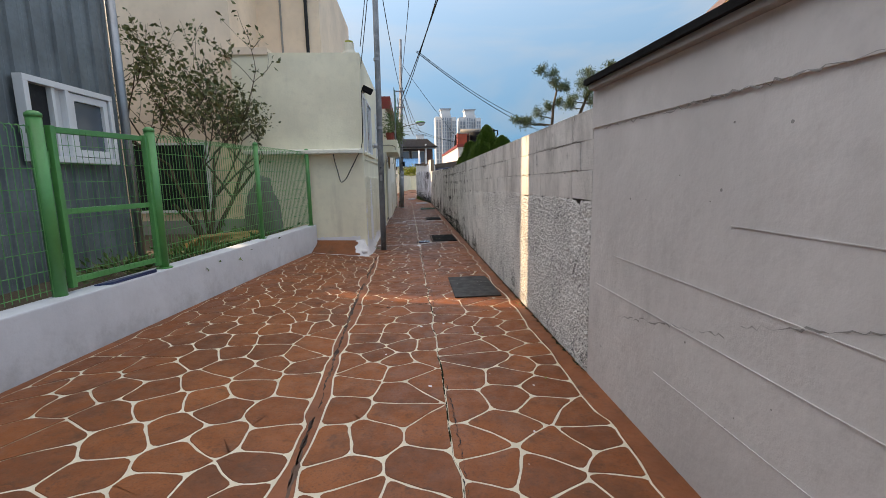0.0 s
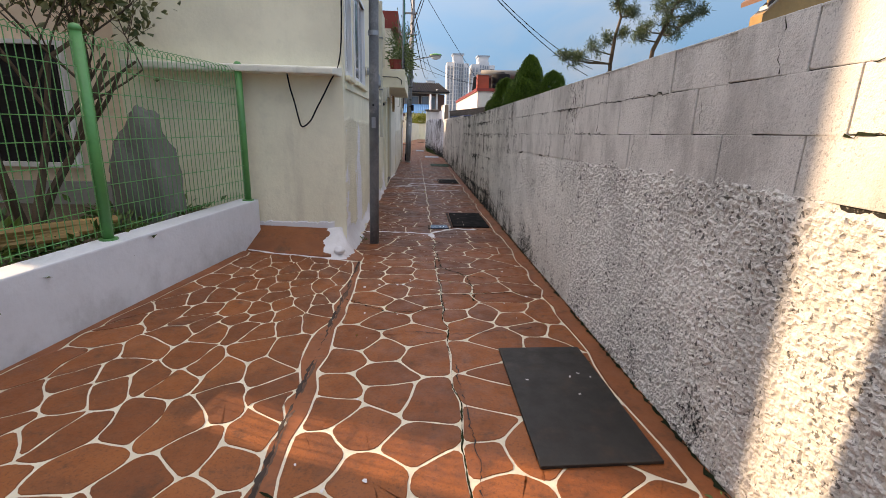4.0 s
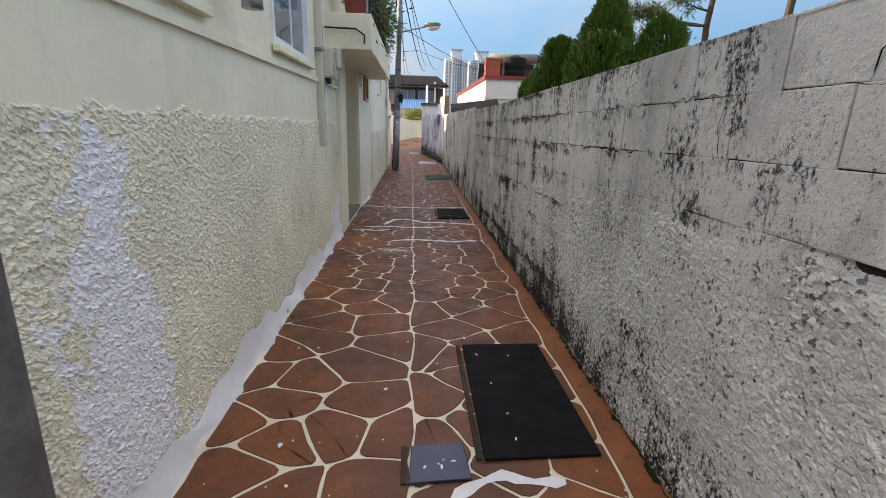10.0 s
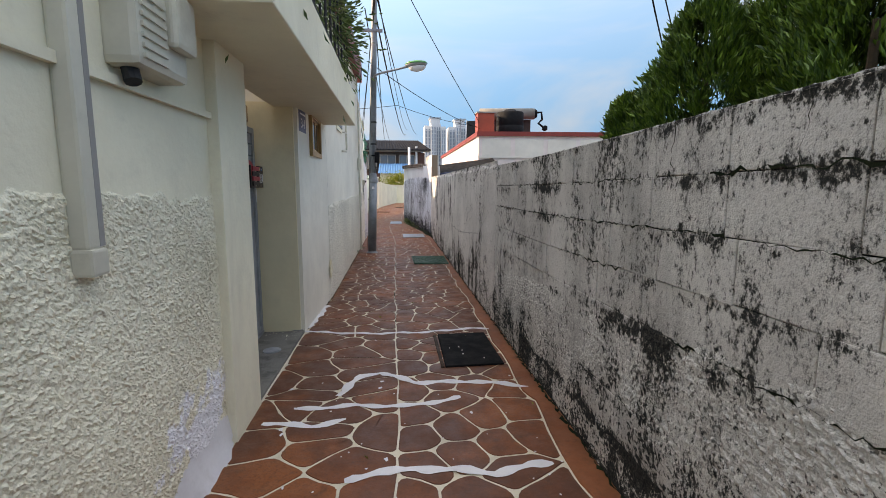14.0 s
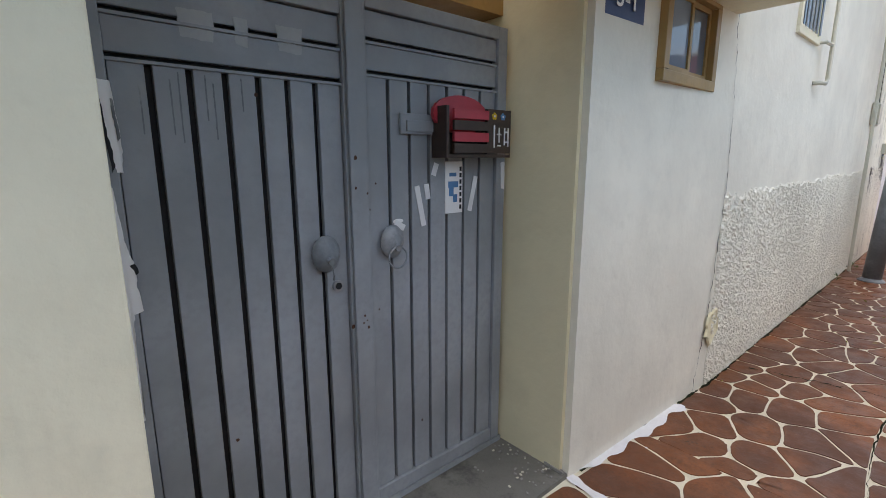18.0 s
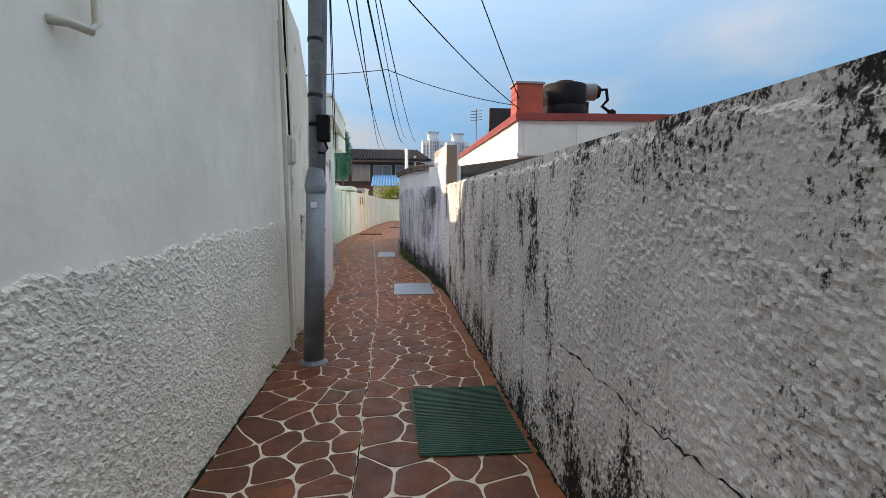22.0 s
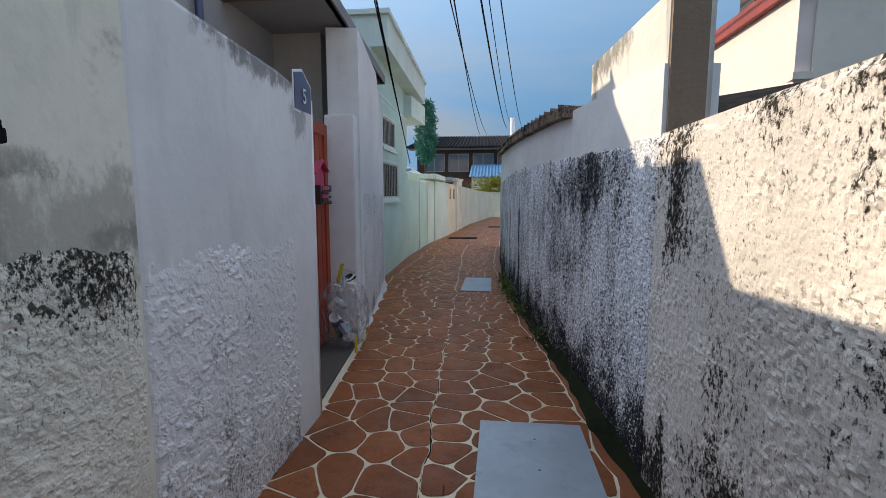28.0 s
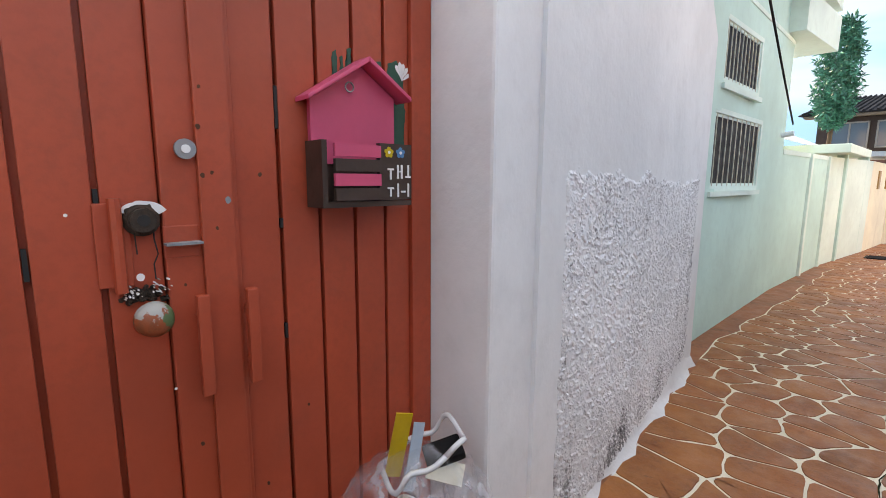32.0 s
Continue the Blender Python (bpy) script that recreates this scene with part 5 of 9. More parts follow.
# ---- shed skin, window, downpipe ----
for k in range(40):
    y = 6.18 - 0.3 * k
    f = (y + 6.0) / 12.2
    x = S0.x + (S1.x - S0.x) * f - 0.05
    part("seam", prism([(x, y - 0.016), (x + 0.028, y - 0.006), (x + 0.028, y + 0.006), (x, y + 0.016)], 0.3, 4.5), M["corrugated"], shed)
    part("seam", prism([(x, y - 0.14), (x + 0.006, y - 0.13), (x + 0.006, y - 0.09), (x, y - 0.08)], 0.3, 4.5), M["corrugated"], shed)
SX = -3.50
# black backing replaces the unlit shed interior
sw = part("window", box(SX, 4.66, 1.70, SX + 0.02, 5.82, 2.38), M["dark"], shed)
for b in ((4.60, 2.37, 5.88, 2.43), (4.60, 1.65, 5.88, 1.71), (4.60, 1.71, 4.66, 2.37), (5.82, 1.71, 5.88, 2.37), (5.12, 1.71, 5.17, 2.37)):
    part("frame", box(SX, b[0], b[1], SX + 0.09, b[2], b[3]), M["upvc"], sw, bevel=0.005)
for b in ((5.19, 1.72, 5.80, 1.79), (5.19, 2.29, 5.80, 2.36), (5.19, 1.79, 5.26, 2.29), (5.73, 1.79, 5.80, 2.29), (4.96, 1.71, 5.0, 2.37)):
    part("sash", box(SX + 0.01, b[0], b[1], SX + 0.07, b[2], b[3]), M["upvc"], sw)
part("pane", box(SX + 0.03, 5.26, 1.79, SX + 0.036, 5.73, 2.29), M["glass"], sw)
part("curtain", box(SX + 0.022, 5.0, 1.71, SX + 0.028, 5.12, 2.37), M["lilac"], sw)
part("corner_trim", rod((-3.49, 6.22, 0.4), (-3.49, 6.22, 4.5), 0.055), M["galv"], shed, "silver downpipe at the corner", smooth=True)

# ---- peach house details ----
# black sheet painted in place of the dark room behind the bars
pw = part("window", box(-5.02, 8.93, 0.92, -3.66, 8.96, 2.09), M["dark"], peach)
for b in ((-5.06, 0.87, -3.61, 0.92), (-5.06, 2.09, -3.61, 2.13), (-5.06, 0.92, -5.02, 2.09), (-3.66, 0.92, -3.61, 2.09)):
    part("frame", box(b[0], 8.88, b[1], b[2], 8.95, b[3]), M["lilac"], pw)
for k in range(15):
    part("bar", box(-4.96 + 0.09 * k, 8.895, 0.92, -4.945 + 0.09 * k, 8.91, 2.09), M["dark"], pw)
for z in (1.1, 1.32, 1.54, 1.78):
    part("bar", box(-5.02, 8.89, z, -3.66, 8.90, z + 0.015), M["dark"], pw)
part("skirting", box(-9.85, 8.91, 0.3, -3.05, 8.95, 0.72), M["concrete"], peach)
part("ledge", box(-3.2, 8.80, 3.62, -2.4, 10.6, 3.74), M["peach"], peach)
part("pipe", rod((-2.02, 10.56, 3.6), (-2.02, 10.56, 6.2), 0.035), M["dark"], peach, "dark downpipe")
part("pipe", rod((-2.55, 10.58, 3.6), (-2.55, 10.58, 6.2), 0.02), M["concrete"], peach)

# ---- green fence and gate on the low wall ----
def post(x, y, z0, z1, r, label):
    p = thing("fence_post", x, y, z0, label, "fence post", "green fence posts")
    part("tube", rod((x, y, z0), (x, y, z1), r, 16), M["green_fence"], p, smooth=True)
    part("cap", lathe(x, y, [(r * 1.08, z1 - 0.01), (r * 1.08, z1 + 0.012), (r * 0.7, z1 + 0.03), (0.004, z1 + 0.036)], 16), M["green_fence"], p, smooth=True)
    part("foot", rod((x, y, z0), (x, y, z0 + 0.012), r * 1.7, 12), M["green_fence"], p)
    return p


FP = [(-2.68, 3.66), (-2.44, 4.72), (-2.14, 6.89), (-1.80, 8.66)]
post(FP[0][0], FP[0][1], 0.55, 1.93, 0.05, "thick green gate post on the low wall")
post(FP[1][0], FP[1][1], 0.59, 1.92, 0.045, "green gate post on the low wall")
post(FP[2][0], FP[2][1], 0.59, 1.93, 0.034, "slim green fence post on the low wall")
post(FP[3][0], FP[3][1], 0.59, 1.94, 0.034, "slim green fence post at the house wall")


def mesh_panel(p, q, z0, z1, label, curl=True):
    """Welded wire mesh between two posts with a rolled top edge."""
    ob = thing("mesh_panel", p[0], p[1], z0, label, "fence panel", "green mesh panels")
    a, b = Vector((p[0], p[1], 0)), Vector((q[0], q[1], 0))
    w = b - a
    n = int(w.length / 0.052)
    side = Vector((w.y, -w.x, 0)).normalized()
    bm = bmesh.new()
    for k in range(n + 1):
        c = a + w * (k / n)
        line = [c + Vector((0, 0, z0)), c + Vector((0, 0, z1 - 0.04))]
        if curl:
            line += [c - side * 0.03 + Vector((0, 0, z1)), c - side * 0.07 + Vector((0, 0, z1 - 0.01)), c - side * 0.075 + Vector((0, 0, z1 - 0.05))]
        tube(line, 0.0034, 4, bm)
    tagged(part("upright_wire", bm, M["green_fence"], ob), kind="stuff")
    k = 0
    while z0 + 0.03 + 0.15 * k < z1:
        z = z0 + 0.03 + 0.15 * k
        part("cross_wire", rod(a + Vector((0, 0, z)), b + Vector((0, 0, z)), 0.003, 5), M["green_fence"], ob)
        k += 1
    return ob


mesh_panel((-3.2, 0.2), FP[0], 0.62, 1.86, "green welded mesh panel beside the shed")
mesh_panel(FP[1], FP[2], 0.63, 1.90, "green welded mesh panel before the garden")
mesh_panel(FP[2], FP[3], 0.63, 1.92, "green welded mesh panel next to the house")
gate = thing("garden_gate", -2.55, 4.2, 0.6, "green tubular garden gate with wire mesh", "gate")
ga, gb = Vector((FP[0][0] + 0.03, FP[0][1] + 0.10, 0)), Vector((FP[1][0] - 0.02, FP[1][1] - 0.06, 0))
up = Vector((0, 0, 1))
for nm, z in (("top_rail", 1.82), ("middle_rail", 1.20), ("bottom_rail", 0.66)):
    part(nm, slab(ga - up * 0, gb - up * 0, 0.04, z, [(0, z + 0.045), (1, z + 0.045)]), M["green_fence"], gate, bevel=0.004)
for c, nm in ((ga, "hinge_stile"), (gb, "lock_stile")):
    part(nm, box(c.x - 0.022, c.y - 0.025, 0.63, c.x + 0.022, c.y + 0.025, 1.87), M["green_fence"], gate, bevel=0.004)
for z in (0.85, 1.62):
    part("hinge", rod((ga.x - 0.02, ga.y - 0.05, z - 0.06), (ga.x - 0.02, ga.y - 0.05, z + 0.06), 0.022, 10), M["green_fence"], gate)
bm = bmesh.new()
for k in range(17):
    c = ga.lerp(gb, (k + 0.5) / 17)
    rod(c + up * 0.68, c + up * 1.84, 0.0022, 4, bm=bm)
for k in range(8):
    rod(ga + up * (0.75 + 0.14 * k), gb + up * (0.75 + 0.14 * k), 0.0022, 4, bm=bm)
tagged(part("mesh", bm, M["green_fence"], gate), kind="stuff")
hose = thing("blue_sheet", -2.5, 4.2, 0.6, "blue plastic sheet lying on the low wall", "plastic sheet")
part("sheet", prism([(-2.62, 3.95), (-2.50, 4.0), (-2.40, 4.5), (-2.48, 4.55)], 0.592, [0.605, 0.61, 0.625, 0.602]), M["navy"], hose, bevel=0.004)


# ---- garden plants ----
def twig_tree(name, x, y, z, h, spread, mat_leaf, label, n_leaf, leaf_size, seed, lean=(0.0, 0.0), levels=3, stems=1, keep=lambda p: True):
    """A small open tree: forked tapered branches and scattered leaves."""
    r = random.Random(seed)
    t = thing(name, x, y, z, label, "tree")
    tips = []
    bm = bmesh.new()

    def grow(p, w, length, rad, level):
        pts = [p]
        for _ in range(4):
            w = (w + Vector((r.uniform(-1, 1), r.uniform(-1, 1), r.uniform(-0.3, 0.6))) * 0.16).normalized()
            p = p + w * (length / 4)
            if not keep(p):
                break
            pts.append(p)
        if len(pts) < 3:
            return
        for k, (a, b) in enumerate(zip(pts, pts[1:])):
            limb(bm, a, b, rad * (1 - 0.12 * k), rad * (1 - 0.12 * (k + 1)))
        if level == 0:
            tips.extend(pts[1:])
            return
        if level < levels - 1:
            tips.extend(pts[3:])
        for _ in range(3 if level > 1 else 4):
            a = r.uniform(0, 2 * math.pi)
            d = (w * 0.75 + Vector((math.cos(a), math.sin(a), 0.25)) * spread).normalized()
            grow(r.choice(pts[2:]), d, length * r.uniform(0.62, 0.85), rad * 0.55, level - 1)

    for q in range(stems):
        a = 2 * math.pi * (q + 0.2) / stems
        out = 0.0 if stems == 1 else 0.42
        grow(Vector((x + 0.05 * math.cos(a), y + 0.05 * math.sin(a), z)), Vector((lean[0] + out * math.cos(a), lean[1] + out * math.sin(a), 1)).normalized(), h * 0.34, h * 0.0085, levels)
    part("branch_work", bm, M["bark"], t)
    rng_l = np.random.default_rng(seed)
    tips = [p for p in tips if keep(p)]
    base = np.array([tuple(tips[i]) for i in rng_l.integers(0, len(tips), n_leaf)])
    leaves(np.repeat(base, 2, 0) + rng_l.normal(0, h * 0.014, (2 * n_leaf, 3)), leaf_size, mat_leaf, "leaves", t, seed, slim=0.55)
    return t


twig_tree("garden_tree", -3.15, 7.5, 0.47, 4.5, 0.85, M["leaf_red"], "thin-branched garden tree with sparse reddish green leaves", 1500, 0.085, 5, stems=5, levels=4, keep=lambda p: p.y + 0.35 * (p.x - 1.25) > 5.3 and p.y < 8.75 and p.x < -2.25)
rock = thing("standing_rock", -2.3, 7.95, 0.47, "dark upright garden rock beside the fence", "rock")
bm = bmesh.new()
bmesh.ops.create_icosphere(bm, subdivisions=4, radius=1)
for v in bm.verts:
    k = 1 + 0.28 * noise.noise(v.co * 1.7) + 0.12 * noise.noise(v.co * 5)
    v.co = Vector((-2.42 + v.co.x * 0.26 * k * (1.15 - 0.45 * v.co.z), 8.0 + v.co.y * 0.2 * k, 0.86 + v.co.z * 0.62 * k))
part("stone", bm, M["rock"], rock, smooth=True)
def tuft(name, n, centre, size, mat, leaf, label, seed):
    t = thing(name, *centre, label, "plants")
    rg = np.random.default_rng(seed)
    p = np.array(centre) + rg.normal(0, 1, (n, 3)) * np.array(size)
    p[:, 2] = np.maximum(p[:, 2], centre[2] - 0.02)
    leaves(p, leaf, mat, "leaves", t, seed)
    return tagged(t, kind="stuff")


for k, (cx, cy, n) in enumerate(((-2.65, 6.0, 500), (-2.9, 6.7, 500), (-2.5, 7.3, 420), (-3.1, 5.2, 380), (-2.45, 8.2, 260), (-2.75, 8.3, 300))):
    tuft("ground_plants", n, (cx, cy, 0.50), (0.17, 0.28, 0.055), M["leaf"], 0.085, "low green leafy ground cover in the garden bed", 20 + k)
logs = thing("log_pile", -2.7, 6.6, 0.5, "cut branches lying in the garden bed", "branches")
for k in range(4):
    part("log", rod((-2.95 + 0.05 * k, 6.3 + 0.03 * k, 0.60 + 0.03 * k), (-2.45 + 0.03 * k, 7.05 + 0.1 * k, 0.58 + 0.02 * k), 0.03, 8), M["wood"], logs)


# ---- beyond the right wall: brown eave, pines, conifers ----
eave = thing("brown_roofed_house", 3, 6, 0, "house with a brown roof edge behind the wall", "house")
def gable_line(x):
    return 0.93 * x - 2.5


def gable_board(name, x0, x1, y0, y1, lo, hi, mat, label):
    z0, z1 = gable_line(x0), gable_line(x1)
    part(name, prism([(x0, y0), (x0, y1), (x1, y1), (x1, y0)], [z0 - lo, z0 - lo, z1 - lo, z1 - lo], [z0 - hi, z0 - hi, z1 - hi, z1 - hi]), mat, eave, label)


part("wall", prism([(7.5, 14.3), (7.5, 14.7), (10.6, 14.7), (10.6, 14.3)], -0.05, [gable_line(7.5) - 0.5, gable_line(7.5) - 0.5, gable_line(10.6) - 0.5, gable_line(10.6) - 0.5]), M["wood"], eave, "brown boarded gable")
gable_board("roof", 7.3, 10.6, 14.0, 14.8, 0.10, 0.0, M["brown_trim"], "brown sloping roof")
gable_board("barge_board", 7.32, 10.6, 13.95, 13.998, 0.20, 0.03, M["wood"], "ochre brown barge board")
gable_board("barge_board", 7.36, 10.6, 13.99, 14.03, 0.30, 0.21, M["brown_wood"], "dark brown barge board")
gable_board("soffit", 7.4, 10.6, 14.04, 14.3, 0.36, 0.30, M["pink_panel"], "pale boarded underside")


def pine(line, clumps, seed, label):
    """A bent stem along line; clumps: (x, y, z, radius) of needle tufts, each on a limb from the nearest lower stem point."""
    r = random.Random(seed)
    line = [Vector(p) for p in line]
    t = thing("pine_tree", line[0].x, line[0].y, line[0].z, label, "tree", "pines behind the wall")
    bm = bmesh.new()
    for k, (a, b) in enumerate(zip(line, line[1:])):
        rod(a, b, 0.075 - 0.011 * k, 8, 0.064 - 0.011 * k, bm=bm)
    ns = []
    for cx, cy, cz, rad in clumps:
        c = Vector((cx, cy, cz))
        p = min((a.lerp(b, f) for a, b in zip(line, line[1:]) for f in (0, 0.33, 0.66, 1)), key=lambda q: (q - c).length + (2 if q.z > c.z else 0))
        m = p.lerp(c, 0.55) + Vector((r.uniform(-0.05, 0.05), r.uniform(-0.05, 0.05), r.uniform(-0.08, 0.0)))
        rod(p, m, 0.022, 6, 0.016, bm=bm)
        rod(m, c, 0.016, 6, 0.007, bm=bm)
        for _ in range(int(9 + rad * 26)):
            d = Vector((r.gauss(0, 1), r.gauss(0, 1), r.gauss(0.25, 0.8))).normalized() * rad * r.uniform(0.25, 1.0)
            q = c + d
            limb(bm, c + d * 0.2, q, 0.006, 0.003, 4)
            ns += [q + Vector((r.gauss(0, 0.055), r.gauss(0, 0.055), r.gauss(0.02, 0.045))) for _ in range(34)]
    part("trunk", bm, M["bark"], t)
    leaves([tuple(v) for v in ns], 0.12, M["pine"], "needles", t, seed, slim=0.13, curl=0.1)
    return t


pine([(5.5, 17.1, 0), (5.38, 17.06, 2.2), (5.33, 17.06, 3.2), (5.36, 17.0, 3.9), (5.5, 17.1, 4.4), (5.3, 17.06, 4.9)], [(4.98, 17.1, 5.12, 0.2), (5.25, 17.0, 4.92, 0.24), (5.45, 17.2, 4.74, 0.16), (5.56, 16.95, 4.52, 0.24), (5.80, 17.1, 4.50, 0.22), (5.52, 17.0, 3.95, 0.2), (5.25, 17.2, 3.84, 0.2), (4.82, 17.0, 3.56, 0.24), (4.5, 17.2, 3.34, 0.2), (4.22, 17.0, 3.3, 0.24), (4.02, 17.15, 3.36, 0.18)], 3, "small bent pine with clumped needles behind the wall")
pine([(5.7, 15.9, 0), (5.85, 15.9, 2.4), (5.92, 15.9, 3.4), (6.15, 15.85, 4.0), (6.35, 15.9, 4.5)], [(6.17, 15.9, 4.72, 0.25), (6.88, 15.8, 4.95, 0.2), (6.72, 16.0, 4.7, 0.22), (5.98, 15.7, 4.3, 0.3), (6.4, 15.95, 4.42, 0.32), (6.95, 15.9, 4.32, 0.24), (5.68, 15.9, 3.92, 0.26), (6.15, 15.7, 4.02, 0.3), (6.7, 15.85, 4.08, 0.26), (6.45, 16.1, 3.85, 0.25), (5.6, 16.0, 3.7, 0.2)], 8, "small dense pine with clumped needles behind the wall")


def conifer(x, y, h, rad, seed, label, n=9000, low=0.9, blunt=0.5):
    """A dense conifer: stem and upright fronds of small scale leaves, gathered in plumes that leave dark hollows."""
    t = thing("conifer", x, y, 0, label, "tree", "conifers behind the wall")
    part("trunk", rod((x, y, 0), (x, y, h * 0.9), 0.06, 8, 0.015), M["bark"], t)
    rg = np.random.default_rng(seed)
    m = 240
    ps, pa = rg.uniform(0, 1, m) ** 0.8, rg.uniform(0, 2 * np.pi, m)
    pick = rg.integers(0, m, n)
    s = np.clip(ps[pick] + rg.normal(0, 0.035, n) + rg.uniform(0, 0.05, n), 0, 1)
    a = pa[pick] + rg.normal(0, 0.10, n)
    prof = rad * np.clip((1 - s) ** blunt, 0.03, 1) * (1 + 0.14 * np.sin(a * 3 + s * 7 + seed) + 0.1 * np.sin(a * 5 - s * 15))
    rr = prof * (0.62 + 0.36 * rg.uniform(0, 1, n) ** 0.6 + 0.10 * np.sin(pick * 2.4))
    p = np.stack([x + rr * np.cos(a), y + rr * np.sin(a), low + (h - low) * s], 1)
    p = np.repeat(p, 4, 0) + rg.normal(0, 0.016, (4 * n, 3))
    out = np.stack([np.cos(a), np.sin(a), np.full(n, 1.5)], 1)
    ways = np.repeat(out, 4, 0) + rg.normal(0, 0.55, (4 * n, 3))
    ways /= np.linalg.norm(ways, axis=1)[:, None]
    leaves(p, 0.045, M["cypress"], "foliage", t, seed, slim=0.3, ways=ways)
    return t


conifer(2.40, 14.08, 2.86, 0.56, 1, "dense pointed green conifer rising over the wall", 13500)
conifer(1.98, 14.45, 2.42, 0.47, 2, "dense rounded green conifer behind the wall", 9500, blunt=0.36)
conifer(2.75, 13.5, 2.50, 0.46, 3, "dense green conifer behind the wall", 8000, blunt=0.4)
conifer(1.74, 14.85, 1.98, 0.24, 4, "small yellow-green conifer behind the wall", 3500, blunt=0.4)
conifer(2.2, 13.7, 2.36, 0.52, 5, "low spreading green conifer against the wall", 7500, blunt=0.32)

# ================= middle stretch: porch, house B, lamp pole =================
# ---- grey double gate ----
gg = thing("grey_double_gate", -1.07, 15.6, 0.03, "blue-grey painted steel double gate with vertical slats", "gate")
GX = -1.085


def leaf(owner, y0, y1, z0, z1, cuts, mat, tops=0, side="leaf", gap=0.009, backing=None, ends=(0.055, 0.055), rail=0.05):
    """One steel gate leaf seen from +x: backing, stiles, rails and raised slats with gaps at the cuts; the default
    backing is black, painted for the shade in the gaps.
    """
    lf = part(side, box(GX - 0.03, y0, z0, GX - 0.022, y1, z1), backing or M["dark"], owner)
    a0, a1 = y0 + ends[0], y1 - ends[1]
    part("stile", box(GX - 0.02, y0, z0, GX + 0.018, a0, z1), mat, lf, bevel=0.004)
    part("stile", box(GX - 0.02, a1, z0, GX + 0.018, y1, z1), mat, lf, bevel=0.004)
    part("rail", box(GX - 0.02, a0, z1 - rail, GX + 0.018, a1, z1), mat, lf, bevel=0.004)
    zt = z1 - rail
    for k in range(tops):
        part("top_panel", box(GX - 0.018, a0, zt - 0.088, GX + 0.004, a1, zt - 0.004), mat, lf, bevel=0.004)
        zt -= 0.105
        part("rail", box(GX - 0.018, a0, zt - 0.004, GX + 0.010, a1, zt + 0.004), mat, lf)
    part("rail", box(GX - 0.02, a0, z0, GX + 0.016, a1, z0 + 0.06), mat, lf, bevel=0.004)
    edges = [a0 - gap * 0.6] + list(cuts) + [a1 + gap * 0.6]
    for a, b in zip(edges, edges[1:]):
        part("slat", box(GX - 0.018, a + gap, z0 + 0.06, GX + 0.003, b - gap, zt), mat, lf, bevel=0.003)
    return lf


def daub(owner, name, x, ring, mat, label="", thick=0.002, rough=0.004, seed=0.0):
    """A thin scrap of paint, paper or rust on a face that looks to +x, with a ragged outline."""
    pts = []
    for k, (a, b) in enumerate(ring):
        c, d_ = ring[(k + 1) % len(ring)]
        n_ = max(2, int(math.hypot(c - a, d_ - b) / 0.006))
        for q in range(n_):
            u = q / n_
            y, z = a + (c - a) * u, b + (d_ - b) * u
            w = noise.noise_vector(Vector((y * 60 + seed, z * 60, seed))) * rough + noise.noise_vector(Vector((y * 240, z * 240, seed + 7))) * rough * 0.5
            pts.append((y + w.x, z + w.y))
    bm = bmesh.new()
    front = [bm.verts.new((x + thick, y, z)) for y, z in pts]
    back = [bm.verts.new((x - 0.001, y, z)) for y, z in pts]
    caps = [bm.faces.new(front)]
    for q in range(len(pts)):
        r = (q + 1) % len(pts)
        bm.faces.new((front[q], back[q], back[r], front[r]))
    bmesh.ops.triangulate(bm, faces=caps)
    bmesh.ops.recalc_face_normals(bm, faces=bm.faces)
    return part(name, bm, mat, owner, label)


def oval(y, z, wy, wz, n_=12):
    return [(y + wy * math.cos(2 * math.pi * q / n_), z + wz * math.sin(2 * math.pi * q / n_)) for q in range(n_)]


left_leaf = leaf(gg, 14.89, 15.63, 0.05, 1.915, (15.035, 15.128, 15.218, 15.308, 15.395, 15.485), M["grey_gate"], 2, ends=(0.055, 0.055))
right_leaf = leaf(gg, 15.635, 16.374, 0.05, 1.955, (15.761, 15.854, 15.947, 16.040, 16.133, 16.225), M["grey_gate"], 2, ends=(0.033, 0.055), gap=0.007)
part("meeting_strip", box(GX + 0.018, 15.583, 0.06, GX + 0.034, 15.653, 1.94), M["grey_gate"], gg, bevel=0.005)
part("frame", box(GX - 0.05, 14.858, 0.02, GX + 0.03, 14.887, 1.96), M["grey_gate"], gg, bevel=0.005)
part("frame", box(GX - 0.05, 14.84, 0.0, GX + 0.02, 16.39, 0.045), M["grey_gate"], gg)


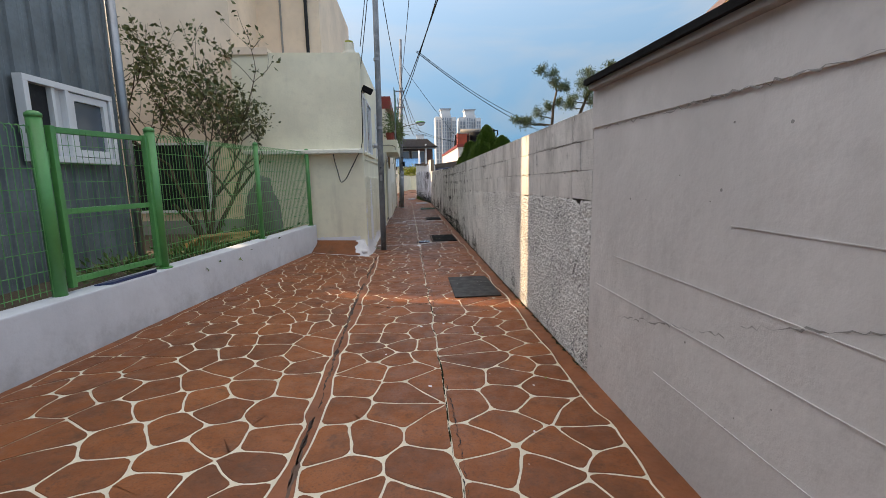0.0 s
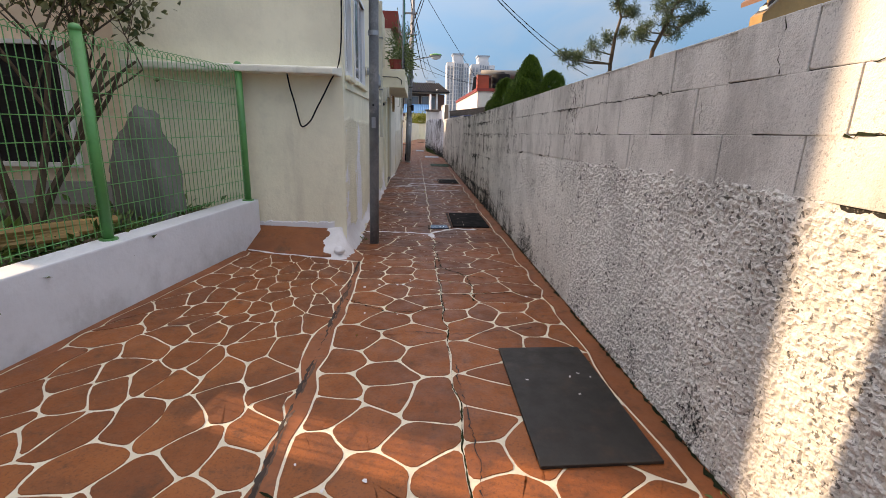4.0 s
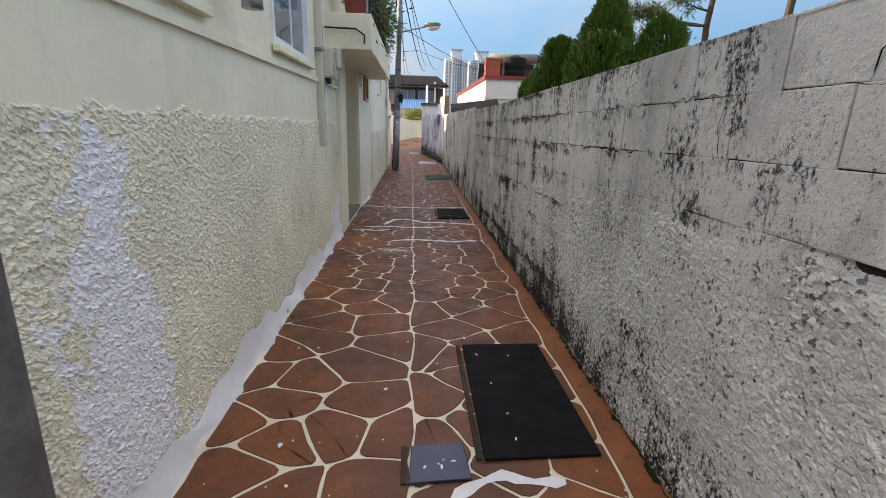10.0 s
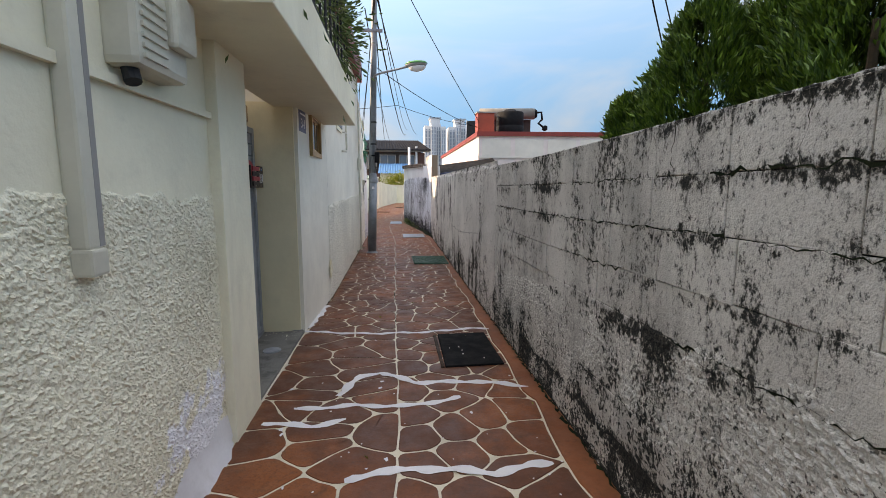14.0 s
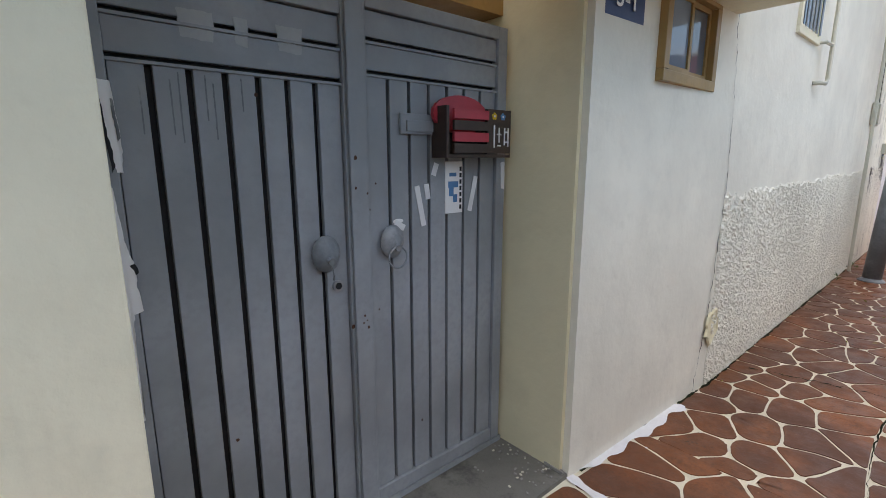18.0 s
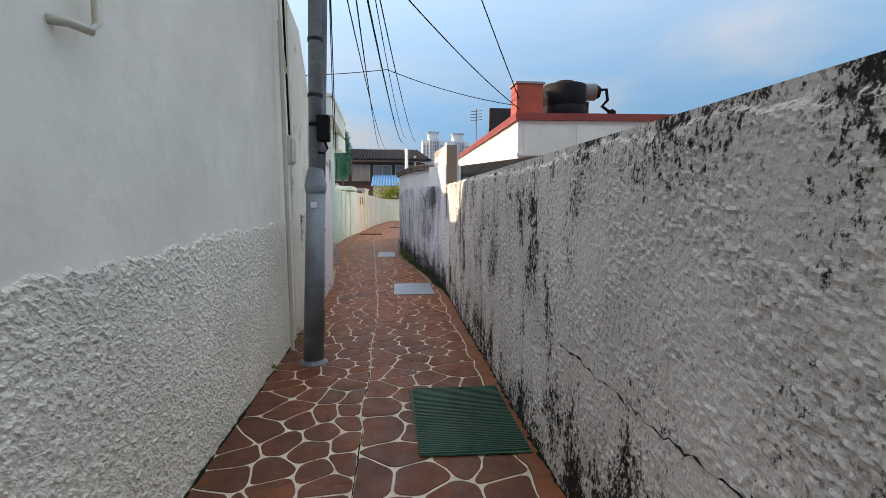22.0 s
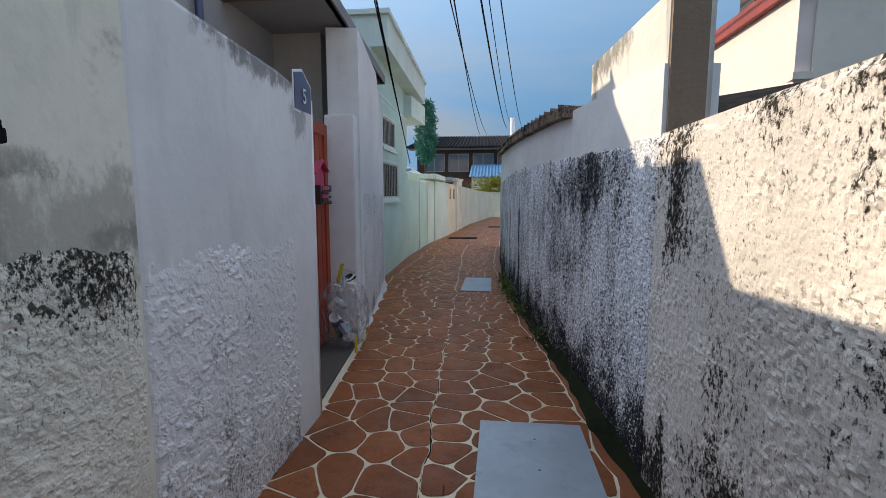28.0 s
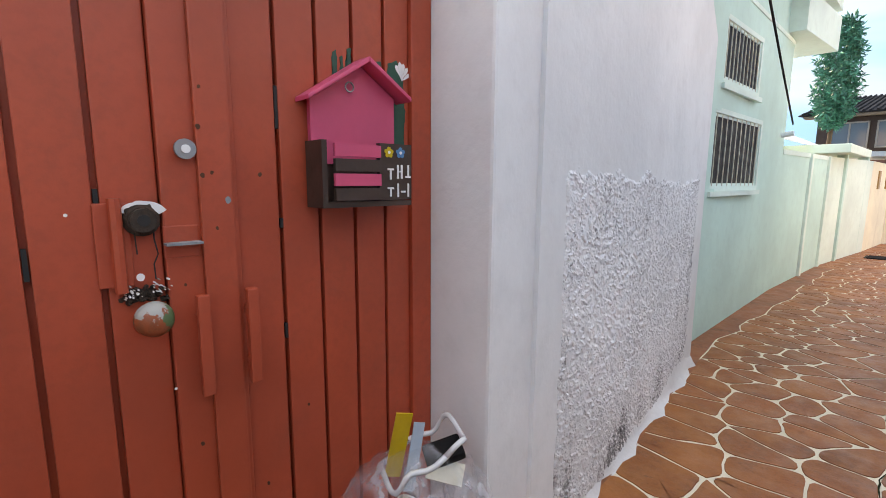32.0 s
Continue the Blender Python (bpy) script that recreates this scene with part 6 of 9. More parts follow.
def knocker(y, z, ring):
    k = part("knocker", lathe(0, 0, [(0.052, 0.0), (0.055, 0.01), (0.045, 0.022), (0.026, 0.034), (0.006, 0.04)], 18), M["steel"], gg, "cast animal-mask door knocker", smooth=True)
    k.matrix_world = pose(GX + 0.012, y, z, 0, 90, 0) @ Matrix.Diagonal((1.15, 0.92, 1, 1))
    for q in range(14):
        a = 2 * math.pi * q / 14
        part("mane", rod((GX + 0.012, y + 0.046 * math.cos(a), z + 0.058 * math.sin(a)), (GX + 0.022, y + 0.036 * math.cos(a), z + 0.046 * math.sin(a)), 0.009, 6, 0.004), M["steel"], gg)
    part("muzzle", rod((GX + 0.03, y, z - 0.012), (GX + 0.062, y, z - 0.02), 0.018, 10, 0.012), M["steel"], gg)
    if ring:
        part("ring", tube([(GX + 0.055, y + 0.04 * math.sin(a), z - 0.055 + 0.04 * math.cos(a)) for a in [2 * math.pi * q / 18 for q in range(19)]], 0.004, 6), M["steel"], gg)
    else:
        part("ring_stub", tube([(GX + 0.055, y, z - 0.03), (GX + 0.05, y + 0.012, z - 0.07), (GX + 0.03, y + 0.02, z - 0.09)], 0.004, 6), M["steel"], gg)


knocker(15.485, 1.105, False)
knocker(15.755, 1.115, True)
part("lock", rod((GX + 0.003, 15.53, 0.985), (GX + 0.014, 15.53, 0.985), 0.02, 16), M["galv"], gg, "round steel key lock")
part("keyhole", rod((GX + 0.014, 15.53, 0.985), (GX + 0.016, 15.53, 0.985), 0.012, 12), M["dark"], gg)
part("mail_slot", box(GX + 0.003, 15.805, 1.505, GX + 0.016, 15.985, 1.58), M["grey_gate"], gg, bevel=0.004)
part("slot_flap", box(GX + 0.016, 15.83, 1.515, GX + 0.022, 15.97, 1.555), M["grey_gate"], gg, bevel=0.003)
for q, (y, z, a, l) in enumerate(((15.90, 1.235, 12, 0.16), (15.935, 1.29, 8, 0.06), (15.975, 1.375, -20, 0.05), (16.185, 1.27, -14, 0.15), (15.80, 1.17, 60, 0.05))):
    part("tape_remnant", turned(box(-0.001, -0.012, -l / 2, 0.001, 0.012, l / 2), pose(GX + 0.006, y, z, a, 0, 0)), M["lilac"], gg, "torn white tape")
for k, (ring, mt, x, label) in enumerate((
        ([(14.90, 1.605), (14.936, 1.602), (14.945, 1.44), (14.939, 1.384), (14.927, 1.387), (14.918, 1.46)], M["white"], 0.018, "white paint overlap on the frame"),
        # this black scrap puts the shade under lifted paint into colour
        ([(14.905, 1.57), (14.911, 1.57), (14.925, 1.40), (14.919, 1.385), (14.912, 1.46)], M["dark"], 0.0205, "black scrap painted as the gap behind lifted paint"),
        ([(14.88, 1.35), (14.913, 1.348), (14.924, 1.206), (14.936, 1.16), (14.939, 1.08), (14.944, 1.025), (14.923, 1.019), (14.916, 0.93), (14.915, 0.72), (14.88, 0.72)], M["white"], 0.018, "white paint overlap on the frame"),
        ([(14.933, 1.56), (14.938, 1.56), (14.943, 1.47), (14.938, 1.46)], M["steel"], 0.0205, ""),
        ([(14.928, 1.15), (14.94, 1.155), (14.946, 1.13), (14.938, 1.125)], M["dark"], 0.0185, ""))):
    daub(gg, "paint_scrap", GX + x, [(y + 0.012, z) for y, z in ring], mt, label, 0.0016, 0.003, k * 3.1)
daub(gg, "label_scrap", GX + 0.003, oval(15.795, 1.186, 0.024, 0.009), M["white"], "small oval paper label", 0.001, 0.0015, 2.0)
for k, (y, z, r) in enumerate(((15.618, 0.862, 0.005), (15.612, 0.835, 0.004), (15.633, 0.815, 0.006), (15.628, 0.842, 0.003), (15.578, 0.825, 0.008), (15.70, 0.86, 0.004), (15.66, 1.24, 0.005), (15.645, 1.30, 0.004), (15.60, 1.32, 0.005), (15.602, 1.42, 0.008), (15.70, 1.33, 0.004), (15.16, 0.55, 0.006), (15.30, 1.60, 0.006), (15.90, 0.32, 0.005))):
    daub(gg, "paint_chip", GX + (0.034 if 15.583 < y < 15.653 else 0.018 if 15.575 < y < 15.67 else 0.0032), oval(y, z, r * 0.8, r), M["bare_rust"], "", 0.0008, r * 0.4, k * 1.7)
for k, (y, z, l) in enumerate(((15.08, 1.60, 0.12), (15.10, 1.62, 0.16), (15.165, 1.62, 0.1), (15.185, 1.60, 0.13), (15.26, 1.62, 0.07), (15.01, 1.58, 0.1))):
    daub(gg, "drip_mark", GX + 0.003, [(y - 0.0018, z + 0.02), (y + 0.0018, z + 0.02), (y + 0.0016, z - l), (y - 0.0016, z - l)], M["steel"], "", 0.0006, 0.0012, k * 2.3)
for k, (y0, y1) in enumerate(((15.25, 15.29), (15.11, 15.20), (15.37, 15.45))):
    daub(gg, "drip_mark", GX + 0.004, [(y0, 1.80), (y1, 1.80), (y1 - 0.004, 1.725), (y0 + 0.006, 1.73)], M["worn_gate"], "chalky run of faded paint", 0.0006, 0.004, k * 5.3)
daub(gg, "paint_scrap", GX + 0.018, [(16.345, 1.40), (16.372, 1.40), (16.372, 1.28), (16.352, 1.285)], M["lilac"], "", 0.0016, 0.003, 21.0)
rj = random.Random(77)
for k in range(46):
    y = 16.385 - abs(rj.gauss(0, 0.10))
    x = rj.uniform(-1.05, -0.72)
    r = rj.uniform(0.002, 0.007)
    part("crumb", turned(box(-r, -r * 0.7, -r * 0.4, r, r * 0.7, r * 0.4), pose(x, y, 0.022 + r * 0.3, rj.uniform(-15, 15), rj.uniform(-15, 15), rj.uniform(0, 180))), M["concrete"] if k % 3 else M["old_white"], porch)
sticker = thing("paper_notice", -1.07, 16.08, 1.2, "white paper notice with blue brush drawing on the gate", "notice")
part("sheet", box(GX + 0.003, 16.03, 1.195, GX + 0.006, 16.125, 1.405), M["white"], sticker)
for q, b in enumerate(((16.045, 1.30, 16.10, 1.325), (16.05, 1.265, 16.075, 1.30), (16.072, 1.24, 16.095, 1.272), (16.052, 1.345, 16.09, 1.36))):
    part("brush_mark", box(GX + 0.006, b[0], b[1], GX + 0.0068, b[2], b[3]), M["blue_roof"], sticker)
for q in range(7):
    part("text_bar", box(GX + 0.006, 16.108, 1.21 + 0.026 * q, GX + 0.0068, 16.119, 1.228 + 0.026 * q), M["dark"], sticker)


def letter_box(x, y0, z0, w, h, mat_slat, label, group="letter boxes"):
    """A wooden slatted letter box on a gate that faces +x."""
    b = thing("letter_box", x, y0, z0, label, "letter box", group)
    d = 0.085
    ws = w * 0.60
    part("back", box(x, y0, z0, x + 0.012, y0 + w, z0 + h), M["brown_wood"], b)
    part("side", box(x + 0.012, y0, z0, x + d, y0 + 0.014, z0 + h), M["brown_wood"], b)
    part("bottom", box(x + 0.012, y0 + 0.014, z0, x + d, y0 + w, z0 + 0.014), M["brown_wood"], b)
    part("name_board", box(x + d - 0.016, y0 + ws + 0.004, z0 + 0.016, x + d, y0 + w, z0 + h), M["brown_wood"], b)
    for k in range(4):
        zz = z0 + 0.018 + (h - 0.02) / 4 * k
        part("slat", box(x + d, y0 + 0.03, zz, x + d + 0.012, y0 + ws, zz + h / 4 * 0.74), mat_slat if k % 2 else M["brown_wood"], b, "pink slat" if k % 2 else "")
    for c, mt in ((0.72, M["yellow_pack"]), (0.86, M["blue_roof"])):
        fy, fz = y0 + w * c, z0 + h * 0.86
        for q in range(5):
            v = 2 * math.pi * q / 5 + 0.3
            part("painted_petal", rod((x + d, fy + 0.009 * math.cos(v), fz + 0.009 * math.sin(v)), (x + d + 0.002, fy + 0.009 * math.cos(v), fz + 0.009 * math.sin(v)), 0.0062, 7), mt, b, "painted flower petal")
        part("painted_flower", rod((x + d, fy, fz), (x + d + 0.003, fy, fz), 0.0045, 7), M["white"], b)
    return b, d


lb, d = letter_box(GX + 0.012, 15.955, 1.42, 0.36, 0.19, M["crimson"], "dark brown letter box with crimson slats and arched top")
part("arch_top", turned(rod((0, 0, 0), (0.016, 0, 0), 0.145, 24), pose(GX + 0.03, 16.08, 1.585) @ Matrix.Diagonal((1, 1, 0.50, 1))), M["crimson"], lb, "crimson arched top")
for k, (a, b2, c, e) in enumerate(((0.255, 0.04, 0.262, 0.13), (0.285, 0.06, 0.291, 0.12), (0.275, 0.09, 0.30, 0.096), (0.278, 0.045, 0.298, 0.051), (0.318, 0.05, 0.324, 0.12), (0.325, 0.10, 0.345, 0.106), (0.327, 0.06, 0.347, 0.066), (0.34, 0.045, 0.346, 0.12))):
    part("brush_stroke", box(GX + 0.012 + d, 15.955 + a, 1.42 + b2, GX + 0.015 + d, 15.955 + c, 1.42 + e), M["white"], lb)

# porch things
drain = thing("floor_drain", -0.85, 15.9, 0.02, "small round steel floor drain in the porch", "drain")
part("grate", rod((-0.86, 15.86, 0.02), (-0.86, 15.86, 0.03), 0.065, 18), M["steel"], drain)
part("ring", lathe(-0.86, 15.86, [(0.075, 0.02), (0.075, 0.028), (0.066, 0.028), (0.066, 0.02)], 18), M["steel"], drain)
nest = thing("ceiling_lamp_stub", -0.95, 15.1, 2.1, "broken porch lamp base under the canopy", "lamp")
part("base", lathe(-0.93, 15.12, [(0.05, 1.96), (0.11, 1.99), (0.10, 2.03), (0.13, 2.06), (0.12, 2.10), (0.15, 2.16)], 14), M["old_white"], nest)
# lintel beam over the gate and dark space above it
part("lintel", box(-1.3, 14.83, 2.02, -1.12, 16.42, 2.16), M["wood"], porch, "ochre wooden lintel board")
part("threshold_crack", box(-0.80, 16.395, 0.022, -0.70, 16.41, 0.035), M["concrete"], porch)

# balcony on the canopy: fascia, rail, plants, planters
balc = thing("balcony_rail", -0.3, 15.8, 2.52, "black balcony rail over the porch", "railing")
for k in range(13):
    part("baluster", rod((-0.31, 14.1 + 0.28 * k, 2.52), (-0.31, 14.1 + 0.28 * k, 3.3), 0.011, 6), M["dark"], balc)
for z in (2.62, 3.3):
    part("rail", rod((-0.31, 14.0, z), (-0.31, 17.6, z), 0.016, 8), M["dark"], balc)
for k, (yy, n) in enumerate(((14.4, 420), (15.2, 420), (16.1, 620), (16.9, 900), (17.4, 700))):
    pl_ = thing("balcony_plant", -0.4, yy, 2.5, "leafy green pot plant hanging over the balcony edge", "plant", "balcony plants")
    part("pot", lathe(-0.48, yy, [(0.10, 2.52), (0.13, 2.74), (0.14, 2.76)], 14), M["red_trim"], pl_, "red-brown pot")
    rg = np.random.default_rng(90 + k)
    p = np.array((-0.40, yy, 3.0)) + rg.normal(0, 1, (n, 3)) * np.array((0.13, 0.22, 0.24))
    leaves(p, 0.08, M["leaf"], "leaves", pl_, 90 + k, slim=0.3)
teal = thing("teal_cloth", -0.4, 13.9, 3.2, "teal cloth hung from the balcony corner", "cloth")
bm = bmesh.new()
prev = None
for k in range(9):
    yy = 14.0 + 0.05 * k
    cur = [bm.verts.new((-0.30 + 0.03 * math.sin(k * 1.9), yy, z)) for z in (3.95 - 0.03 * k, 3.5, 3.0 + 0.05 * (k % 3))]
    if prev:
        for q in range(2):
            bm.faces.new((prev[q], prev[q + 1], cur[q + 1], cur[q]))
    prev = cur
part("cloth", bm, M["teal_leaf"], teal)
part("stick", rod((-0.31, 14.0, 2.55), (-0.31, 14.0, 4.0), 0.012), M["galv"], teal)
part("drip_pipe", tube([(-0.86, 13.84, 2.36), (-0.42, 13.87, 2.36), (-0.33, 13.87, 2.30), (-0.33, 13.87, 2.22)], 0.01, 6), M["dark"], canopy)
part("wall_block", box(-1.5, 13.95, 2.52, -0.78, 14.83, 3.66), M["cream"], house_a)

# sign, windows and pipes of house B
sign = thing("house_number_sign", -0.67, 16.6, 1.95, "navy house number plate on the cream corner", "sign")
part("plate", slab((-0.668, 16.76), (-0.682, 16.48), -0.004, 1.955, [(0, 2.165), (1, 2.155)]), M["navy"], sign)
part("border", slab((-0.672, 16.775), (-0.686, 16.465), -0.003, 1.94, [(0, 2.18), (1, 2.17)]), M["white"], sign)
lettering("3-1", 0.125, Matrix.Translation((-0.668, 16.62, 2.03)) @ Euler((radians(90), 0, radians(87.5))).to_matrix().to_4x4(), M["white"], sign, 0.001)
part("text_bar", slab((-0.664, 16.72), (-0.674, 16.52), -0.002, 2.115, [(0, 2.13), (1, 2.13)]), M["white"], sign)
framed_window(house_b, -0.635, 16.94, 17.44, 1.80, 2.14, M["wood"], (M["glass_blue"], M["glass"]), rim=0.05, depth=0.05)
framed_window(house_b, -0.605, 18.85, 19.35, 2.30, 2.85, M["cream"], (M["glass"],), split=False, rim=0.05)
for k in range(5):
    part("window_bar", rod((-0.585, 18.9 + 0.1 * k, 2.3), (-0.585, 18.9 + 0.1 * k, 2.85), 0.008, 6), M["galv"], house_b)
gas = thing("gas_pipe", -0.55, 19.6, 1.95, "thin ivory gas pipe on the white wall", "pipe")
part("pipe", tube([(-0.62, 19.45, 1.985), (-0.575, 19.47, 1.985), (-0.555, 19.55, 1.985), (-0.55, 19.58, 2.02), (-0.55, 19.58, 3.7)], 0.016, 8), M["old_white"], gas, smooth=True)
part("clip", tube([(-0.62, 19.40, 2.27), (-0.56, 19.42, 2.27), (-0.55, 19.58, 2.27)], 0.013, 6), M["old_white"], gas)
bulb = thing("wall_lamp", -0.6, 18.3, 2.5, "small wall lamp with a dark shade", "lamp")
part("shade", rod((-0.60, 18.25, 2.62), (-0.54, 18.25, 2.60), 0.05, 14, 0.035), M["steel"], bulb)
part("globe", lathe(-0.53, 18.25, [(0.01, 2.56), (0.035, 2.58), (0.035, 2.62), (0.01, 2.64)], 12), M["white"], bulb)
mbox = thing("wall_meter_box", -0.5, 22.1, 1.8, "ivory meter box by the lamp pole", "meter box")
part("case", box(-0.61, 22.47, 1.79, -0.555, 22.70, 2.06), M["old_white"], mbox, bevel=0.012)
part("lid", box(-0.555, 22.49, 1.81, -0.535, 22.68, 2.04), M["old_white"], mbox, bevel=0.008)
part("cable", tube([(-0.57, 22.55, 2.06), (-0.57, 22.5, 2.6), (-0.52, 22.2, 3.4), (-0.45, 22.1, 3.9)], 0.010, 6), M["black"], mbox)
part("cable", tube([(-0.57, 22.62, 2.06), (-0.575, 22.58, 2.5), (-0.565, 22.3, 2.9), (-0.56, 22.1, 3.7)], 0.012, 6), M["old_white"], mbox)
part("cable", tube([(-0.545, 22.3, 0.02), (-0.55, 22.28, 1.0), (-0.55, 22.25, 1.8), (-0.55, 22.2, 3.0)], 0.02, 6), M["old_white"], mbox)
hole = thing("wall_hole", -0.6, 17.78, 0.4, "broken plaster hole at the wall seam", "hole")
bm = bmesh.new()
pts = []
for k in range(18):
    a = 2 * math.pi * k / 18
    pts.append((17.75 + math.cos(a) * 0.085 * (1 + 0.2 * math.sin(k * 2.7)), 0.40 + math.sin(a) * 0.10 * (1 + 0.2 * math.cos(k * 1.9))))
rings = [[bm.verts.new((xx, 17.80 + (p[0] - 17.75) * sc, 0.40 + (p[1] - 0.40) * sc)) for p in pts] for sc, xx in ((1.12, -0.612), (1.0, -0.600), (0.86, -0.606), (0.5, -0.6115))]
for a, b in zip(rings, rings[1:]):
    for k in range(18):
        bm.faces.new((a[k], a[(k + 1) % 18], b[(k + 1) % 18], b[k]))
bm.faces.new(rings[-1])
part("rim", bm, M["olive_jamb"], hole)


def crack(owner, pts, width=0.004, mat=None, name="crack", lift=0.002, axis="x"):
    """A dark hairline: a narrow ribbon along jagged points on a wall or floor."""
    bm = bmesh.new()
    prev = None
    r = random.Random(len(pts) * 7 + int(pts[0][1] * 10))
    line = []
    for a, b in zip(pts, pts[1:]):
        n = max(2, int((Vector(b) - Vector(a)).length / 0.025))
        for k in range(n):
            p = Vector(a).lerp(Vector(b), k / n)
            q = [r.uniform(-0.012, 0.012) for _ in range(2)]
            line.append(p + (Vector((0, q[0], q[1])) if axis == "x" else Vector((q[0], q[1], 0))))
    line.append(Vector(pts[-1]))
    for k, p in enumerate(line):
        w = (line[min(k + 1, len(line) - 1)] - line[max(k - 1, 0)]).normalized()
        nrm = Vector((1, 0, 0)) if axis == "x" else Vector((0, 0, 1))
        s = w.cross(nrm).normalized() * width * r.choice((0.15, 0.3, 0.6, 1.0, 1.6)) * 0.5
        cur = [bm.verts.new(p + s), bm.verts.new(p - s)]
        if prev:
            bm.faces.new((prev[0], prev[1], cur[1], cur[0]))
        prev = cur
    return part(name, bm, mat or M["dark"], owner)


crack(house_b, [(-0.6165, 17.62, 0.03), (-0.6165, 17.74, 0.5), (-0.6165, 17.80, 1.25), (-0.6175, 17.78, 1.6), (-0.618, 17.70, 2.1), (-0.618, 17.72, 2.7)], 0.007)
crack(house_a, [(AX1 + 0.006, 11.95, 1.8), (AX1 + 0.006, 12.05, 1.65), (AX1 + 0.006, 12.12, 1.46)], 0.008, M["olive_jamb"])

# ---- lamp pole fittings, second pole, cables ----
part("collar", lathe(-0.24, 21.96, [(0.081, 1.50), (0.092, 1.53), (0.094, 1.58), (0.064, 1.70), (0.058, 1.72)], 16), M["steel"], pole_2, smooth=True)
part("base_ring", lathe(-0.295, 21.96, [(0.125, 0.0), (0.125, 0.012), (0.10, 0.03), (0.082, 0.05)], 16), M["steel"], pole_2)
part("arm", tube([(-0.22, 21.9, 3.62), (-0.16, 21.87, 3.70), (0.0, 21.8, 3.74), (0.3, 21.66, 3.78), (0.52, 21.56, 3.82)], 0.022, 8), M["galv"], pole_2, smooth=True)
lh = part("lamp_head", turned(lathe(0, 0, [(0.03, -0.02), (0.12, 0.0), (0.15, 0.05), (0.12, 0.10), (0.04, 0.13)], 18), pose(0.66, 21.50, 3.80, 0, 0, -25) @ Matrix.Diagonal((1.6, 0.85, 0.8, 1))), M["galv"], pole_2, "green-topped lamp head", smooth=True)
part("lamp_lens", turned(lathe(0, 0, [(0.02, -0.12), (0.09, -0.09), (0.125, -0.03), (0.13, 0.0)], 18), pose(0.68, 21.50, 3.80, 0, 0, -25) @ Matrix.Diagonal((1.45, 0.8, 0.8, 1))), M["upvc"], pole_2, smooth=True)
part("lamp_top", turned(lathe(0, 0, [(0.15, 0.05), (0.125, 0.105), (0.04, 0.135)], 18), pose(0.66, 21.50, 3.804, 0, 0, -25) @ Matrix.Diagonal((1.62, 0.87, 0.82, 1))), M["green_fence"], pole_2, "green cap", smooth=True)
for z in (2.3, 2.75, 3.62, 4.3):
    part("band", rod((-0.24 + 0.0219 * (z - 1.56), 21.955, z), (-0.24 + 0.0219 * (z - 1.53), 21.955, z + 0.03), 0.064, 14), M["dark"], pole_2)
part("sticker", box(-0.272, 21.876, 1.38, -0.222, 21.882, 1.43), M["lilac"], pole_2)
cbox = thing("junction_box", -0.18, 21.9, 2.0, "black plastic junction box strapped to the pole", "junction box")
part("case", box(-0.20, 21.82, 1.93, -0.10, 21.93, 2.14), M["black"], cbox, bevel=0.012)
part("strap", box(-0.27, 21.88, 2.06, -0.18, 21.90, 2.085), M["black"], cbox)
part("cable", tube([(-0.14, 21.86, 1.93), (-0.12, 21.86, 1.87), (-0.15, 21.87, 1.83), (-0.20, 21.88, 1.84)], 0.011, 6), M["black"], cbox)
pole_3 = thing("steel_pole", -0.38, 22.8, 0, "grey steel pole with a dark foot by the wall", "pole")
part("shaft", rod((-0.382, 22.80, 0), (-0.152, 22.80, 7.0), 0.056, 14, 0.05), M["steel"], pole_3, smooth=True)
part("foot", rod((-0.382, 22.80, 0), (-0.373, 22.80, 0.28), 0.060, 14), M["black"], pole_3)
part("band", rod((-0.345, 22.80, 1.12), (-0.344, 22.80, 1.15), 0.0605, 14), M["dark"], pole_3)

P2 = (-0.22, 21.9, 0)
wires = thing("overhead_cables", 0, 22, 5, "black overhead cables strung between the poles and houses", "cables")
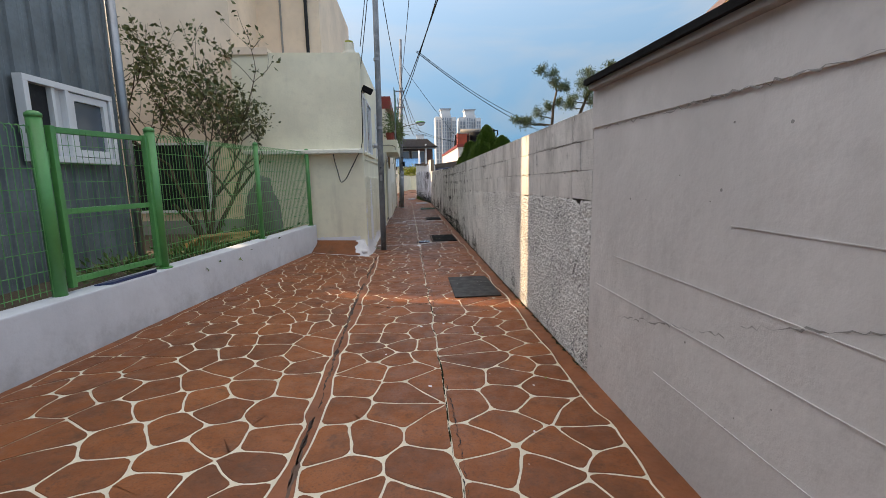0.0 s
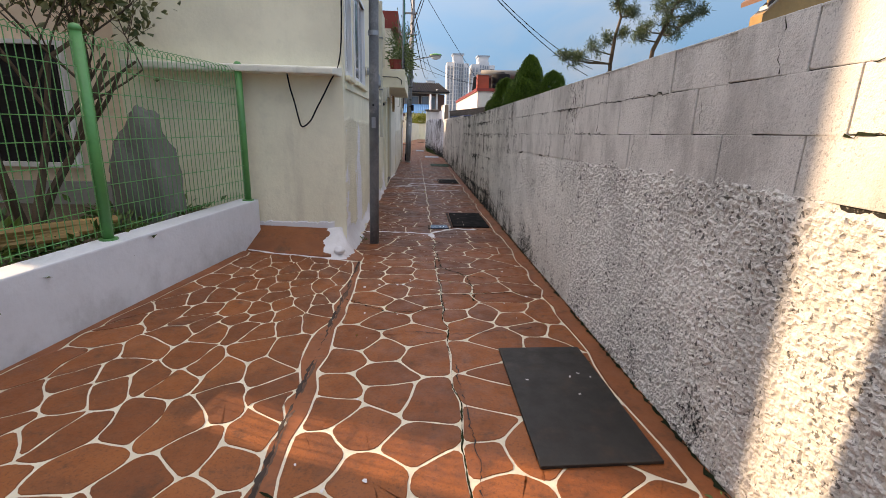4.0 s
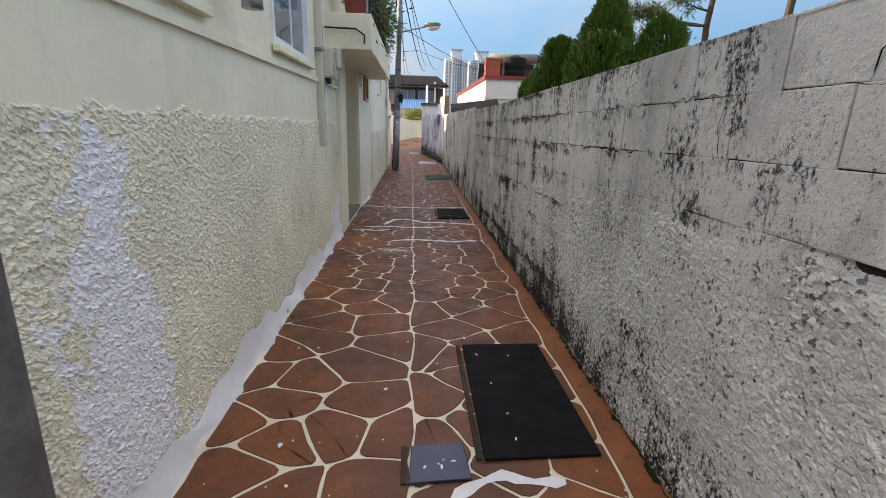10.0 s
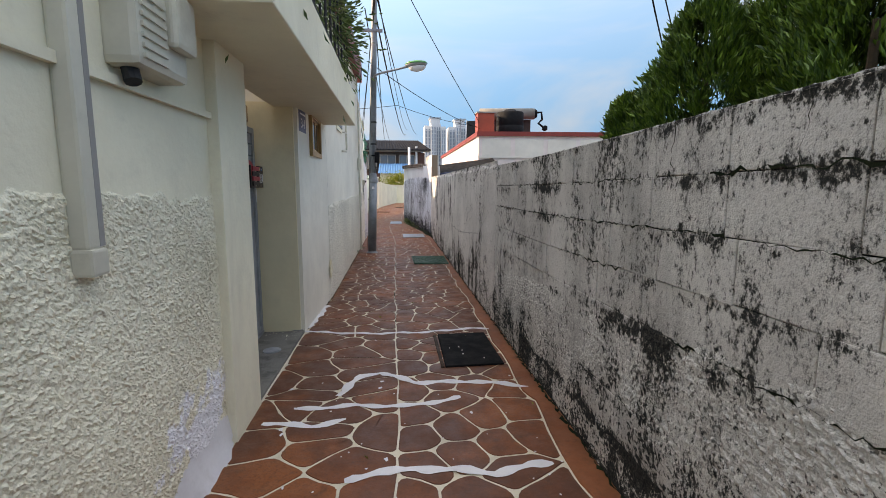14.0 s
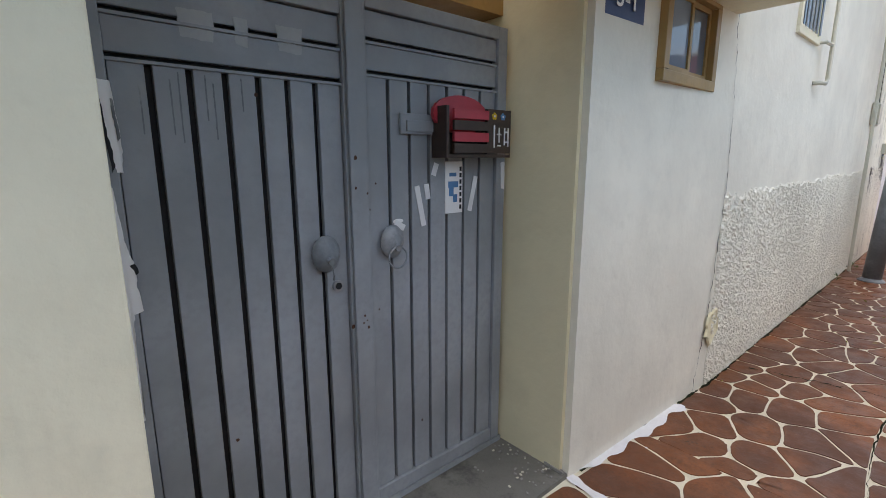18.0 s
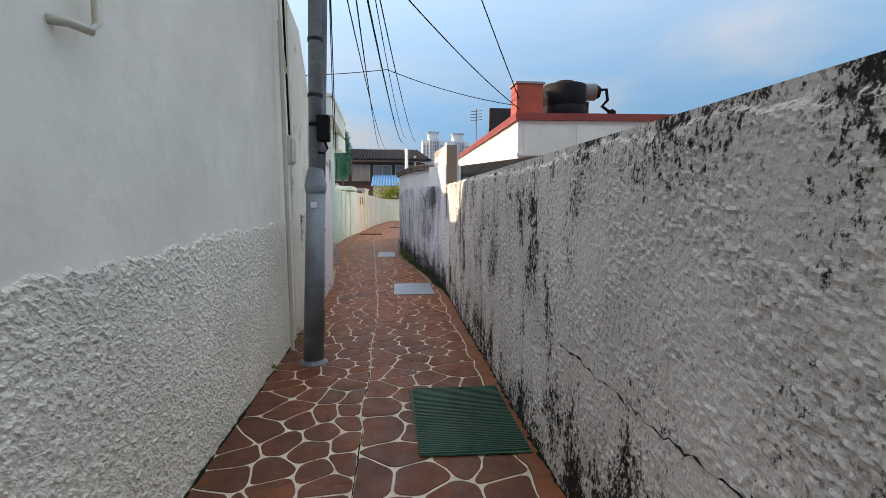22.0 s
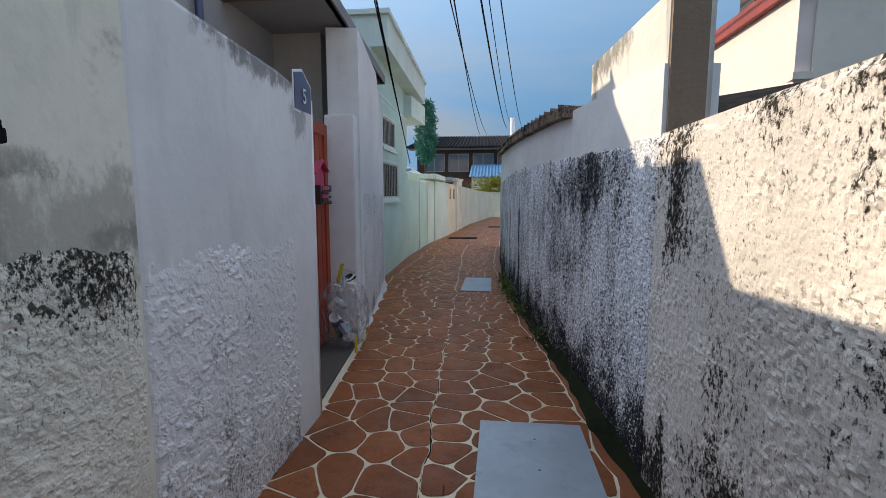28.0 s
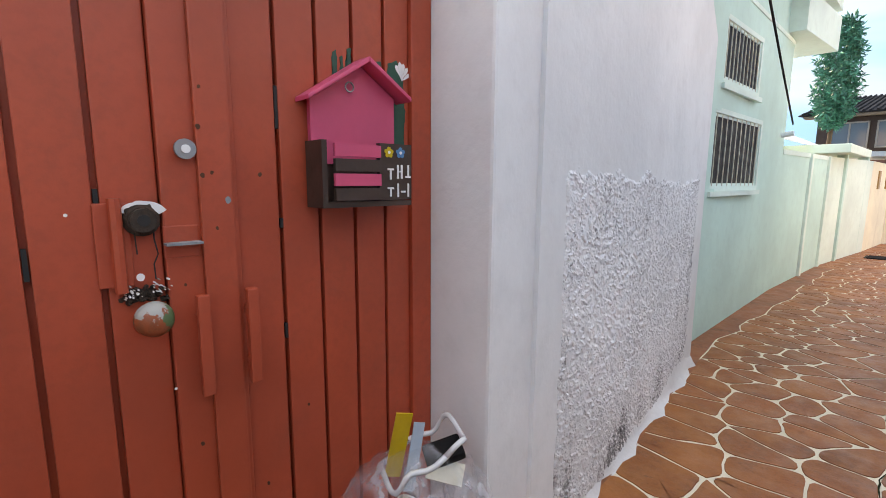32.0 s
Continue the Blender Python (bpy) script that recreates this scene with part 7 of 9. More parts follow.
for a, b, drop, r in (
    ((-0.2, 21.9, 4.6), (1.5, -3.0, 6.0), 0.55, 0.010),
    ((-0.2, 21.9, 4.9), (1.9, -3.0, 6.4), 0.45, 0.014),
    ((-0.2, 21.9, 5.3), (0.6, -3.0, 6.3), 0.5, 0.008),
    ((-0.2, 21.9, 5.2), (1.45, 64.0, 7.1), 0.9, 0.020),
    ((-0.2, 21.9, 5.6), (2.74, 64.0, 7.17), 0.9, 0.014),
    ((-0.35, 21.9, 5.0), (-0.19, 64.0, 6.5), 0.8, 0.012),
    ((-0.2, 22.8, 5.6), (-0.82, 64.0, 6.5), 0.8, 0.016),
    ((-0.2, 21.9, 5.9), (1.7, 64.0, 7.6), 1.0, 0.012),
    ((-0.2, 21.9, 3.9), (3.05, 27.5, 3.35), 0.12, 0.008),
    ((-0.2, 21.9, 6.6), (3.1, 27.6, 3.5), 0.10, 0.010),
    ((-2.5, 27.5, 3.85), (0.32, 27.5, 4.05), 0.05, 0.008),
    ((0.32, 27.5, 4.05), (2.95, 27.5, 3.42), 0.08, 0.008),
    ((0.35, 13.5, 4.85), (6.5, 22.0, 3.4), 0.25, 0.011),
    ((0.37, 13.5, 4.88), (6.5, 21.6, 3.6), 0.3, 0.009),
    ((-0.21, 22.8, 5.2), (-1.2, 31.2, 2.95), 0.1, 0.009),
    ((-0.21, 22.8, 5.4), (-1.40, 33.45, 2.1), 0.12, 0.010),
    ((-0.5, 9.2, 5.8), (-0.2, 21.9, 5.4), 0.3, 0.010),
    ((-0.6, 9.3, 5.0), (-0.85, 9.0, 3.1), 0.05, 0.008),
    ((-0.5, 9.2, 6.0), (-0.75, 8.6, 3.7), 0.05, 0.007),
):
    part("cable", tube(sag(a, b, drop), r, 5), M["black"], wires)
part("insulator_bracket", box(-0.45, 21.86, 4.55, 0.0, 21.92, 4.60), M["steel"], pole_2)
part("insulator_bracket", box(-0.45, 21.86, 5.25, 0.0, 21.92, 5.30), M["steel"], pole_2)

# green ribbed mat and blue-grey steel plates
mat_ = thing("door_mat", 0.85, 20.8, 0.01, "dark green ribbed rubber mat on the paving", "mat")
part("base", prism([(0.56, 20.33), (1.20, 20.30), (1.19, 21.27), (0.53, 21.25)], 0.008, 0.016), M["green_mat"], mat_)
for k in range(44):
    y = 20.34 + 0.021 * k
    part("rib", prism([(0.555, y), (1.195, y - 0.01), (1.195, y + 0.001), (0.555, y + 0.011)], 0.016, 0.024), M["green_mat"], mat_)
for x0, y0, x1, y1, lab in ((0.42, 24.86, 1.04, 25.81, "blue-grey painted steel plate with water stains"), (0.015, 29.72, 0.46, 30.8, "pale blue-grey steel plate on the paving")):
    pt = thing("steel_plate", x0, y0, 0.01, lab, "steel plate", "steel plates in the paving")
    part("plate", prism([(x0, y0), (x1 + 0.01, y0 - 0.01), (x1, y1), (x0 + 0.012, y1)], 0.008, 0.018), M["steel_blue"], pt, bevel=0.003)
    for k in range(3):
        part("bolt", rod(((x0 + x1) / 2 + 0.02, y0 + 0.15 + 0.3 * k, 0.018), ((x0 + x1) / 2 + 0.02, y0 + 0.15 + 0.3 * k, 0.021), 0.007, 8), M["steel"], pt)

# ================= last stretch: wall C, red gate, mint house, house R, far end =================
# ---- wall C details ----
cm = thing("wall_meter_box", -0.55, 23.79, 1.5, "weathered grey meter box with a hanging pipe on the stained wall", "meter box")
part("case", box(-0.60, 23.80, 1.455, -0.548, 23.935, 1.60), M["old_white"], cm, bevel=0.008)
part("panel", box(-0.549, 23.868, 1.475, -0.544, 23.922, 1.585), M["dark"], cm, "dark breaker panel")
part("knob", box(-0.545, 23.885, 1.53, -0.512, 23.93, 1.565), M["black"], cm, bevel=0.008)
part("hood", tube([(-0.545, 23.90, 1.575), (-0.525, 23.905, 1.592), (-0.515, 23.915, 1.575), (-0.518, 23.92, 1.55)], 0.006, 6), M["black"], cm)
part("pipe", tube([(-0.575, 23.84, 1.455), (-0.575, 23.845, 1.40), (-0.575, 23.865, 1.34), (-0.58, 23.875, 1.285)], 0.011, 8), M["galv"], cm, smooth=True)
part("coupling", rod((-0.575, 23.842, 1.425), (-0.575, 23.848, 1.385), 0.016, 10), M["old_white"], cm)
part("screw", rod((-0.549, 23.812, 1.47), (-0.545, 23.812, 1.47), 0.005, 8), M["steel"], cm)
part("screw", rod((-0.549, 23.812, 1.585), (-0.545, 23.812, 1.585), 0.005, 8), M["steel"], cm)
sd = thing("house_number_sign", -0.6, 25.8, 2.0, "navy house number plate on the wall end", "sign")
part("plate", slab((-0.600, 25.80), (-0.594, 25.56), -0.004, 1.90, [(0, 2.05), (0.5, 2.12), (1, 2.09)]), M["navy"], sd)
part("border", slab((-0.604, 25.815), (-0.5975, 25.545), -0.003, 1.885, [(0, 2.06), (0.5, 2.135), (1, 2.10)]), M["white"], sd)
lettering("5", 0.12, Matrix.Translation((-0.592, 25.69, 1.98)) @ Euler((radians(90), 0, radians(91.5))).to_matrix().to_4x4(), M["white"], sd, 0.001)
part("rounded_end", rod((-0.64, 25.81, -0.05), (-0.64, 25.81, 1.982), 0.04, 16), M["lilac"], wall_c, smooth=True)
cast_panel("mould_band", M["rough_mould_c"], wall_c, (-0.595, 24.355), (-0.595, 23.1), 0.86, 1.29, amp=0.006, seed=81, lift=0.001, soft=0.06, bare=0.4)

# ---- red double gate ----
rg_ = thing("red_double_gate", -1.06, 26.6, 0.03, "brick-red painted steel double gate with vertical slats", "gate")
GX = -1.075
leaf(rg_, 26.0, 26.632, 0.05, 2.05, (26.22, 26.336, 26.449), M["red_gate"], gap=0.006, backing=M["red_gate"], ends=(0.082, 0.075), rail=0.09)
leaf(rg_, 26.64, 27.298, 0.05, 2.06, (26.818, 26.925, 27.031, 27.133), M["red_gate"], gap=0.005, backing=M["red_gate"], ends=(0.072, 0.076), rail=0.10)
part("meeting_strip", box(GX + 0.018, 26.628, 0.06, GX + 0.032, 26.70, 2.0), M["red_gate"], rg_, bevel=0.005)
part("hinge_post", rod((GX, 26.655, 2.0), (GX, 26.655, 2.06), 0.012, 8), M["red_gate"], rg_)
for y in (26.613, 26.718):
    part("pull_handle", box(GX + 0.045, y - 0.013, 0.93, GX + 0.065, y + 0.013, 1.16), M["red_gate"], rg_, bevel=0.004)
    for z in (0.98, 1.11):
        part("handle_stub", rod((GX + 0.018, y, z), (GX + 0.05, y, z), 0.008, 8), M["red_gate"], rg_)
part("bolt_plate", box(GX + 0.004, 26.44, 1.19, GX + 0.012, 26.50, 1.36), M["red_gate"], rg_, bevel=0.003)
part("bolt_bar", rod((GX + 0.022, 26.475, 1.18), (GX + 0.022, 26.475, 1.37), 0.012, 8), M["red_gate"], rg_)
part("cylinder_lock", rod((GX + 0.006, 26.52, 1.325), (GX + 0.04, 26.52, 1.325), 0.024, 16), M["rust"], rg_, "worn dark cylinder lock")
part("key_slot", rod((GX + 0.04, 26.52, 1.325), (GX + 0.0415, 26.52, 1.325), 0.012, 10), M["dark"], rg_)
part("round_lock", rod((GX + 0.032, 26.605, 1.47), (GX + 0.042, 26.605, 1.47), 0.021, 18), M["galv"], rg_, "chrome round lock")
part("lock_core", rod((GX + 0.042, 26.605, 1.47), (GX + 0.046, 26.605, 1.47), 0.009, 10), M["upvc"], rg_)
knob = part("knob", turned(lathe(0, 0, [(0.012, 0), (0.014, 0.02), (0.03, 0.028), (0.037, 0.046), (0.034, 0.062), (0.022, 0.073), (0.004, 0.077)], 22), pose(GX + 0.01, 26.52, 1.125, 0, 90, 0)), M["knob"], rg_, "worn door knob with peeling paint", smooth=True)
rk = random.Random(15)
bm = bmesh.new()
for k in range(60):
    a = rk.uniform(-0.35, math.pi + 0.35)
    q = rk.uniform(0.0, 0.046)
    y, z = 26.515 + q * math.cos(a), 1.16 + q * 0.62 * math.sin(a)
    rod((GX + 0.004, y, z), (GX + 0.014 + 0.012 * rk.random(), y + rk.uniform(-0.006, 0.006), z + rk.uniform(-0.004, 0.008)), rk.uniform(0.004, 0.009), 6, 0.002, bm)
part("rosette_crust", bm, M["rust"], rg_, "crusted rusty rosette")
for k in range(38):
    c = (26.488, 1.178) if k % 2 else (26.544, 1.182)
    y, z, r = c[0] + rk.gauss(0, 0.009), c[1] + rk.gauss(0, 0.008), rk.uniform(0.0012, 0.003)
    part("crust_fleck", rod((GX + 0.012, y, z), (GX + 0.0245, y + 0.001, z), r, 5, r * 0.7), M["white"], rg_)
arc = [math.radians(v) for v in range(35, 146, 10)]
daub(rg_, "torn_label", GX + 0.018, [(26.524 + 0.052 * math.cos(v), 1.318 + 0.046 * math.sin(v)) for v in arc] + [(26.524 + 0.034 * math.cos(v), 1.318 + 0.030 * math.sin(v)) for v in reversed(arc)], M["white"], "torn paper label", 0.001, 0.002, 4.0)
daub(rg_, "glue_stain", GX + 0.019, [(26.524 + 0.042 * math.cos(v), 1.318 + 0.040 * math.sin(v)) for v in arc[4:]] + [(26.524 + 0.030 * math.cos(v), 1.318 + 0.028 * math.sin(v)) for v in reversed(arc[2:])], M["rust"], "brown glue remains", 0.0012, 0.005, 9.0)
daub(rg_, "round_sticker", GX + 0.018, oval(26.509, 1.207, 0.0075, 0.0085), M["white"], "small round paper sticker", 0.001, 0.0006, 3.0)
part("paint_crack", tube([(GX + 0.0185, 26.539, 1.30), (GX + 0.0185, 26.539, 1.284), (GX + 0.0185, 26.544, 1.253), (GX + 0.0185, 26.535, 1.232), (GX + 0.0185, 26.536, 1.20)], 0.0015, 5), M["dark"], rg_)
part("paint_crack", tube([(GX + 0.0185, 26.505, 1.30), (GX + 0.0185, 26.507, 1.255)], 0.0014, 5), M["dark"], rg_)
for k, (y, z, r, x) in enumerate(((26.637, 1.416, 0.006, 0.032), (26.656, 1.421, 0.005, 0.032), (26.634, 1.518, 0.006, 0.032), (26.64, 1.60, 0.004, 0.032), (26.66, 1.30, 0.004, 0.032), (26.59, 1.18, 0.004, 0.018), (26.60, 0.80, 0.005, 0.018), (26.75, 0.62, 0.006, 0.0035), (26.77, 1.42, 0.005, 0.0035), (26.87, 0.80, 0.004, 0.0035))):
    daub(rg_, "paint_chip", GX + x, oval(y, z, r * 0.8, r), M["bare_rust"], "", 0.0008, r * 0.5, k * 1.9)
part("lock_collar", lathe(0, 0, [(0.034, 0), (0.034, 0.012), (0.026, 0.02)], 16), M["rust"], rg_).matrix_world = pose(GX + 0.004, 26.52, 1.325, 0, 90, 0)
part("latch_tab", box(GX + 0.018, 26.555, 1.27, GX + 0.05, 26.625, 1.275), M["steel"], rg_)
part("latch_plate", box(GX + 0.012, 26.555, 1.24, GX + 0.02, 26.625, 1.31), M["red_gate"], rg_, bevel=0.003)
# Black strips in the slat gaps paint the shade of open slits.
for q, (y, z, s) in enumerate(((26.818, 1.58, 0.05), (26.819, 1.30, 0.012), (26.82, 1.02, 0.02), (26.335, 1.25, 0.03), (26.222, 0.75, 0.05), (26.449, 1.37, 0.018))):
    part("rust_patch", box(GX - 0.012, y - 0.0035, z - s, GX + 0.0015, y + 0.0045, z + s), M["dark"], rg_, "black strip painted as the dark open slit")
for q, (y, z) in enumerate(((26.555, 0.95), (26.40, 1.34))):
    part("paint_chip", rod((GX + 0.018, y, z), (GX + 0.0195, y, z), 0.0035, 6), M["white"], rg_)
daub(rg_, "paint_chip", GX + 0.032, oval(26.686, 1.361, 0.006, 0.008), M["steel"], "", 0.0008, 0.003, 5.0)
for y, z, wy, wz, x in ((26.145, 0.84, 0.03, 0.06, 0.0035), (26.205, 1.225, 0.012, 0.035, 0.0035), (26.245, 1.20, 0.012, 0.03, 0.0035), (26.17, 0.52, 0.022, 0.03, 0.0035), (26.06, 1.68, 0.006, 0.008, 0.0185), (26.28, 1.70, 0.006, 0.006, 0.0035), (26.27, 1.75, 0.005, 0.005, 0.0035)):
    daub(rg_, "rust_spot", GX + x, oval(y, z, wy, wz), M["bare_rust"], "brown rusted bare spot", 0.0008, min(wy, wz) * 0.5, z * 9)
for k, (y, wy, z0, z1) in enumerate(((26.978, 0.008, 1.66, 1.742), (27.0, 0.006, 1.66, 1.73), (27.02, 0.009, 1.68, 1.752), (27.10, 0.03, 1.68, 1.735))):
    daub(rg_, "green_daub", GX + 0.003, [(y - wy, z0), (y + wy, z0), (y + wy * 0.8, z1), (y - wy * 0.6, z1 - 0.006)], M["green_mat"], "old green paint daub", 0.001, 0.004, k * 2.9)
daub(rg_, "green_daub", GX + 0.003, [(27.145, 1.49), (27.20, 1.49), (27.207, 1.60), (27.20, 1.70), (27.18, 1.745), (27.145, 1.73)], M["green_mat"], "old green paint daub", 0.001, 0.005, 17.0)
for k, v in enumerate((25, 50, 75, 100, 125)):
    c, q = math.cos(math.radians(v)), math.sin(math.radians(v))
    daub(rg_, "painted_petal", GX + 0.004, [(27.195, 1.692), (27.195 + 0.03 * c - 0.006 * q, 1.692 + 0.045 * q + 0.006 * c), (27.195 + 0.036 * c, 1.692 + 0.052 * q), (27.195 + 0.03 * c + 0.006 * q, 1.692 + 0.045 * q - 0.006 * c)], M["white"], "white painted petal", 0.001, 0.002, k * 3.7)
lb2, d2 = letter_box(GX + 0.012, 26.885, 1.338, 0.272, 0.165, M["pink"], "dark brown letter box with a pink birdhouse roof")
part("house_back", prism([(GX + 0.014, 26.892), (GX + 0.03, 26.892), (GX + 0.03, 27.148), (GX + 0.014, 27.148)], 1.448, 1.600), M["pink"], lb2, "pink house front")
part("gable", slab((GX + 0.03, 27.148), (GX + 0.03, 26.892), -0.016, 1.6, [(0, 1.632), (0.43, 1.705), (1, 1.612)]), M["pink"], lb2)
for ye, ze in ((26.866, 1.608), (27.175, 1.634)):
    part("roof_board", prism([(GX + 0.003, ye), (GX + 0.078, ye), (GX + 0.078, 27.04), (GX + 0.003, 27.04)], [ze - 0.012, ze - 0.012, 1.708, 1.708], [ze, ze, 1.722, 1.722]), M["pink"], lb2, "pink roof board", bevel=0.003)
part("ring_pull", tube([(GX + 0.04, 27.0 + 0.012 * math.sin(a), 1.645 + 0.012 * math.cos(a)) for a in [2 * math.pi * q / 12 for q in range(13)]], 0.0025, 5), M["galv"], lb2)
for k, (a, b2, c, e) in enumerate(((0.19, 0.10, 0.21, 0.105), (0.198, 0.075, 0.203, 0.10), (0.222, 0.078, 0.227, 0.115), (0.235, 0.078, 0.24, 0.115), (0.228, 0.095, 0.236, 0.099), (0.25, 0.08, 0.268, 0.085), (0.257, 0.085, 0.262, 0.115), (0.19, 0.05, 0.21, 0.055), (0.198, 0.03, 0.203, 0.05), (0.222, 0.028, 0.227, 0.065), (0.235, 0.04, 0.25, 0.045), (0.257, 0.028, 0.262, 0.065))):
    part("brush_stroke", box(GX + 0.012 + d2, 26.885 + a, 1.333 + b2, GX + 0.015 + d2, 26.885 + c, 1.333 + e), M["white"], lb2)

# ---- clear rubbish bag with bottles ----
bag = thing("rubbish_bag", -0.85, 27.12, 0.03, "clear plastic bag full of bottles and packaging by the gate pillar", "rubbish bag")
bm = bmesh.new()
bmesh.ops.create_icosphere(bm, subdivisions=5, radius=1)
for v in bm.verts:
    c = v.co.copy()
    k = 1 + 0.10 * noise.noise(c * 2.3) + 0.06 * noise.noise(c * 6.1) + 0.03 * noise.noise(c * 15)
    t_ = (c.z + 1) / 2
    wide = (0.25 - 0.05 * t_) if t_ < 0.85 else 0.2 * (1.0 - (t_ - 0.85) * 4.0)
    ang = math.atan2(c.y, c.x)
    pleat = 1 + 0.05 * math.sin(ang * 17 + 3 * t_) * t_
    rr = math.hypot(c.x, c.y) ** 0.55 * wide * k * pleat
    v.co = Vector((-0.865 + rr * math.cos(ang), 27.08 + rr * math.sin(ang) * 1.05, 0.03 + (0.66 * t_) * (0.97 + 0.03 * k)))
part("film", bm, M["film"], bag, "crumpled clear plastic film", smooth=True)
part("rim", tube([(-0.865 + 0.10 * math.cos(a) + 0.02 * math.sin(3 * a), 27.10 + 0.11 * math.sin(a), 0.66 + 0.06 * math.sin(a + 0.6) + 0.015 * math.sin(5 * a)) for a in [2 * math.pi * q / 30 for q in range(31)]], 0.008, 6), M["film_edge"], bag, smooth=True)
rb = random.Random(9)
for k in range(16):
    a, h = rb.uniform(0, 6.28), rb.uniform(0.07, 0.42)
    rr = rb.uniform(0.02, 0.12)
    x, y = -0.865 + rr * math.cos(a), 27.08 + rr * math.sin(a)
    m_ = pose(x, y, 0.03 + h, rb.uniform(-70, 70), rb.uniform(-70, 70), rb.uniform(0, 180))
    kind = k % 4
    if kind == 0:
        part("bottle", turned(lathe(0, 0, [(0.03, -0.1), (0.032, 0.04), (0.013, 0.09), (0.013, 0.115)], 12), m_), M["film_edge"], bag, smooth=True)
    elif kind == 1:
        part("cup", turned(lathe(0, 0, [(0.032, -0.04), (0.042, 0.05), (0.045, 0.05), (0.034, -0.042)], 14), m_), M["white"], bag, smooth=True)
    elif kind == 2:
        part("packet", turned(box(-0.05, -0.035, -0.008, 0.05, 0.035, 0.008), m_), (M["navy"], M["blue_roof"], M["wood"], M["crimson"])[k // 4 % 4], bag, bevel=0.006)
    else:
        part("carton", turned(box(-0.03, -0.03, -0.06, 0.03, 0.03, 0.06), m_), (M["old_white"], M["lilac"], M["black"], M["steel_blue"])[k // 4 % 4], bag, bevel=0.004)
part("wrapper", turned(box(-0.022, -0.002, -0.11, 0.022, 0.002, 0.11), pose(-0.88, 27.03, 0.70, 14, 8, 60)), M["yellow_pack"], bag, "yellow snack wrapper")
part("wrapper", turned(box(-0.016, -0.002, -0.09, 0.016, 0.002, 0.09), pose(-0.85, 27.06, 0.67, -10, 14, 70)), M["steel_blue"], bag)
part("tray", turned(box(-0.055, -0.035, -0.015, 0.055, 0.035, 0.015), pose(-0.83, 27.15, 0.655, 20, -15, 60)), M["black"], bag, "black food tray", bevel=0.008)
part("paper", turned(box(-0.05, -0.03, -0.002, 0.05, 0.03, 0.002), pose(-0.80, 27.13, 0.62, 35, 10, 40)), M["old_white"], bag)
part("lid", turned(lathe(0, 0, [(0.038, 0), (0.04, 0.008), (0.03, 0.012), (0.012, 0.012)], 16), pose(-0.67, 27.02, 0.14, 0, 80, -20)), M["old_white"], bag, "round cream lid")
part("paper", turned(box(-0.03, -0.002, -0.05, 0.03, 0.002, 0.05), pose(-0.665, 27.05, 0.26, 0, 15, 80)), M["white"], bag)
for q in range(2):
    part("strip", turned(box(-0.016, -0.003, -0.07, 0.016, 0.003, 0.07), pose(-0.70 + 0.02 * q, 26.90 + 0.22 * q, 0.10, -8 + 20 * q, 10, 70)), M["yellow_pack"], bag, "yellow packaging strip")

# ---- pillar wall details, house C ----
part("access_panel", slab((-1.088, 29.24), (-1.046, 28.95), -0.012, 0.09, [(0, 0.53), (1, 0.56)]), M["lilac"], pillar, bevel=0.004)
for y, z in ((27.62, 1.55), (27.66, 1.40)):
    part("screw_dot", rod((-0.86, y, z), (-0.84, y, z), 0.012, 8), M["upvc"], pillar)
foot_bm = bmesh.new()
prev = None
for k in range(27):
    f = k / 26
    x, y = -0.82 - 0.38 * f, 27.3 + 2.75 * f
    o = 0.05 + 0.02 * math.sin(f * 31) + 0.012 * math.sin(f * 70)
    cur = [foot_bm.verts.new((x + 0.014, y, 0.12 + 0.05 * math.sin(f * 17))), foot_bm.verts.new((x + 0.03, y, 0.04)), foot_bm.verts.new((x + o, y, 0.009)), foot_bm.verts.new((x + o + 0.01, y, 0.0))]
    if prev:
        for q in range(3):
            foot_bm.faces.new((prev[q], prev[q + 1], cur[q + 1], cur[q]))
    prev = cur
part("painted_foot", foot_bm, M["lilac"], pillar, smooth=True)
for k in range(4):
    part("fascia_board", prism([(-0.86 + 0.01 * k, 26.80 + 0.012 * k), (-0.86 + 0.01 * k, 26.86), (-3.2, 26.86), (-3.2, 26.80 + 0.012 * k)], 3.0 + 0.055 * k, 3.05 + 0.055 * k), M["brown_trim"], house_c, "striped brown fascia board")
part("gutter", slab((-1.13, 29.95), (-0.86, 26.84), -0.06, 3.03, [(0, 3.13), (1, 3.13)]), M["dark"], house_c, "dark gutter", bevel=0.008)
part("roof", prism([(-0.9, 26.88), (-1.15, 29.95), (-5, 29.95), (-5, 26.88)], 3.14, [3.18, 3.18, 3.9, 3.9]), M["roof_tile"], house_c)
part("downpipe", rod((-1.70, 26.45, 0), (-1.70, 26.45, 3.06), 0.03, 10), M["navy"], house_c, "dark blue downpipe", smooth=True)
wl2 = thing("wall_lamp", -1.7, 27.0, 2.35, "small chrome wall lamp on pebble-dash", "lamp")
part("globe", lathe(-1.68, 27.05, [(0.02, 2.30), (0.06, 2.33), (0.075, 2.39), (0.05, 2.45), (0.02, 2.47)], 16), M["galv"], wl2, smooth=True)
part("base", rod((-1.75, 27.05, 2.43), (-1.68, 27.05, 2.43), 0.03, 10), M["upvc"], wl2)

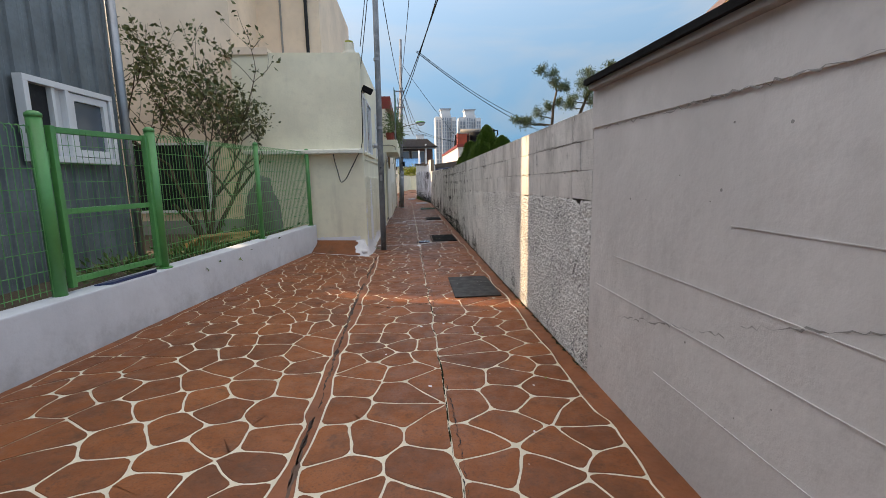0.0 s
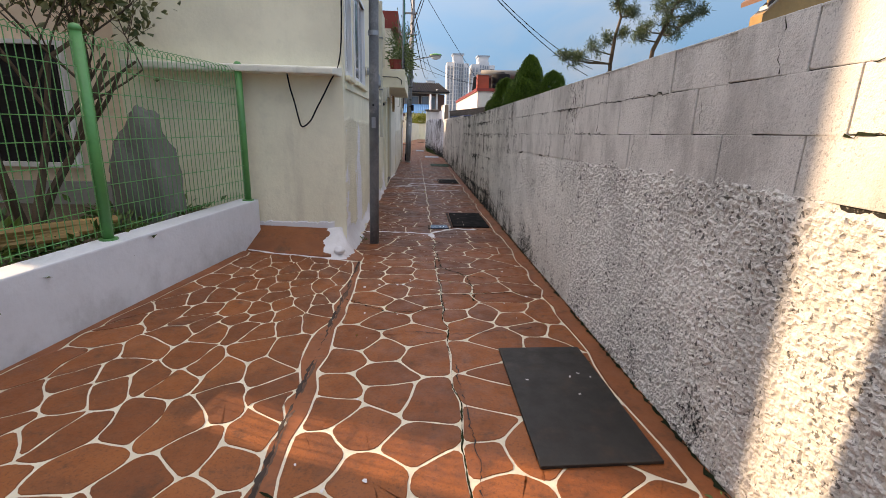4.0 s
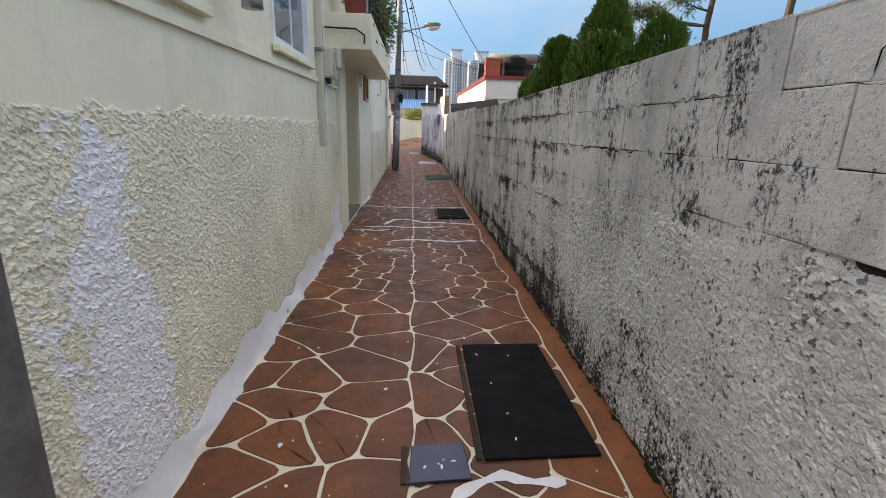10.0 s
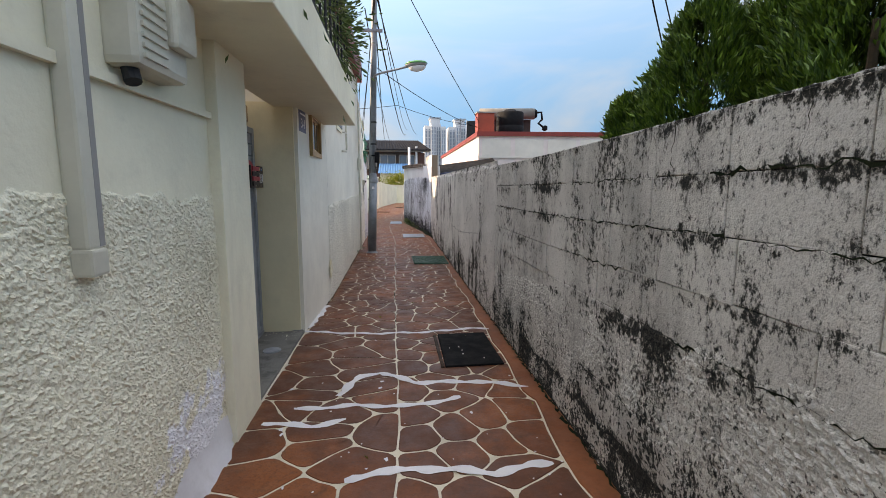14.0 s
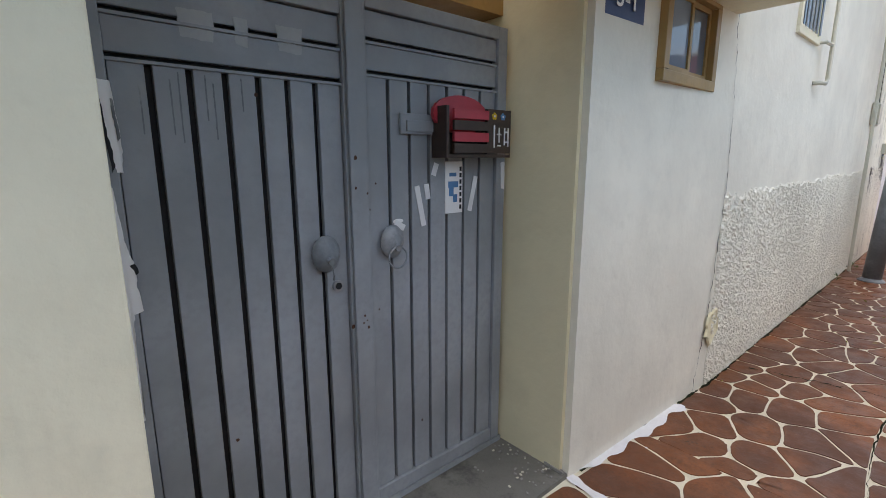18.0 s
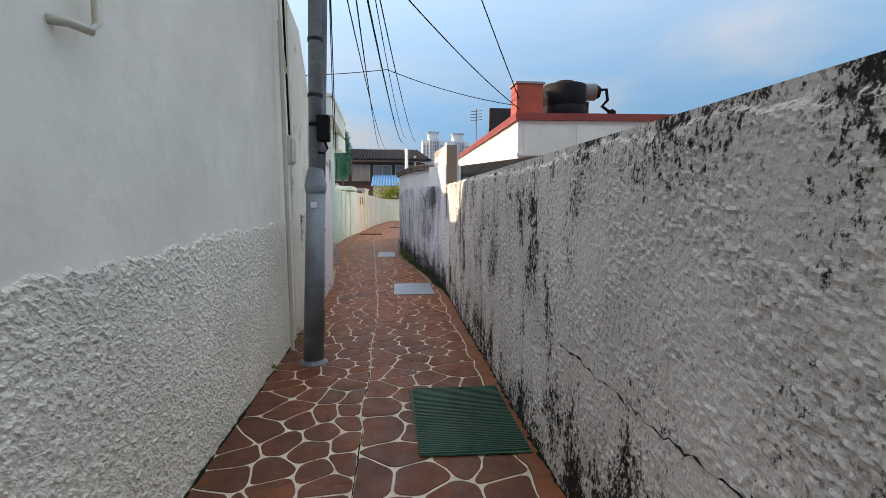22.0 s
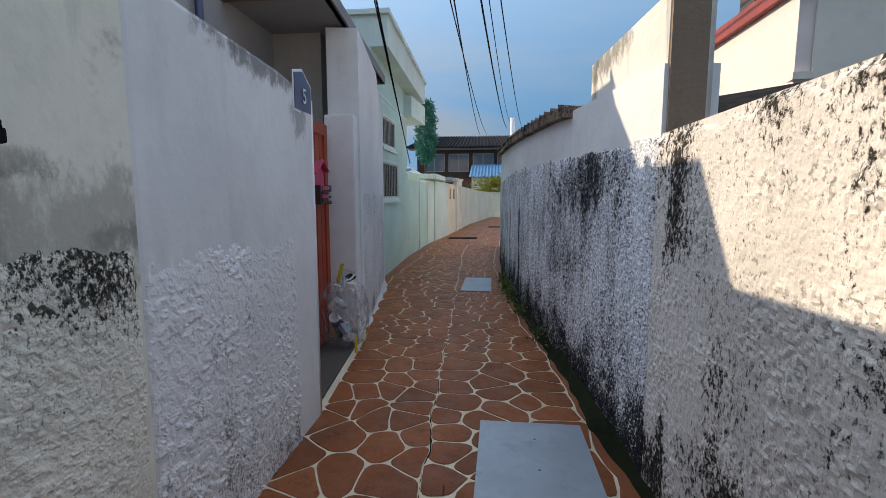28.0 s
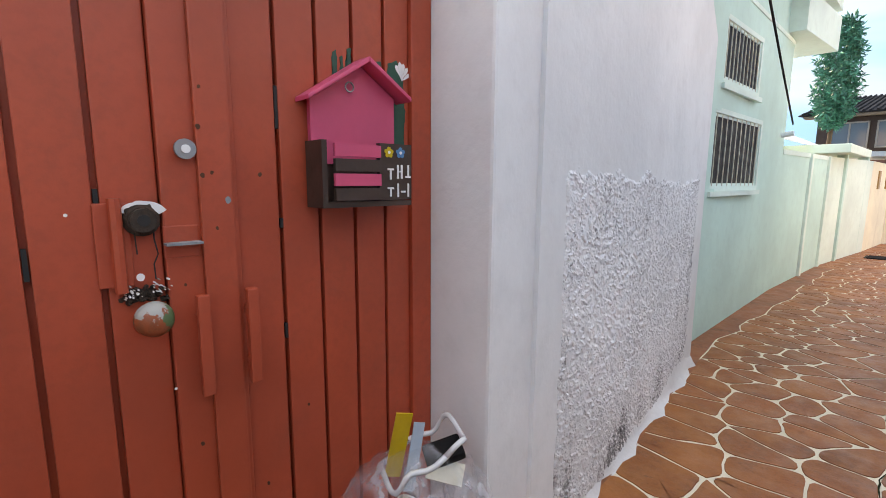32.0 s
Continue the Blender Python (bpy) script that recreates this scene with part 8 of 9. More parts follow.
# ---- mint house details ----
def barred(y0, y1, z0, z1, x):
    # panes are plain black too, standing in for the unlit interior
    w = framed_window(mint, x, y0, y1, z0, z1, M["mint_pale"], (M["dark"],), split=False, rim=0.045, depth=0.10)
    part("sill", box(x, y0 - 0.06, z0 - 0.09, x + 0.035, y1 + 0.06, z0 - 0.046), M["mint_pale"], w)
    n = 10
    for k in range(n):
        y = y0 + (y1 - y0) * (k + 0.5) / n
        part("bar", rod((x - 0.004, y, z0), (x - 0.004, y, z1), 0.005, 6), M["old_white"], w)


barred(30.74, 32.08, 1.36, 1.98, -1.392)
barred(30.85, 31.84, 2.27, 2.74, -1.392)
part("floor_band", prism([(-1.352, 30.06), (-1.452, 33.42), (-1.5, 33.42), (-1.5, 30.06)], 3.02, 3.06), M["mint_pale"], mint)
part("lower_cornice", prism([(-1.28, 33.0), (-1.2, 34.4), (-4, 34.4), (-4, 33.0)], 3.08, 3.5), M["mint_pale"], mint)
part("cornice_cap", prism([(-1.06, 30.0), (-1.18, 34.55), (-4, 34.55), (-4, 30.0)], 4.05, 4.12), M["mint_pale"], mint)
part("bracket_lamp", rod((-1.45, 33.2, 1.95), (-1.33, 33.2, 1.97), 0.03, 10), M["upvc"], mint)
for y in (34.85, 36.05):
    x = -1.46 + 0.06 * (y - 33.4) / 2.7
    part("post", box(x - 0.02, y - 0.06, 0, x + 0.035, y + 0.06, 1.80), M["mint_pale"], mint_wall, bevel=0.006)
part("coping", slab((-1.39, 36.1), (-1.45, 33.4), -0.17, 1.74, [(0, 1.80), (1, 1.80)]), M["mint_pale"], mint_wall)
mg = structure("gate_house", "mint gate canopy on posts with a flat roof", "gate canopy")
part("roof", box(-2.6, 36.1, 1.86, -1.15, 38.6, 2.0), M["mint_pale"], mg, bevel=0.01)
part("post", box(-1.42, 36.9, 0, -1.28, 37.05, 1.86), M["mint"], mg)
part("post", box(-1.32, 38.4, 0, -1.16, 38.6, 1.86), M["mint"], mg)
shed_roof = thing("corrugated_porch_roof", -2.2, 36, 2.0, "white corrugated sheet roof over the mint yard", "roof")
bm = bmesh.new()
prev = None
for k in range(49):
    y = 34.0 + 0.075 * k
    up_ = 0.025 * (k % 2)
    cur = [bm.verts.new((-1.65, y, 1.98 + up_)), bm.verts.new((-3.2, y, 2.75 + up_))]
    if prev:
        bm.faces.new((prev[0], prev[1], cur[1], cur[0]))
    prev = cur
part("sheet", bm, M["upvc"], shed_roof)
tree2 = thing("tinsel_tree", -1.7, 37.4, 1.9, "tall slim artificial tree in bright teal green", "tree")
part("trunk", rod((-1.62, 37.2, 1.4), (-1.60, 37.2, 2.4), 0.035, 8), M["bark"], tree2)
rgt = np.random.default_rng(40)
s = rgt.uniform(0, 1, 5200)
a = rgt.uniform(0, 2 * np.pi, 5200)
r_ = (0.30 * np.clip(np.minimum(s * 4 + 0.3, (1 - s) * 3 + 0.45), 0, 1)) * np.sqrt(rgt.uniform(0.1, 1, 5200)) * (1 + 0.2 * np.sin(a * 4 + s * 21))
leaves(np.stack([-1.60 + r_ * np.cos(a), 37.2 + r_ * np.sin(a), 2.35 + 1.85 * s], 1), 0.11, M["teal_leaf"], "foliage", tree2, 41, slim=0.3)

# ---- far bend: cream walls, dark gate, yellow shrub, tiled house, towers ----
fg = thing("dark_gate", -0.95, 41.3, 0, "dark grey gate between the far cream walls", "gate")
part("leaf", slab((-0.93, 41.9), (-1.0, 41.0), 0.02, 0.05, [(0, 1.72), (1, 1.72)]), M["grey_gate"], fg)
for y in (40.85, 42.05):
    x = along(LEFT, y)
    part("pier", box(x - 0.1, y - 0.14, 0, x + 0.06, y + 0.14, 1.95), M["white_wall"], fg, bevel=0.01)
    part("pier_cap", box(x - 0.16, y - 0.2, 1.95, x + 0.10, y + 0.2, 2.03), M["white_wall"], fg)
part("porch_roof", box(-1.9, 39.0, 1.9, -0.95, 40.9, 2.0), M["steel_blue"], fg)
for y in (39.4, 40.2):
    x = along(LEFT, y) + 0.01
    part("small_window", box(x - 0.02, y, 1.25, x + 0.012, y + 0.3, 1.62), M["wood"], fg)
tuft("yellow_shrub", 3200, (0.55, 54.5, 1.75), (0.65, 0.4, 0.36), M["yellow_leaf"], 0.16, "yellow-green shrub over the far wall", 61)
for x0, y0, x1, y1 in ((-0.95, 37.75, -0.05, 38.2), (0.25, 43.0, 0.85, 43.5)):
    cover(x0, y0, x1, y1, M["black"], "dark steel drain cover in the far paving")
th = thing("tiled_house", 0, 62, 0, "two-storey brick house with a black tiled roof", "house")
part("wall", box(-6, 62, 0, 3.4, 70, 5.0), M["brick_far"], th)
part("upper_band", box(-6, 61.85, 2.9, 1.2, 62.0, 5.0), M["brown_wood"], th)
for k in range(4):
    w_ = part("window", box(-5.3 + 2.0 * k, 61.72, 3.3, -3.7 + 2.0 * k, 61.8, 4.7), M["glass"], th)
    for b in ((-5.35, 3.25, -3.65, 3.33), (-5.35, 4.66, -3.65, 4.74), (-5.35, 3.3, -5.27, 4.7), (-3.73, 3.3, -3.65, 4.7), (-4.54, 3.3, -4.46, 4.7)):
        part("frame", box(b[0] + 2.0 * k, 61.66, b[1], b[2] + 2.0 * k, 61.74, b[3]), M["concrete"], w_)
part("eave", box(-6.6, 61.2, 5.04, 3.9, 62, 5.15), M["concrete"], th)
roof = part("roof", prism([(-6.8, 60.9), (4.0, 60.9), (2.8, 65), (-5.8, 65)], 5.15, [5.22, 5.22, 6.5, 6.5]), M["roof_tile"], th)
for k in range(36):
    x = -6.6 + 0.298 * k
    part("roof_tile", rod((x, 60.85, 5.25), (x + (-1.4 - x) * 0.2, 64.95, 6.52), 0.06, 6), M["roof_tile"], roof)
part("downpipe", rod((2.5, 61.5, 0), (2.5, 61.5, 5.6), 0.12, 10), M["upvc"], th, "white pipe")
br = thing("blue_roof_shed", 0, 58, 0, "low shed with a blue corrugated roof", "shed")
part("wall", box(-1.2, 57, 0, 1.65, 60, 2.65), M["cream"], br)
bm = bmesh.new()
prev = None
for k in range(27):
    x = -1.35 + 0.12 * k
    u_ = 0.05 * (k % 2)
    cur = [bm.verts.new((x, 56.3, 2.62 + u_)), bm.verts.new((x, 60.2, 3.72 + u_))]
    if prev:
        bm.faces.new((prev[0], prev[1], cur[1], cur[0]))
    prev = cur
part("roof", bm, M["blue_roof"], br)
wp = thing("white_vent_pipe", 0.84, 35.25, 0, "white vent pipe rising behind the mottled wall", "pipe")
part("pipe", rod((0.95, 35.3, 0), (0.93, 35.3, 3.36), 0.06, 12), M["upvc"], wp, smooth=True)


def tower(x, y, w, h, seed):
    """A far apartment tower: slab wings, balcony bands, window columns, roof crown."""
    t = thing("apartment_tower", x, y, 0, "pale high-rise apartment tower in the distance", "tower", "far towers")
    for k, (ox, ow, hh) in enumerate(((-0.5, 0.30, 0.97), (-0.2, 0.24, 1.0), (0.04, 0.24, 1.0), (0.28, 0.22, 0.95))):
        wing = part("wing", box(x + ox * w, y - (k % 2) * 4, 0, x + (ox + ow) * w, y + 20, h * hh), M["tower"], t)
        for c in range(2):
            cx = x + (ox + ow * (0.18 + 0.46 * c)) * w
            part("window_column", box(cx, y - (k % 2) * 4 - 0.35, 4, cx + ow * w * 0.22, y - (k % 2) * 4 - 0.02, h * hh - 3), M["tower_glass"], wing)
        bm = bmesh.new()
        z = 4.0
        while z < h * hh - 3:
            box(x + ox * w, y - (k % 2) * 4 - 0.7, z, x + (ox + ow * 0.96) * w, y - (k % 2) * 4, z + 0.55, bm)
            z += 3.0
        tagged(part("floor_band", bm, M["tower"], wing), kind="stuff")
    part("crown", box(x - 0.22 * w, y + 1, h, x + 0.24 * w, y + 14, h + 4.5), M["tower"], t)
    part("crown_roof", box(x - 0.27 * w, y, h + 4.5, x + 0.29 * w, y + 15, h + 5.5), M["steel_blue"], t)


tower(35.2, 420, 18, 55, 1)
tower(57.5, 426, 19, 55, 2)
tower(16.5, 560, 17, 45, 3)
tower(8, 600, 12, 38, 4)

# ---- house R behind the right wall ----
hr = thing("pink_house", 4, 29, 0, "pale pink house with dark red roof edge and rooftop tanks", "house")
part("wall", prism([(3.0, 27.4), (9.0, 27.0), (9.0, 40), (3.05, 40)], 0, 3.1), M["pink_wall"], hr)
part("red_edge", prism([(2.93, 27.32), (9.05, 26.92), (9.05, 40.1), (2.98, 40.1)], 3.1, 3.24), M["red_trim"], hr, "dark red roof edge")
for k in range(5):
    x = 3.12 + 1.1 * k
    part("wall_panel", slab((x + 0.95, 27.39 - 0.0667 * (x + 0.95 - 3)), (x, 27.39 - 0.0667 * (x - 3)), 0.02, 2.42, [(0, 3.0), (1, 3.0)]), M["pink_panel"], hr)
part("string_course", prism([(2.97, 27.36), (9.0, 26.96), (9.0, 27.1), (3.0, 27.5)], 2.38, 2.44), M["pink_panel"], hr)
ch = thing("red_chimney", 3.1, 27.8, 3.24, "square brick-red rooftop block", "chimney")
part("block", box(2.98, 27.48, 3.24, 3.54, 27.96, 3.86), M["red_gate"], ch, bevel=0.01)
part("cap", box(2.95, 27.45, 3.86, 3.57, 27.99, 3.90), M["concrete"], ch)
tk = thing("water_tank", 4.1, 28, 3.24, "black ribbed plastic rooftop water tank", "water tank")
part("body", lathe(4.21, 28.05, [(0.46, 3.24), (0.475, 3.28), (0.47, 3.5), (0.462, 3.51), (0.47, 3.52), (0.468, 3.94), (0.45, 3.97), (0.22, 4.02), (0.2, 4.02), (0.2, 4.06), (0.05, 4.07)], 32), M["tank"], tk, smooth=True)
so = thing("solar_heater", 5, 29.4, 3.3, "silver solar water heater cylinder on a frame", "solar heater")
part("cylinder", rod((3.35, 29.2, 4.08), (5.35, 29.05, 4.10), 0.20, 24), M["solar"], so, smooth=True)
part("end_cap", rod((5.35, 29.05, 4.10), (5.46, 29.04, 4.10), 0.19, 24, 0.13), M["black"], so)
for x in (3.7, 4.9):
    part("leg", rod((x, 29.2, 3.24), (x, 29.2, 4.1), 0.03), M["wood"], so)
part("pipe", tube([(5.45, 29.0, 4.14), (5.62, 29.0, 4.16), (5.66, 29.0, 3.9), (5.5, 28.95, 3.75), (5.72, 28.95, 3.6)], 0.04, 8), M["black"], so, smooth=True)
part("valve", lathe(5.75, 28.95, [(0.03, 3.48), (0.1, 3.52), (0.1, 3.64), (0.03, 3.68)], 12), M["black"], so)
part("housing", box(3.55, 29.25, 3.26, 5.3, 29.6, 3.92), M["brown_wood"], so, "dark collector housing", bevel=0.02)
panel = part("panel", prism([(3.10, 30.9), (3.82, 30.9), (3.96, 31.5), (3.24, 31.5)], [3.24, 3.24, 4.10, 4.10], [3.29, 3.29, 4.15, 4.15]), M["tank"], so, "dark glazed collector panel")
for q in ((3.07, 3.11), (3.81, 3.85)):
    part("panel_rail", prism([(q[0], 30.88), (q[1], 30.88), (q[1] + 0.14, 31.52), (q[0] + 0.14, 31.52)], [3.24, 3.24, 4.11, 4.11], [3.31, 3.31, 4.18, 4.18]), M["galv"], panel)
an = thing("roof_antenna", 2.5, 33, 3.2, "thin grey rooftop television aerial", "aerial")
part("mast", rod((3.3, 34, 3.2), (3.3, 34, 4.6), 0.02, 6), M["steel"], an)
for k in range(4):
    part("rod", rod((3.1, 34, 4.2 + 0.1 * k), (3.5, 34, 4.25 + 0.1 * k), 0.012, 5), M["steel"], an)
lean = thing("lean_to_roof", 2, 26.5, 1.7, "black tarred lean-to roof behind the wall", "roof")
part("sheet", prism([(1.46, 25.9), (3.2, 24.6), (3.4, 27.0), (1.46, 27.2)], [1.72, 1.78, 2.30, 2.05], [1.76, 1.82, 2.36, 2.10]), M["black"], lean)
part("blue_edge", tube([(1.48, 25.88, 1.80), (2.4, 25.2, 1.9), (3.2, 24.6, 1.86)], 0.022, 8), M["navy"], lean, "blue tarpaulin edge")
# Black block stands in for the shaded gap beneath the sheet.
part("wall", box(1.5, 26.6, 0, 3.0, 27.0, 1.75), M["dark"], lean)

# roof edge of the mottled outbuilding
for k in range(1, len(D_LINE) - 1):
    a, b = D_LINE[k], D_LINE[k + 1]
    f = 0.35 if k == 1 else 0
    part("roof_edge", prism([(a[0] - 0.07, a[1]), (b[0] - 0.07, b[1]), (b[0] + 0.9, b[1]), (a[0] + 0.9, a[1])], [D_TOP[k] - 0.035, D_TOP[k + 1] - 0.035, D_TOP[k + 1] - 0.12, D_TOP[k] - 0.12], [D_TOP[k] + 0.045, D_TOP[k + 1] + 0.045, D_TOP[k + 1] - 0.06, D_TOP[k] - 0.06]), M["brown_edge"], mottled_wall, "weathered corrugated cement roof edge")
    n = int((Vector(b) - Vector(a)).length / 0.18)
    for q in range(n):
        c = Vector(a).lerp(Vector(b), (q + 0.5) / n)
        zt = D_TOP[k] + (D_TOP[k + 1] - D_TOP[k]) * (q + 0.5) / n + 0.05
        part("roof_wave", rod((c.x - 0.085, c.y, zt), (c.x + 0.4, c.y, zt - 0.04), 0.028, 8), M["brown_edge"], mottled_wall)

# ---- blocks of the block wall: three upper courses, all courses near its far end ----
def block_course(zoff, y0, y1, shift, seed, thick):
    r = random.Random(seed)
    y = y0 + shift
    while y < y1:
        ln = r.uniform(0.395, 0.45)
        ye = min(y + ln, y1)
        ys = max(y, y0)
        if ye - ys > 0.08:
            zt0, zt1 = wall_top(ys) - zoff, wall_top(ye) - zoff
            out = r.uniform(-0.002, 0.004)
            bm = slab((WALL_X + 0.003 - out, ye - 0.0025), (WALL_X + 0.003 - out, ys + 0.0025), 0.03, min(zt0, zt1) - thick + 0.003, [(0, zt1 - 0.002), (1, zt0 - 0.002)])
            part("block", bm, M["block"], block_wall, bevel=0.004)
        y = ye


for k in range(3):
    block_course(0.205 * k, 3.09, 16.6, -0.2 * (k % 2), 100 + k, 0.205)
for k in range(3, 8):
    block_course(0.205 * k, (9.6, 11.6, 12.6, 13.0, 13.2)[k - 3], 16.6, -0.15 * (k % 2), 200 + k, 0.205)
rj = random.Random(77)
for k in (1, 2, 3, 4):
    y = 3.3
    while y < 16.4:
        ln = rj.uniform(0.25, 1.1)
        if rj.random() < (0.75 if k < 3 else 0.35) and not (k > 2 and y < 11.0):
            ye = min(16.5, y + ln)
            z0, z1 = wall_top(y) - 0.205 * k, wall_top(ye) - 0.205 * k
            crack(block_wall, [(WALL_X - 0.003, y, z0), (WALL_X - 0.003, (y + ye) / 2, (z0 + z1) / 2 + rj.uniform(-0.006, 0.006)), (WALL_X - 0.003, ye, z1)], rj.uniform(0.003, 0.008), M["moss"], "open_joint")
        y += ln + rj.uniform(0.05, 0.5)
for k in range(26):
    y, c = 3.4 + 0.5 * k + rj.uniform(-0.15, 0.15), rj.choice((0, 0, 1, 2))
    z0 = wall_top(y) - 0.205 * c
    crack(block_wall, [(WALL_X - 0.003, y, z0 - 0.01), (WALL_X - 0.003, y + rj.uniform(-0.012, 0.012), z0 - 0.1), (WALL_X - 0.003, y + rj.uniform(-0.02, 0.02), z0 - 0.2)], rj.uniform(0.002, 0.006), M["moss"], "open_joint")
crack(mould_wall, [(WALL_X - 0.014, 17.0, 1.1), (WALL_X - 0.014, 17.6, 0.85), (WALL_X - 0.014, 18.4, 0.78), (WALL_X - 0.014, 19.2, 0.72), (WALL_X - 0.014, 20.4, 0.75)], 0.009)
crack(mould_wall, [(WALL_X - 0.014, 17.25, 1.62), (WALL_X - 0.014, 17.2, 1.2), (WALL_X - 0.014, 17.35, 0.8), (WALL_X - 0.014, 17.3, 0.1)], 0.004)
crack(mould_wall, [(WALL_X - 0.014, 21.9, 1.1), (WALL_X - 0.014, 21.85, 0.6), (WALL_X - 0.014, 21.9, 0.1)], 0.004)
for seg in ([(WALL_X - 0.004, -1.0, 1.18), (WALL_X - 0.004, 0.6, 1.12), (WALL_X - 0.004, 1.6, 0.85)], [(WALL_X - 0.004, 1.7, 0.78), (WALL_X - 0.004, 2.6, 0.58)], [(WALL_X - 0.014, -1, 1.735), (WALL_X - 0.014, 1.5, 1.728), (WALL_X - 0.014, 2.9, 1.71)]):
    crack(plaster_wall, seg, 0.006, M["concrete"])

# ---- paint strokes, seams and stains on the paving ----
def stroke(pts, width, seed, mat=None, name="paint_stroke", z=0.0085):
    r = random.Random(seed)
    bm = bmesh.new()
    line = []
    for a, b in zip(pts, pts[1:]):
        n = max(3, int((Vector((*b, 0)) - Vector((*a, 0))).length / 0.04))
        line += [Vector((a[0] + (b[0] - a[0]) * k / n, a[1] + (b[1] - a[1]) * k / n, 0)) for k in range(n)]
    line.append(Vector((*pts[-1], 0)))
    prev = None
    ph = r.uniform(0, 6)
    for k, p in enumerate(line):
        w = (line[min(k + 1, len(line) - 1)] - line[max(k - 1, 0)]).normalized()
        s = Vector((w.y, -w.x, 0))
        c = p + s * (0.012 * math.sin(k * 0.7 + ph) + r.uniform(-0.004, 0.004))
        h = width * (0.5 + 0.18 * math.sin(k * 1.3 + ph)) * (0.5 if k in (0, len(line) - 1) else 1)
        zz = z + lie(c.x, c.y)
        cur = [bm.verts.new(c + s * h + up * (zz - 0.002)), bm.verts.new(c + up * zz), bm.verts.new(c - s * h + up * (zz - 0.002))]
        if prev:
            bm.faces.new((prev[0], prev[1], cur[1], cur[0]))
            bm.faces.new((prev[1], prev[2], cur[2], cur[1]))
        prev = cur
    return part(name, bm, mat or M["white_paint"], pavement)


stroke([(-0.68, 9.82), (-0.2, 9.80), (0.18, 9.72), (0.4, 9.98), (0.6, 10.06), (0.85, 10.02)], 0.05, 1)
stroke([(0.18, 9.72), (0.24, 9.5)], 0.07, 2)
stroke([(-0.70, 16.45), (-0.4, 16.36), (0.0, 16.30), (0.5, 16.30), (0.95, 16.38), (1.15, 16.36)], 0.05, 3)
stroke([(0.1, 15.33), (0.35, 15.12), (0.8, 15.10), (1.16, 14.98)], 0.06, 4)
stroke([(0.1, 15.33), (-0.05, 15.28), (-0.2, 14.95)], 0.06, 5)
stroke([(-0.45, 14.78), (-0.1, 14.80), (0.3, 14.76), (0.65, 14.85)], 0.05, 6)
stroke([(-0.6, 14.62), (-0.3, 14.55), (-0.1, 14.62)], 0.05, 7)
stroke([(-0.05, 14.02), (0.3, 14.08), (0.7, 14.0), (1.02, 14.06)], 0.055, 8)
stroke([(-0.97, 8.41), (-1.4, 8.38), (-1.75, 8.40)], 0.04, 9)
stroke([(-0.70, 16.45), (-0.64, 17.0), (-0.62, 17.45)], 0.07, 10)


def ragged(x_of, y0, y1, wide, seed, mat, name, z=0.0052):
    """A broken dirt-filled crack: a ribbon whose width swells and dies away by chance."""
    bm = bmesh.new()
    prev = None
    for k in range(int((y1 - y0) / 0.012)):
        y = y0 + 0.012 * k
        w = wide * max(0.0, 0.35 + 1.1 * noise.noise(Vector((y * 1.7, seed, 0))) + 0.9 * noise.noise(Vector((y * 9, seed, 2.0))) + 0.5 * noise.noise(Vector((y * 31, seed, 4.0))))
        c = x_of(y) + 0.012 * noise.noise(Vector((y * 4, seed, 7.0))) + 0.008 * noise.noise(Vector((y * 17, seed, 9.0)))
        cur = [bm.verts.new((c + q * (w * 0.5 + 0.0006), y, lie(c, y) + z)) for q in (-1, 1)]
        if prev:
            bm.faces.new((prev[0], prev[1], cur[1], cur[0]))
        prev = cur
    return part(name, bm, mat, pavement)


ragged(lambda y: -0.63 + 0.02 * math.sin(y * 0.9), -3.0, 8.4, 0.045, 21.0, M["seam_dirt"], "seam")
ragged(lambda y: -0.62 + 0.02 * math.sin(y * 0.9 + 0.4), -3.0, 8.4, 0.03, 25.0, M["seam_fill"], "seam")
for k, line in enumerate(([(0.29, 7.4), (0.86, 7.48), (1.2, 7.36)], [(0.48, 7.94), (0.51, 7.47), (0.46, 7.25)], [(0.48, 7.94), (0.65, 7.86), (0.82, 7.92)], [(0.22, 9.0), (0.25, 8.2), (0.48, 7.94)], [(-0.6, 7.3), (-0.2, 7.0), (0.24, 7.1)], [(-0.62, 5.2), (-0.3, 5.0), (0.2, 5.1)], [(0.2, 12.3), (0.5, 12.15), (1.0, 12.3)], [(-0.5, 18.3), (0.1, 18.45), (0.9, 18.3)])):
    crack(pavement, [(x, y, 0.0085) for x, y in line], 0.010, M["moss"], axis="z")
for x, y0, y1 in ((0.22, 1.6, 3.2), (0.24, 4.6, 6.2), (0.2, 7.0, 8.4)):
    crack(pavement, [(x, y0, 0.009), (x + 0.02, (y0 + y1) / 2, 0.009), (x - 0.01, y1, 0.009)], 0.005, axis="z")
for x0, x1, y in ((-0.3, 0.9, 6.7), (0.2, 1.1, 7.4), (-0.1, 0.6, 8.35), (0.3, 1.2, 17.3), (-0.5, 0.5, 19.4), (0.2, 1.1, 23.0)):
    crack(pavement, [(x0, y, 0.009), ((x0 + x1) / 2, y - 0.08, 0.009), (x1, y + 0.05, 0.009)], 0.005, axis="z")
crack(pavement, [(WALL_X - 0.012, 3.1, 0.014), (WALL_X - 0.012, 10, 0.014), (WALL_X - 0.012, 25.3, 0.014)], 0.022, M["moss"], "wall_foot_gap", axis="z")

# ---- moss and weeds along the foot of the mottled wall ----
moss_bm = bmesh.new()
prev = None
